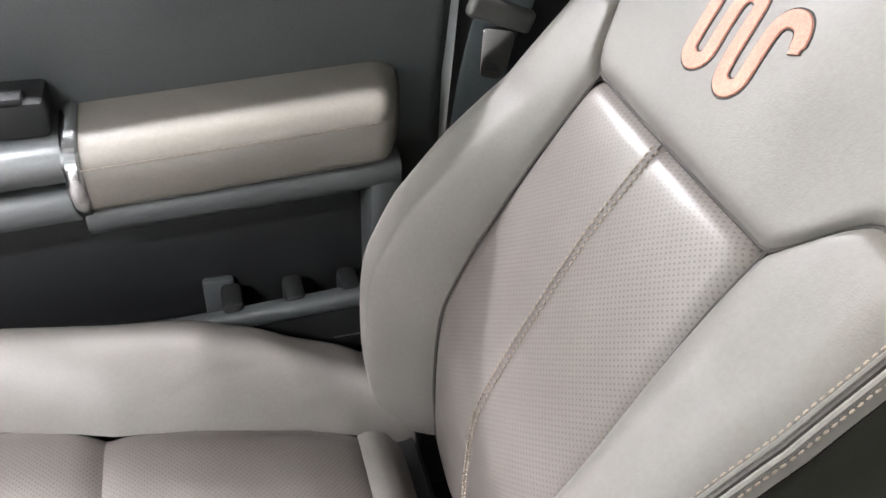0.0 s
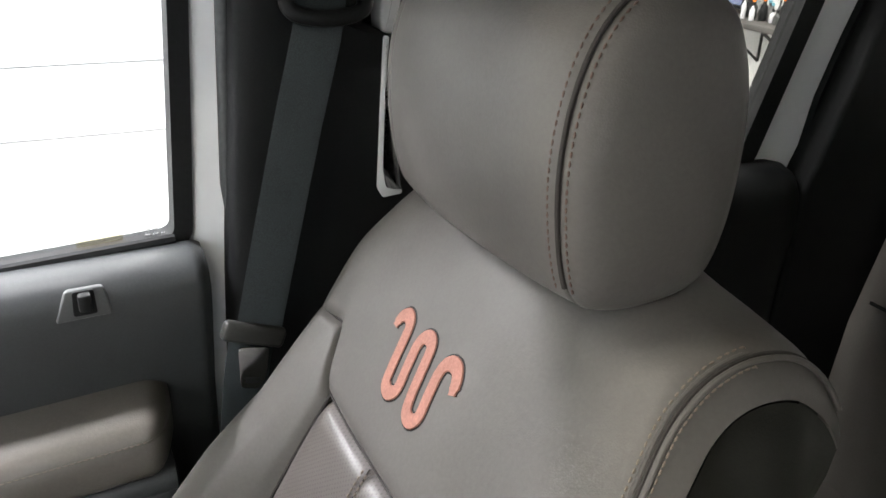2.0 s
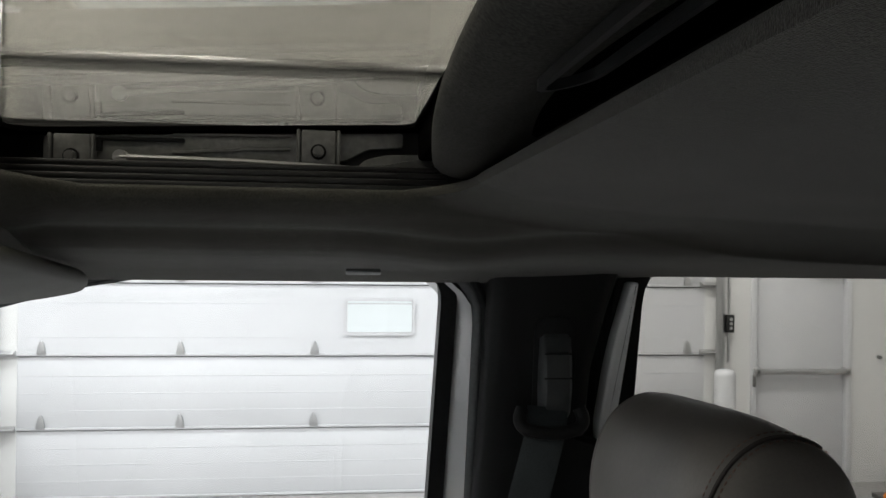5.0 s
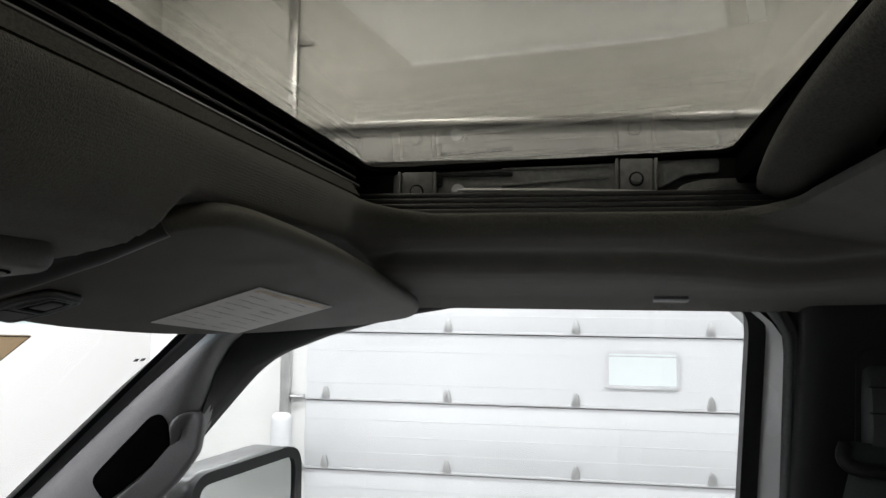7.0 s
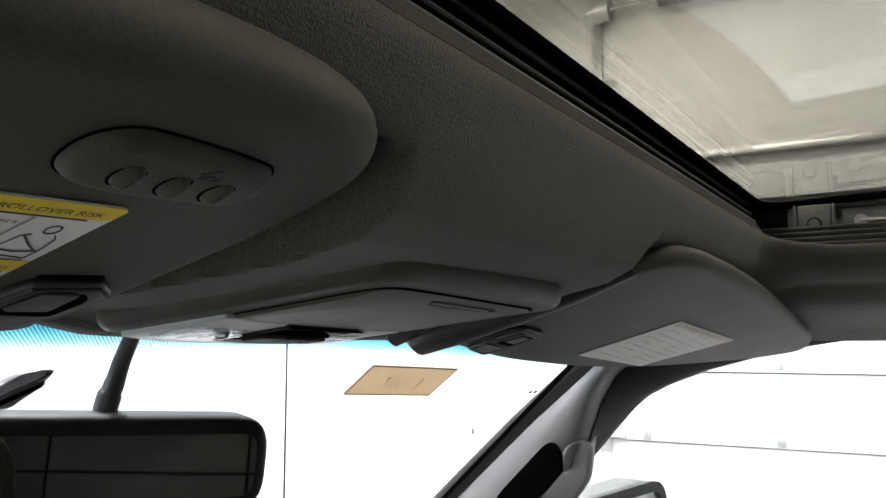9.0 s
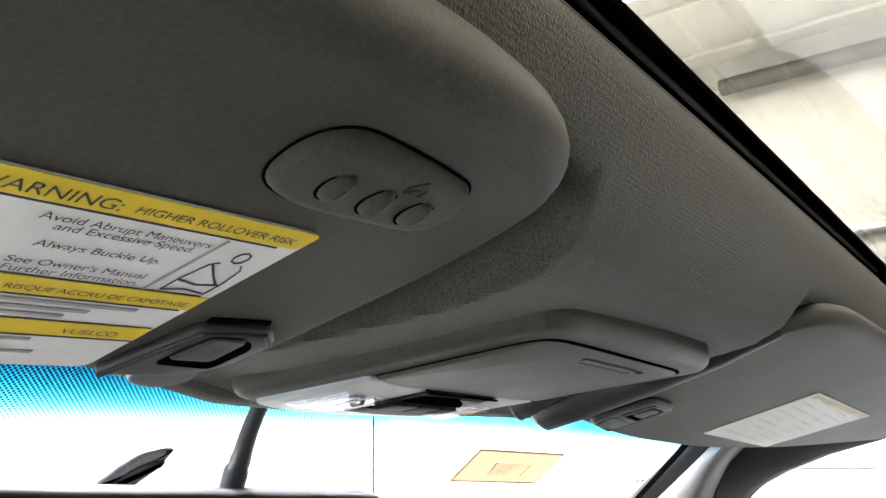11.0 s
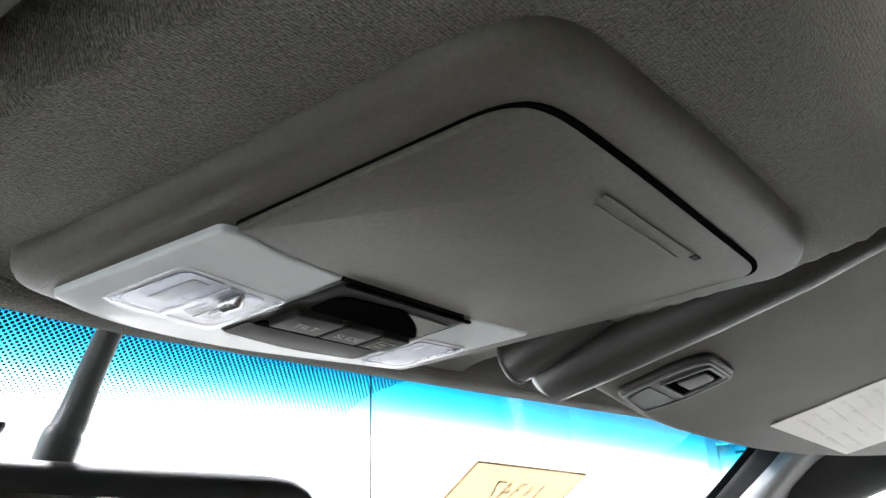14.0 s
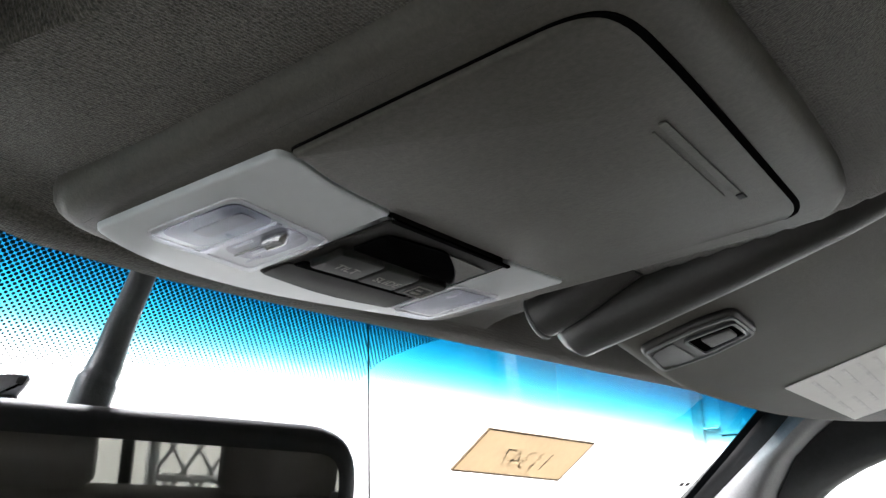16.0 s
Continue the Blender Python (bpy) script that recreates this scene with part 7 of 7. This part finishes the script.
    def cushion(x, w, d=0.0):
        """w: -1 to 1 across; the insert lies within 0.6."""
        g = groove_at(x)
        a = abs(w)
        if a < 0.6:
            y = g * a / 0.6
            z = bed(x) + 0.004 * (1 - (a / 0.6) ** 2)
        else:
            q = (a - 0.6) / 0.4
            y = g + (0.262 - g) * q
            z = bed(x) + (crest(x) - bed(x)) * math.sin(math.pi * min(q / 0.66, 1.0) / 2) if q < 0.66 else crest(x) - 0.13 * ((q - 0.66) / 0.34) ** 2
        return (x, SY + math.copysign(y, w), z + d)

    def pad(x0, x1, w0, w1, nu, nv):
        V, UV = [], []
        for j in range(nv + 1):
            for i in range(nu + 1):
                a, b = 0.25 * (1 - math.cos(math.pi * i / nu)) + 0.5 * i / nu, 0.25 * (1 - math.cos(math.pi * j / nv)) + 0.5 * j / nv
                x, w = x0 + (x1 - x0) * b, w0 + (w1 - w0) * a
                du, ds = min(a, 1 - a) * abs(w1 - w0) * 0.24, min(b, 1 - b) * (x1 - x0)
                d = 0.003 - 0.008 * math.exp(-(du / 0.011) ** 1.3) - 0.008 * math.exp(-(ds / 0.013) ** 1.3)
                if min(abs(w0), abs(w1)) > 0.5:
                    d += 0.0022 * math.sin(70 * x + 18 * w) * smooth(-0.05, 0.1, x) * smooth(0.62, 0.8, abs(w))
                if w0 > 0.5:
                    for xa, wa, xb, wb, deep in ((-0.035, 0.65, 0.078, 0.76, 0.0024), (0.087, 0.61, 0.130, 0.67, 0.0020), (0.100, 0.70, 0.150, 0.74, 0.0014)):
                        k = min(1.0, max(0.0, (x - xa) / (xb - xa)))
                        off = (w - wa - (wb - wa) * k) * 0.24
                        out = max(0.0, xa - x, x - xb)
                        d -= deep * math.exp(-(off / 0.0035) ** 2 - (out / 0.010) ** 2) * math.sin(math.pi * (0.15 + 0.7 * k))
                p = cushion(x, w, d)
                V.append(p)
                UV.append((p[1], x))
        F = [[j * (nu + 1) + i, j * (nu + 1) + i + 1, (j + 1) * (nu + 1) + i + 1, (j + 1) * (nu + 1) + i] for j in range(nv) for i in range(nu)]
        return (V, F), UV

    for x0, x1 in ((-0.40, -0.078), (-0.078, 0.165)):
        g, uv = pad(x0, x1, -0.6, 0.6, 40, 24)
        part("cushion_insert", g, PERFORATED, st, "perforated leather seat insert", angle=80, uv=uv)
    for w0, w1 in ((-1, -0.6), (0.6, 1)):
        g, uv = pad(-0.40, 0.215, w0, w1, 56, 110)
        part("cushion_bolster", g, LEATHER, st, "padded leather seat edge", angle=80, uv=uv)
    part("cushion_flap", loft([[(0.150 + 0.05 * q, SY + w * 0.112, 0.950 + 0.022 * math.sin(math.pi * q) - 0.045 * q) for q in (0, 0.15, 0.35, 0.6, 0.85, 1.0)] for w in (-1, -0.9, -0.5, 0, 0.5, 0.9, 1)], closed=False), LEATHER, st, "leather flap behind the cushion", angle=80)
    part("cushion_base", box((-0.09, SY, 0.83), (0.62, 0.50, 0.17), 0.03), TRIM, st, "black seat base")
    for dx in (-0.3, 0.1):
        for dy in (-0.18, 0.18):
            part("leg", box((dx, SY + dy, 0.66), (0.05, 0.04, 0.2), 0.005), BLACKMETAL, st)
    part("recliner_lever", box((0.20, SY + 0.262, 0.93), (0.10, 0.012, 0.03), 0.005), CHROME, st)
    # headrest
    hp = [(0.413, 1.508), (0.401, 1.545), (0.396, 1.60), (0.403, 1.645), (0.420, 1.676), (0.446, 1.693), (0.475, 1.693), (0.503, 1.676), (0.519, 1.638), (0.523, 1.585), (0.517, 1.535), (0.502, 1.505), (0.470, 1.496), (0.435, 1.497)]
    side = [(p.x, p.z - 0.009) for p in curve([(p[0], 0, p[1]) for p in hp], 6, closed=True)]
    cx, cz = 0.462, 1.586

    def hring(w, k):
        f = smooth(-0.8, 0.95, -w / 0.116)
        return [(cx + (x - cx) * k, SY + w, cz + (z - cz) * k * (1 + (0.085 if z > cz else -0.07) * f)) for x, z in side]

    HW = 0.116
    hr = part("headrest", loft([hring(HW * w, 1.0 - 0.055 * abs(w) ** 3 - (0.014 if abs(w) > 0.985 else 0)) for w in [-1, -0.985, -0.97, -0.93, -0.85, -0.7, -0.5, -0.25, 0, 0.25, 0.5, 0.7, 0.85, 0.93, 0.97, 0.985, 1]], caps=True), LEATHER, st, "plump leather headrest", angle=70)
    for sg in (-1, 1):
        rows = [hring(sg * (HW + 0.001), 0.931), hring(sg * (HW + 0.0045), 0.940), hring(sg * (HW + 0.010), 0.918), hring(sg * (HW + 0.016), 0.85), hring(sg * (HW + 0.0205), 0.70), hring(sg * (HW + 0.0235), 0.48), hring(sg * (HW + 0.025), 0.2), hring(sg * (HW + 0.025), 0.02)]
        part("headrest_side", loft(rows), LEATHER, hr, "leather side of the headrest", angle=70)
        pts = [Vector(p) for p in hring(sg * HW, 0.944)]
        pts = [p for p in pts[60:] + pts[:60] if p.x < 0.492 and p.z > 1.515]
        nn = [Vector((p.x - cx, 0, p.z - cz)).normalized() for p in pts]
        if sg == -1:
            part("seam_shade", tube([p + n * 0.0006 + Vector((0, -0.0006, 0)) for p, n in zip(pts, nn)], 0.0017, 6), SEAMDARK, hr, "dark tube painted as shade in the seam")
            part("stitching", stitches([p + Vector((0, -sg * 0.0065, 0)) + n * 0.0022 for p, n in zip(pts, nn)], nn, 0.0, 0.0052, 0.0035, 0.0006), REDTHREAD, hr, "row of russet stitching")
            part("stitching", stitches([p + Vector((0, sg * 0.0075, 0)) - n * 0.0005 for p, n in zip(pts, nn)], [n + Vector((0, sg * 1.0, 0)) for n in nn], 0.0, 0.0052, 0.0035, 0.0006), REDTHREAD, hr, "row of russet stitching")
    for dy in (-0.07, 0.07):
        part("post", tube([(0.50, SY + dy, 1.47), (0.485, SY + dy, 1.51)], 0.007, 10), CHROME, st, "chrome headrest post")
    return st


seat = front_seat()
m2 = seat.matrix_basis.copy()
m2.translation.y = seat.location.y - 2 * (SY - CY)
other = copy_thing(seat, m2)

# ---- rear bench
bench = thing("rear_bench", (1.2, CY, 0.6), "taupe leather rear bench seat in the dark cab", "bench seat")


def bench_ring(y):
    e = smooth(0.0, 0.07, min(y - (CY - 0.66), CY + 0.66 - y))
    k = 0.03 * (1 - e)
    return [(x + (k if x < 1.3 else -k), y, z - (k * 1.6 if z > 1.3 else 0)) for x, z in ((1.17, 0.85), (1.155, 1.0), (1.17, 1.15), (1.205, 1.28), (1.245, 1.38), (1.28, 1.425), (1.33, 1.44), (1.38, 1.42), (1.40, 1.36), (1.40, 0.85))]


part("backrest", loft([bench_ring(CY - 0.66 + 1.32 * i / 60) for i in range(61)]), LEATHER, bench, angle=70)
part("base", box((0.95, CY, 0.68), (0.5, 1.2, 0.24), 0.02), TRIM, bench)
part("cushion", loft([[(x, y, z) for x, z in ((0.66, 0.80), (0.655, 0.87), (0.69, 0.92), (0.80, 0.94), (1.0, 0.925), (1.16, 0.90), (1.16, 0.78))] for y in [CY - 0.66 + 1.32 * i / 20 for i in range(21)]]), LEATHER, bench, angle=70)
part("seam", join(*[tube([(1.153 + 0.004, y, 0.93), (1.153, y, 1.0), (1.168, y, 1.15), (1.203, y, 1.28), (1.243, y, 1.38)], 0.003, 6) for y in (CY - 0.22, CY + 0.22)], tube([(1.178, y, 1.20) for y in (CY - 0.62, CY, CY + 0.62)], 0.003, 6)), TRIM, bench)
# The tall middle headrest is added to fill the mirror's dark right part.
for dy, tall in ((-0.42, 1.0), (0.10, 1.9), (0.42, 1.0)):
    part("headrest", loft([[(1.335 + (x - 1.335) * k, CY + dy + w, 1.43 + (1.49 + (z - 1.49) * k - 1.43) * tall) for x, z in ((1.29, 1.43), (1.285, 1.50), (1.30, 1.55), (1.335, 1.565), (1.37, 1.55), (1.385, 1.49), (1.375, 1.43))] for w, k in ((-0.13, 0.75), (-0.115, 0.95), (0, 1), (0.115, 0.95), (0.13, 0.75))]), LEATHER, bench, "leather rear headrest, the tall one added", angle=70)

# ---- rest of the cab's shell
solo("cab_floor", box((0.4, CY, 0.53), (2.6, 1.66, 0.06)), RUBBER, "black cab floor", "floor", kind="structure")
solo("bulkhead", join(box((-1.15, CY, 0.85), (0.3, 1.66, 0.7), 0.05), box((-0.93, CY, 1.12), (0.5, 1.6, 0.18), 0.06)), TRIM, "dark bulkhead that closes the cab in front", "bulkhead", kind="structure")
bw = thing("wall_cab_rear", (1.6, CY, 0.6), "black rear wall of the cab with a wide window", "cab wall", kind="structure")
part("lower_wall", box((1.585, CY, 0.94), (0.05, 1.66, 0.86), 0.01), TRIM, bw)
part("upper_wall", box((1.585, CY, 1.85), (0.05, 1.66, 0.12), 0.01), TRIM, bw)
for s in (-1, 1):
    part("side_wall", box((1.585, CY + s * 0.74, 1.58), (0.05, 0.18, 0.5), 0.01), TRIM, bw)
part("divider", join(*[box((1.58, CY + y, 1.58), (0.03, 0.03, 0.44), 0.006) for y in (-0.25, 0.25)]), TRIM, bw)
rg = part("pane", box((1.60, CY, 1.58), (0.005, 1.32, 0.44)), REARGLASS, bw, "tinted rear glass")
bed = thing("cargo_bed", (2.6, CY, 0.5), "white steel cargo bed behind the cab", "truck bed", kind="structure")
part("bed_floor", box((2.7, CY, 0.85), (2.0, 1.5, 0.05)), BODYWHITE, bed)
for s in (-1, 1):
    part("bed_side", box((2.7, CY + s * 0.80, 1.08), (2.0, 0.09, 0.5), 0.02), BODYWHITE, bed)
part("bed_front", box((1.74, CY, 1.06), (0.05, 1.5, 0.46), 0.01), BODYWHITE, bed)
for x in (2.0, 3.2):
    for s in (-1, 1):
        part("wheel", tube([(x, CY + s * 0.62, 0.14), (x, CY + s * 0.88, 0.14)], 0.40, 28), RUBBER, bed)
rack = thing("cab_guard", (1.76, CY, 1.1), "white steel cab guard with diamond mesh", "guard")
part("frame", join(tube([(1.76, -0.17, 1.1), (1.76, -0.17, 1.9), (1.76, 0.16, 1.9), (1.76, 0.16, 1.1)], 0.018, 10), tube([(1.76, -0.17, 1.39), (1.76, 0.16, 1.39)], 0.012, 8)), BODYWHITE, rack)
mesh_bars = []
for k in range(-8, 23):
    y0 = CY - 0.75 + k * 0.07
    for sl in (1, -1):
        a = [(y0, 1.3), (y0 + 0.56 / 1.6, 1.86)] if sl == 1 else [(y0 + 0.56 / 1.6, 1.3), (y0, 1.86)]
        (ya, za), (yb, zb) = a
        def cut_at(y, ya=ya, za=za, yb=yb, zb=zb):
            return za + (zb - za) * (y - ya) / (yb - ya)
        if max(ya, yb) < -0.17 or min(ya, yb) > 0.16:
            continue
        lo, hi = -0.17, 0.16
        p = (min(max(ya, lo), hi), cut_at(min(max(ya, lo), hi)))
        q = (min(max(yb, lo), hi), cut_at(min(max(yb, lo), hi)))
        mesh_bars.append(tube([(1.76, *p), (1.76, *q)], 0.006, 5))
part("mesh", join(*mesh_bars), BODYWHITE, rack, "white diamond mesh")

# ---- the truck's nose, below the windshield: unseen, added to bounce light upwards
nose = thing("unseen_hood", (-1.6, CY, 0.5), "unseen white hood added to bounce light into the cab", "hood", kind="structure")


def hood_ring(x):
    z = 1.235 - 0.10 * smooth(-1.2, -2.35, x) - 0.05 * smooth(-2.2, -2.42, x)
    return [(x, CY + a * w, z - d) for a, w, d in ((-1, 0.86, 0.55), (-1, 0.86, 0.12), (-1, 0.80, 0.03), (-1, 0.60, 0.0), (-1, 0.30, 0.012), (1, 0.30, 0.012), (1, 0.60, 0.0), (1, 0.80, 0.03), (1, 0.86, 0.12), (1, 0.86, 0.55))]


part("panel", loft([hood_ring(-1.19 - 1.25 * i / 24) for i in range(25)]), BODYWHITE, nose)
part("cowl", box((-1.12, CY, 1.17), (0.16, 1.5, 0.05), 0.015), TRIM, nose, "black cowl at the foot of the glass")
part("fender", box((-1.05, 0.835, 1.15), (0.36, 0.11, 0.14), 0.02, 3), BODYWHITE, nose, "white fender shoulder")
mast = thing("antenna", (-1.0, 0.843, 1.21), "thin black radio antenna mast standing on the fender", "antenna")
part("mast", tube([(-1.0, 0.843, 1.235), (-1.0, 0.843, 1.6), (-1.001, 0.843, 2.02)], [0.0019, 0.0017, 0.0014], 8), RUBBER, mast)
part("base", tube([(-1.0, 0.843, 1.215), (-1.0, 0.843, 1.228), (-1.0, 0.843, 1.25)], [0.012, 0.009, 0.003], 14), RUBBER, mast, "black rubber base")
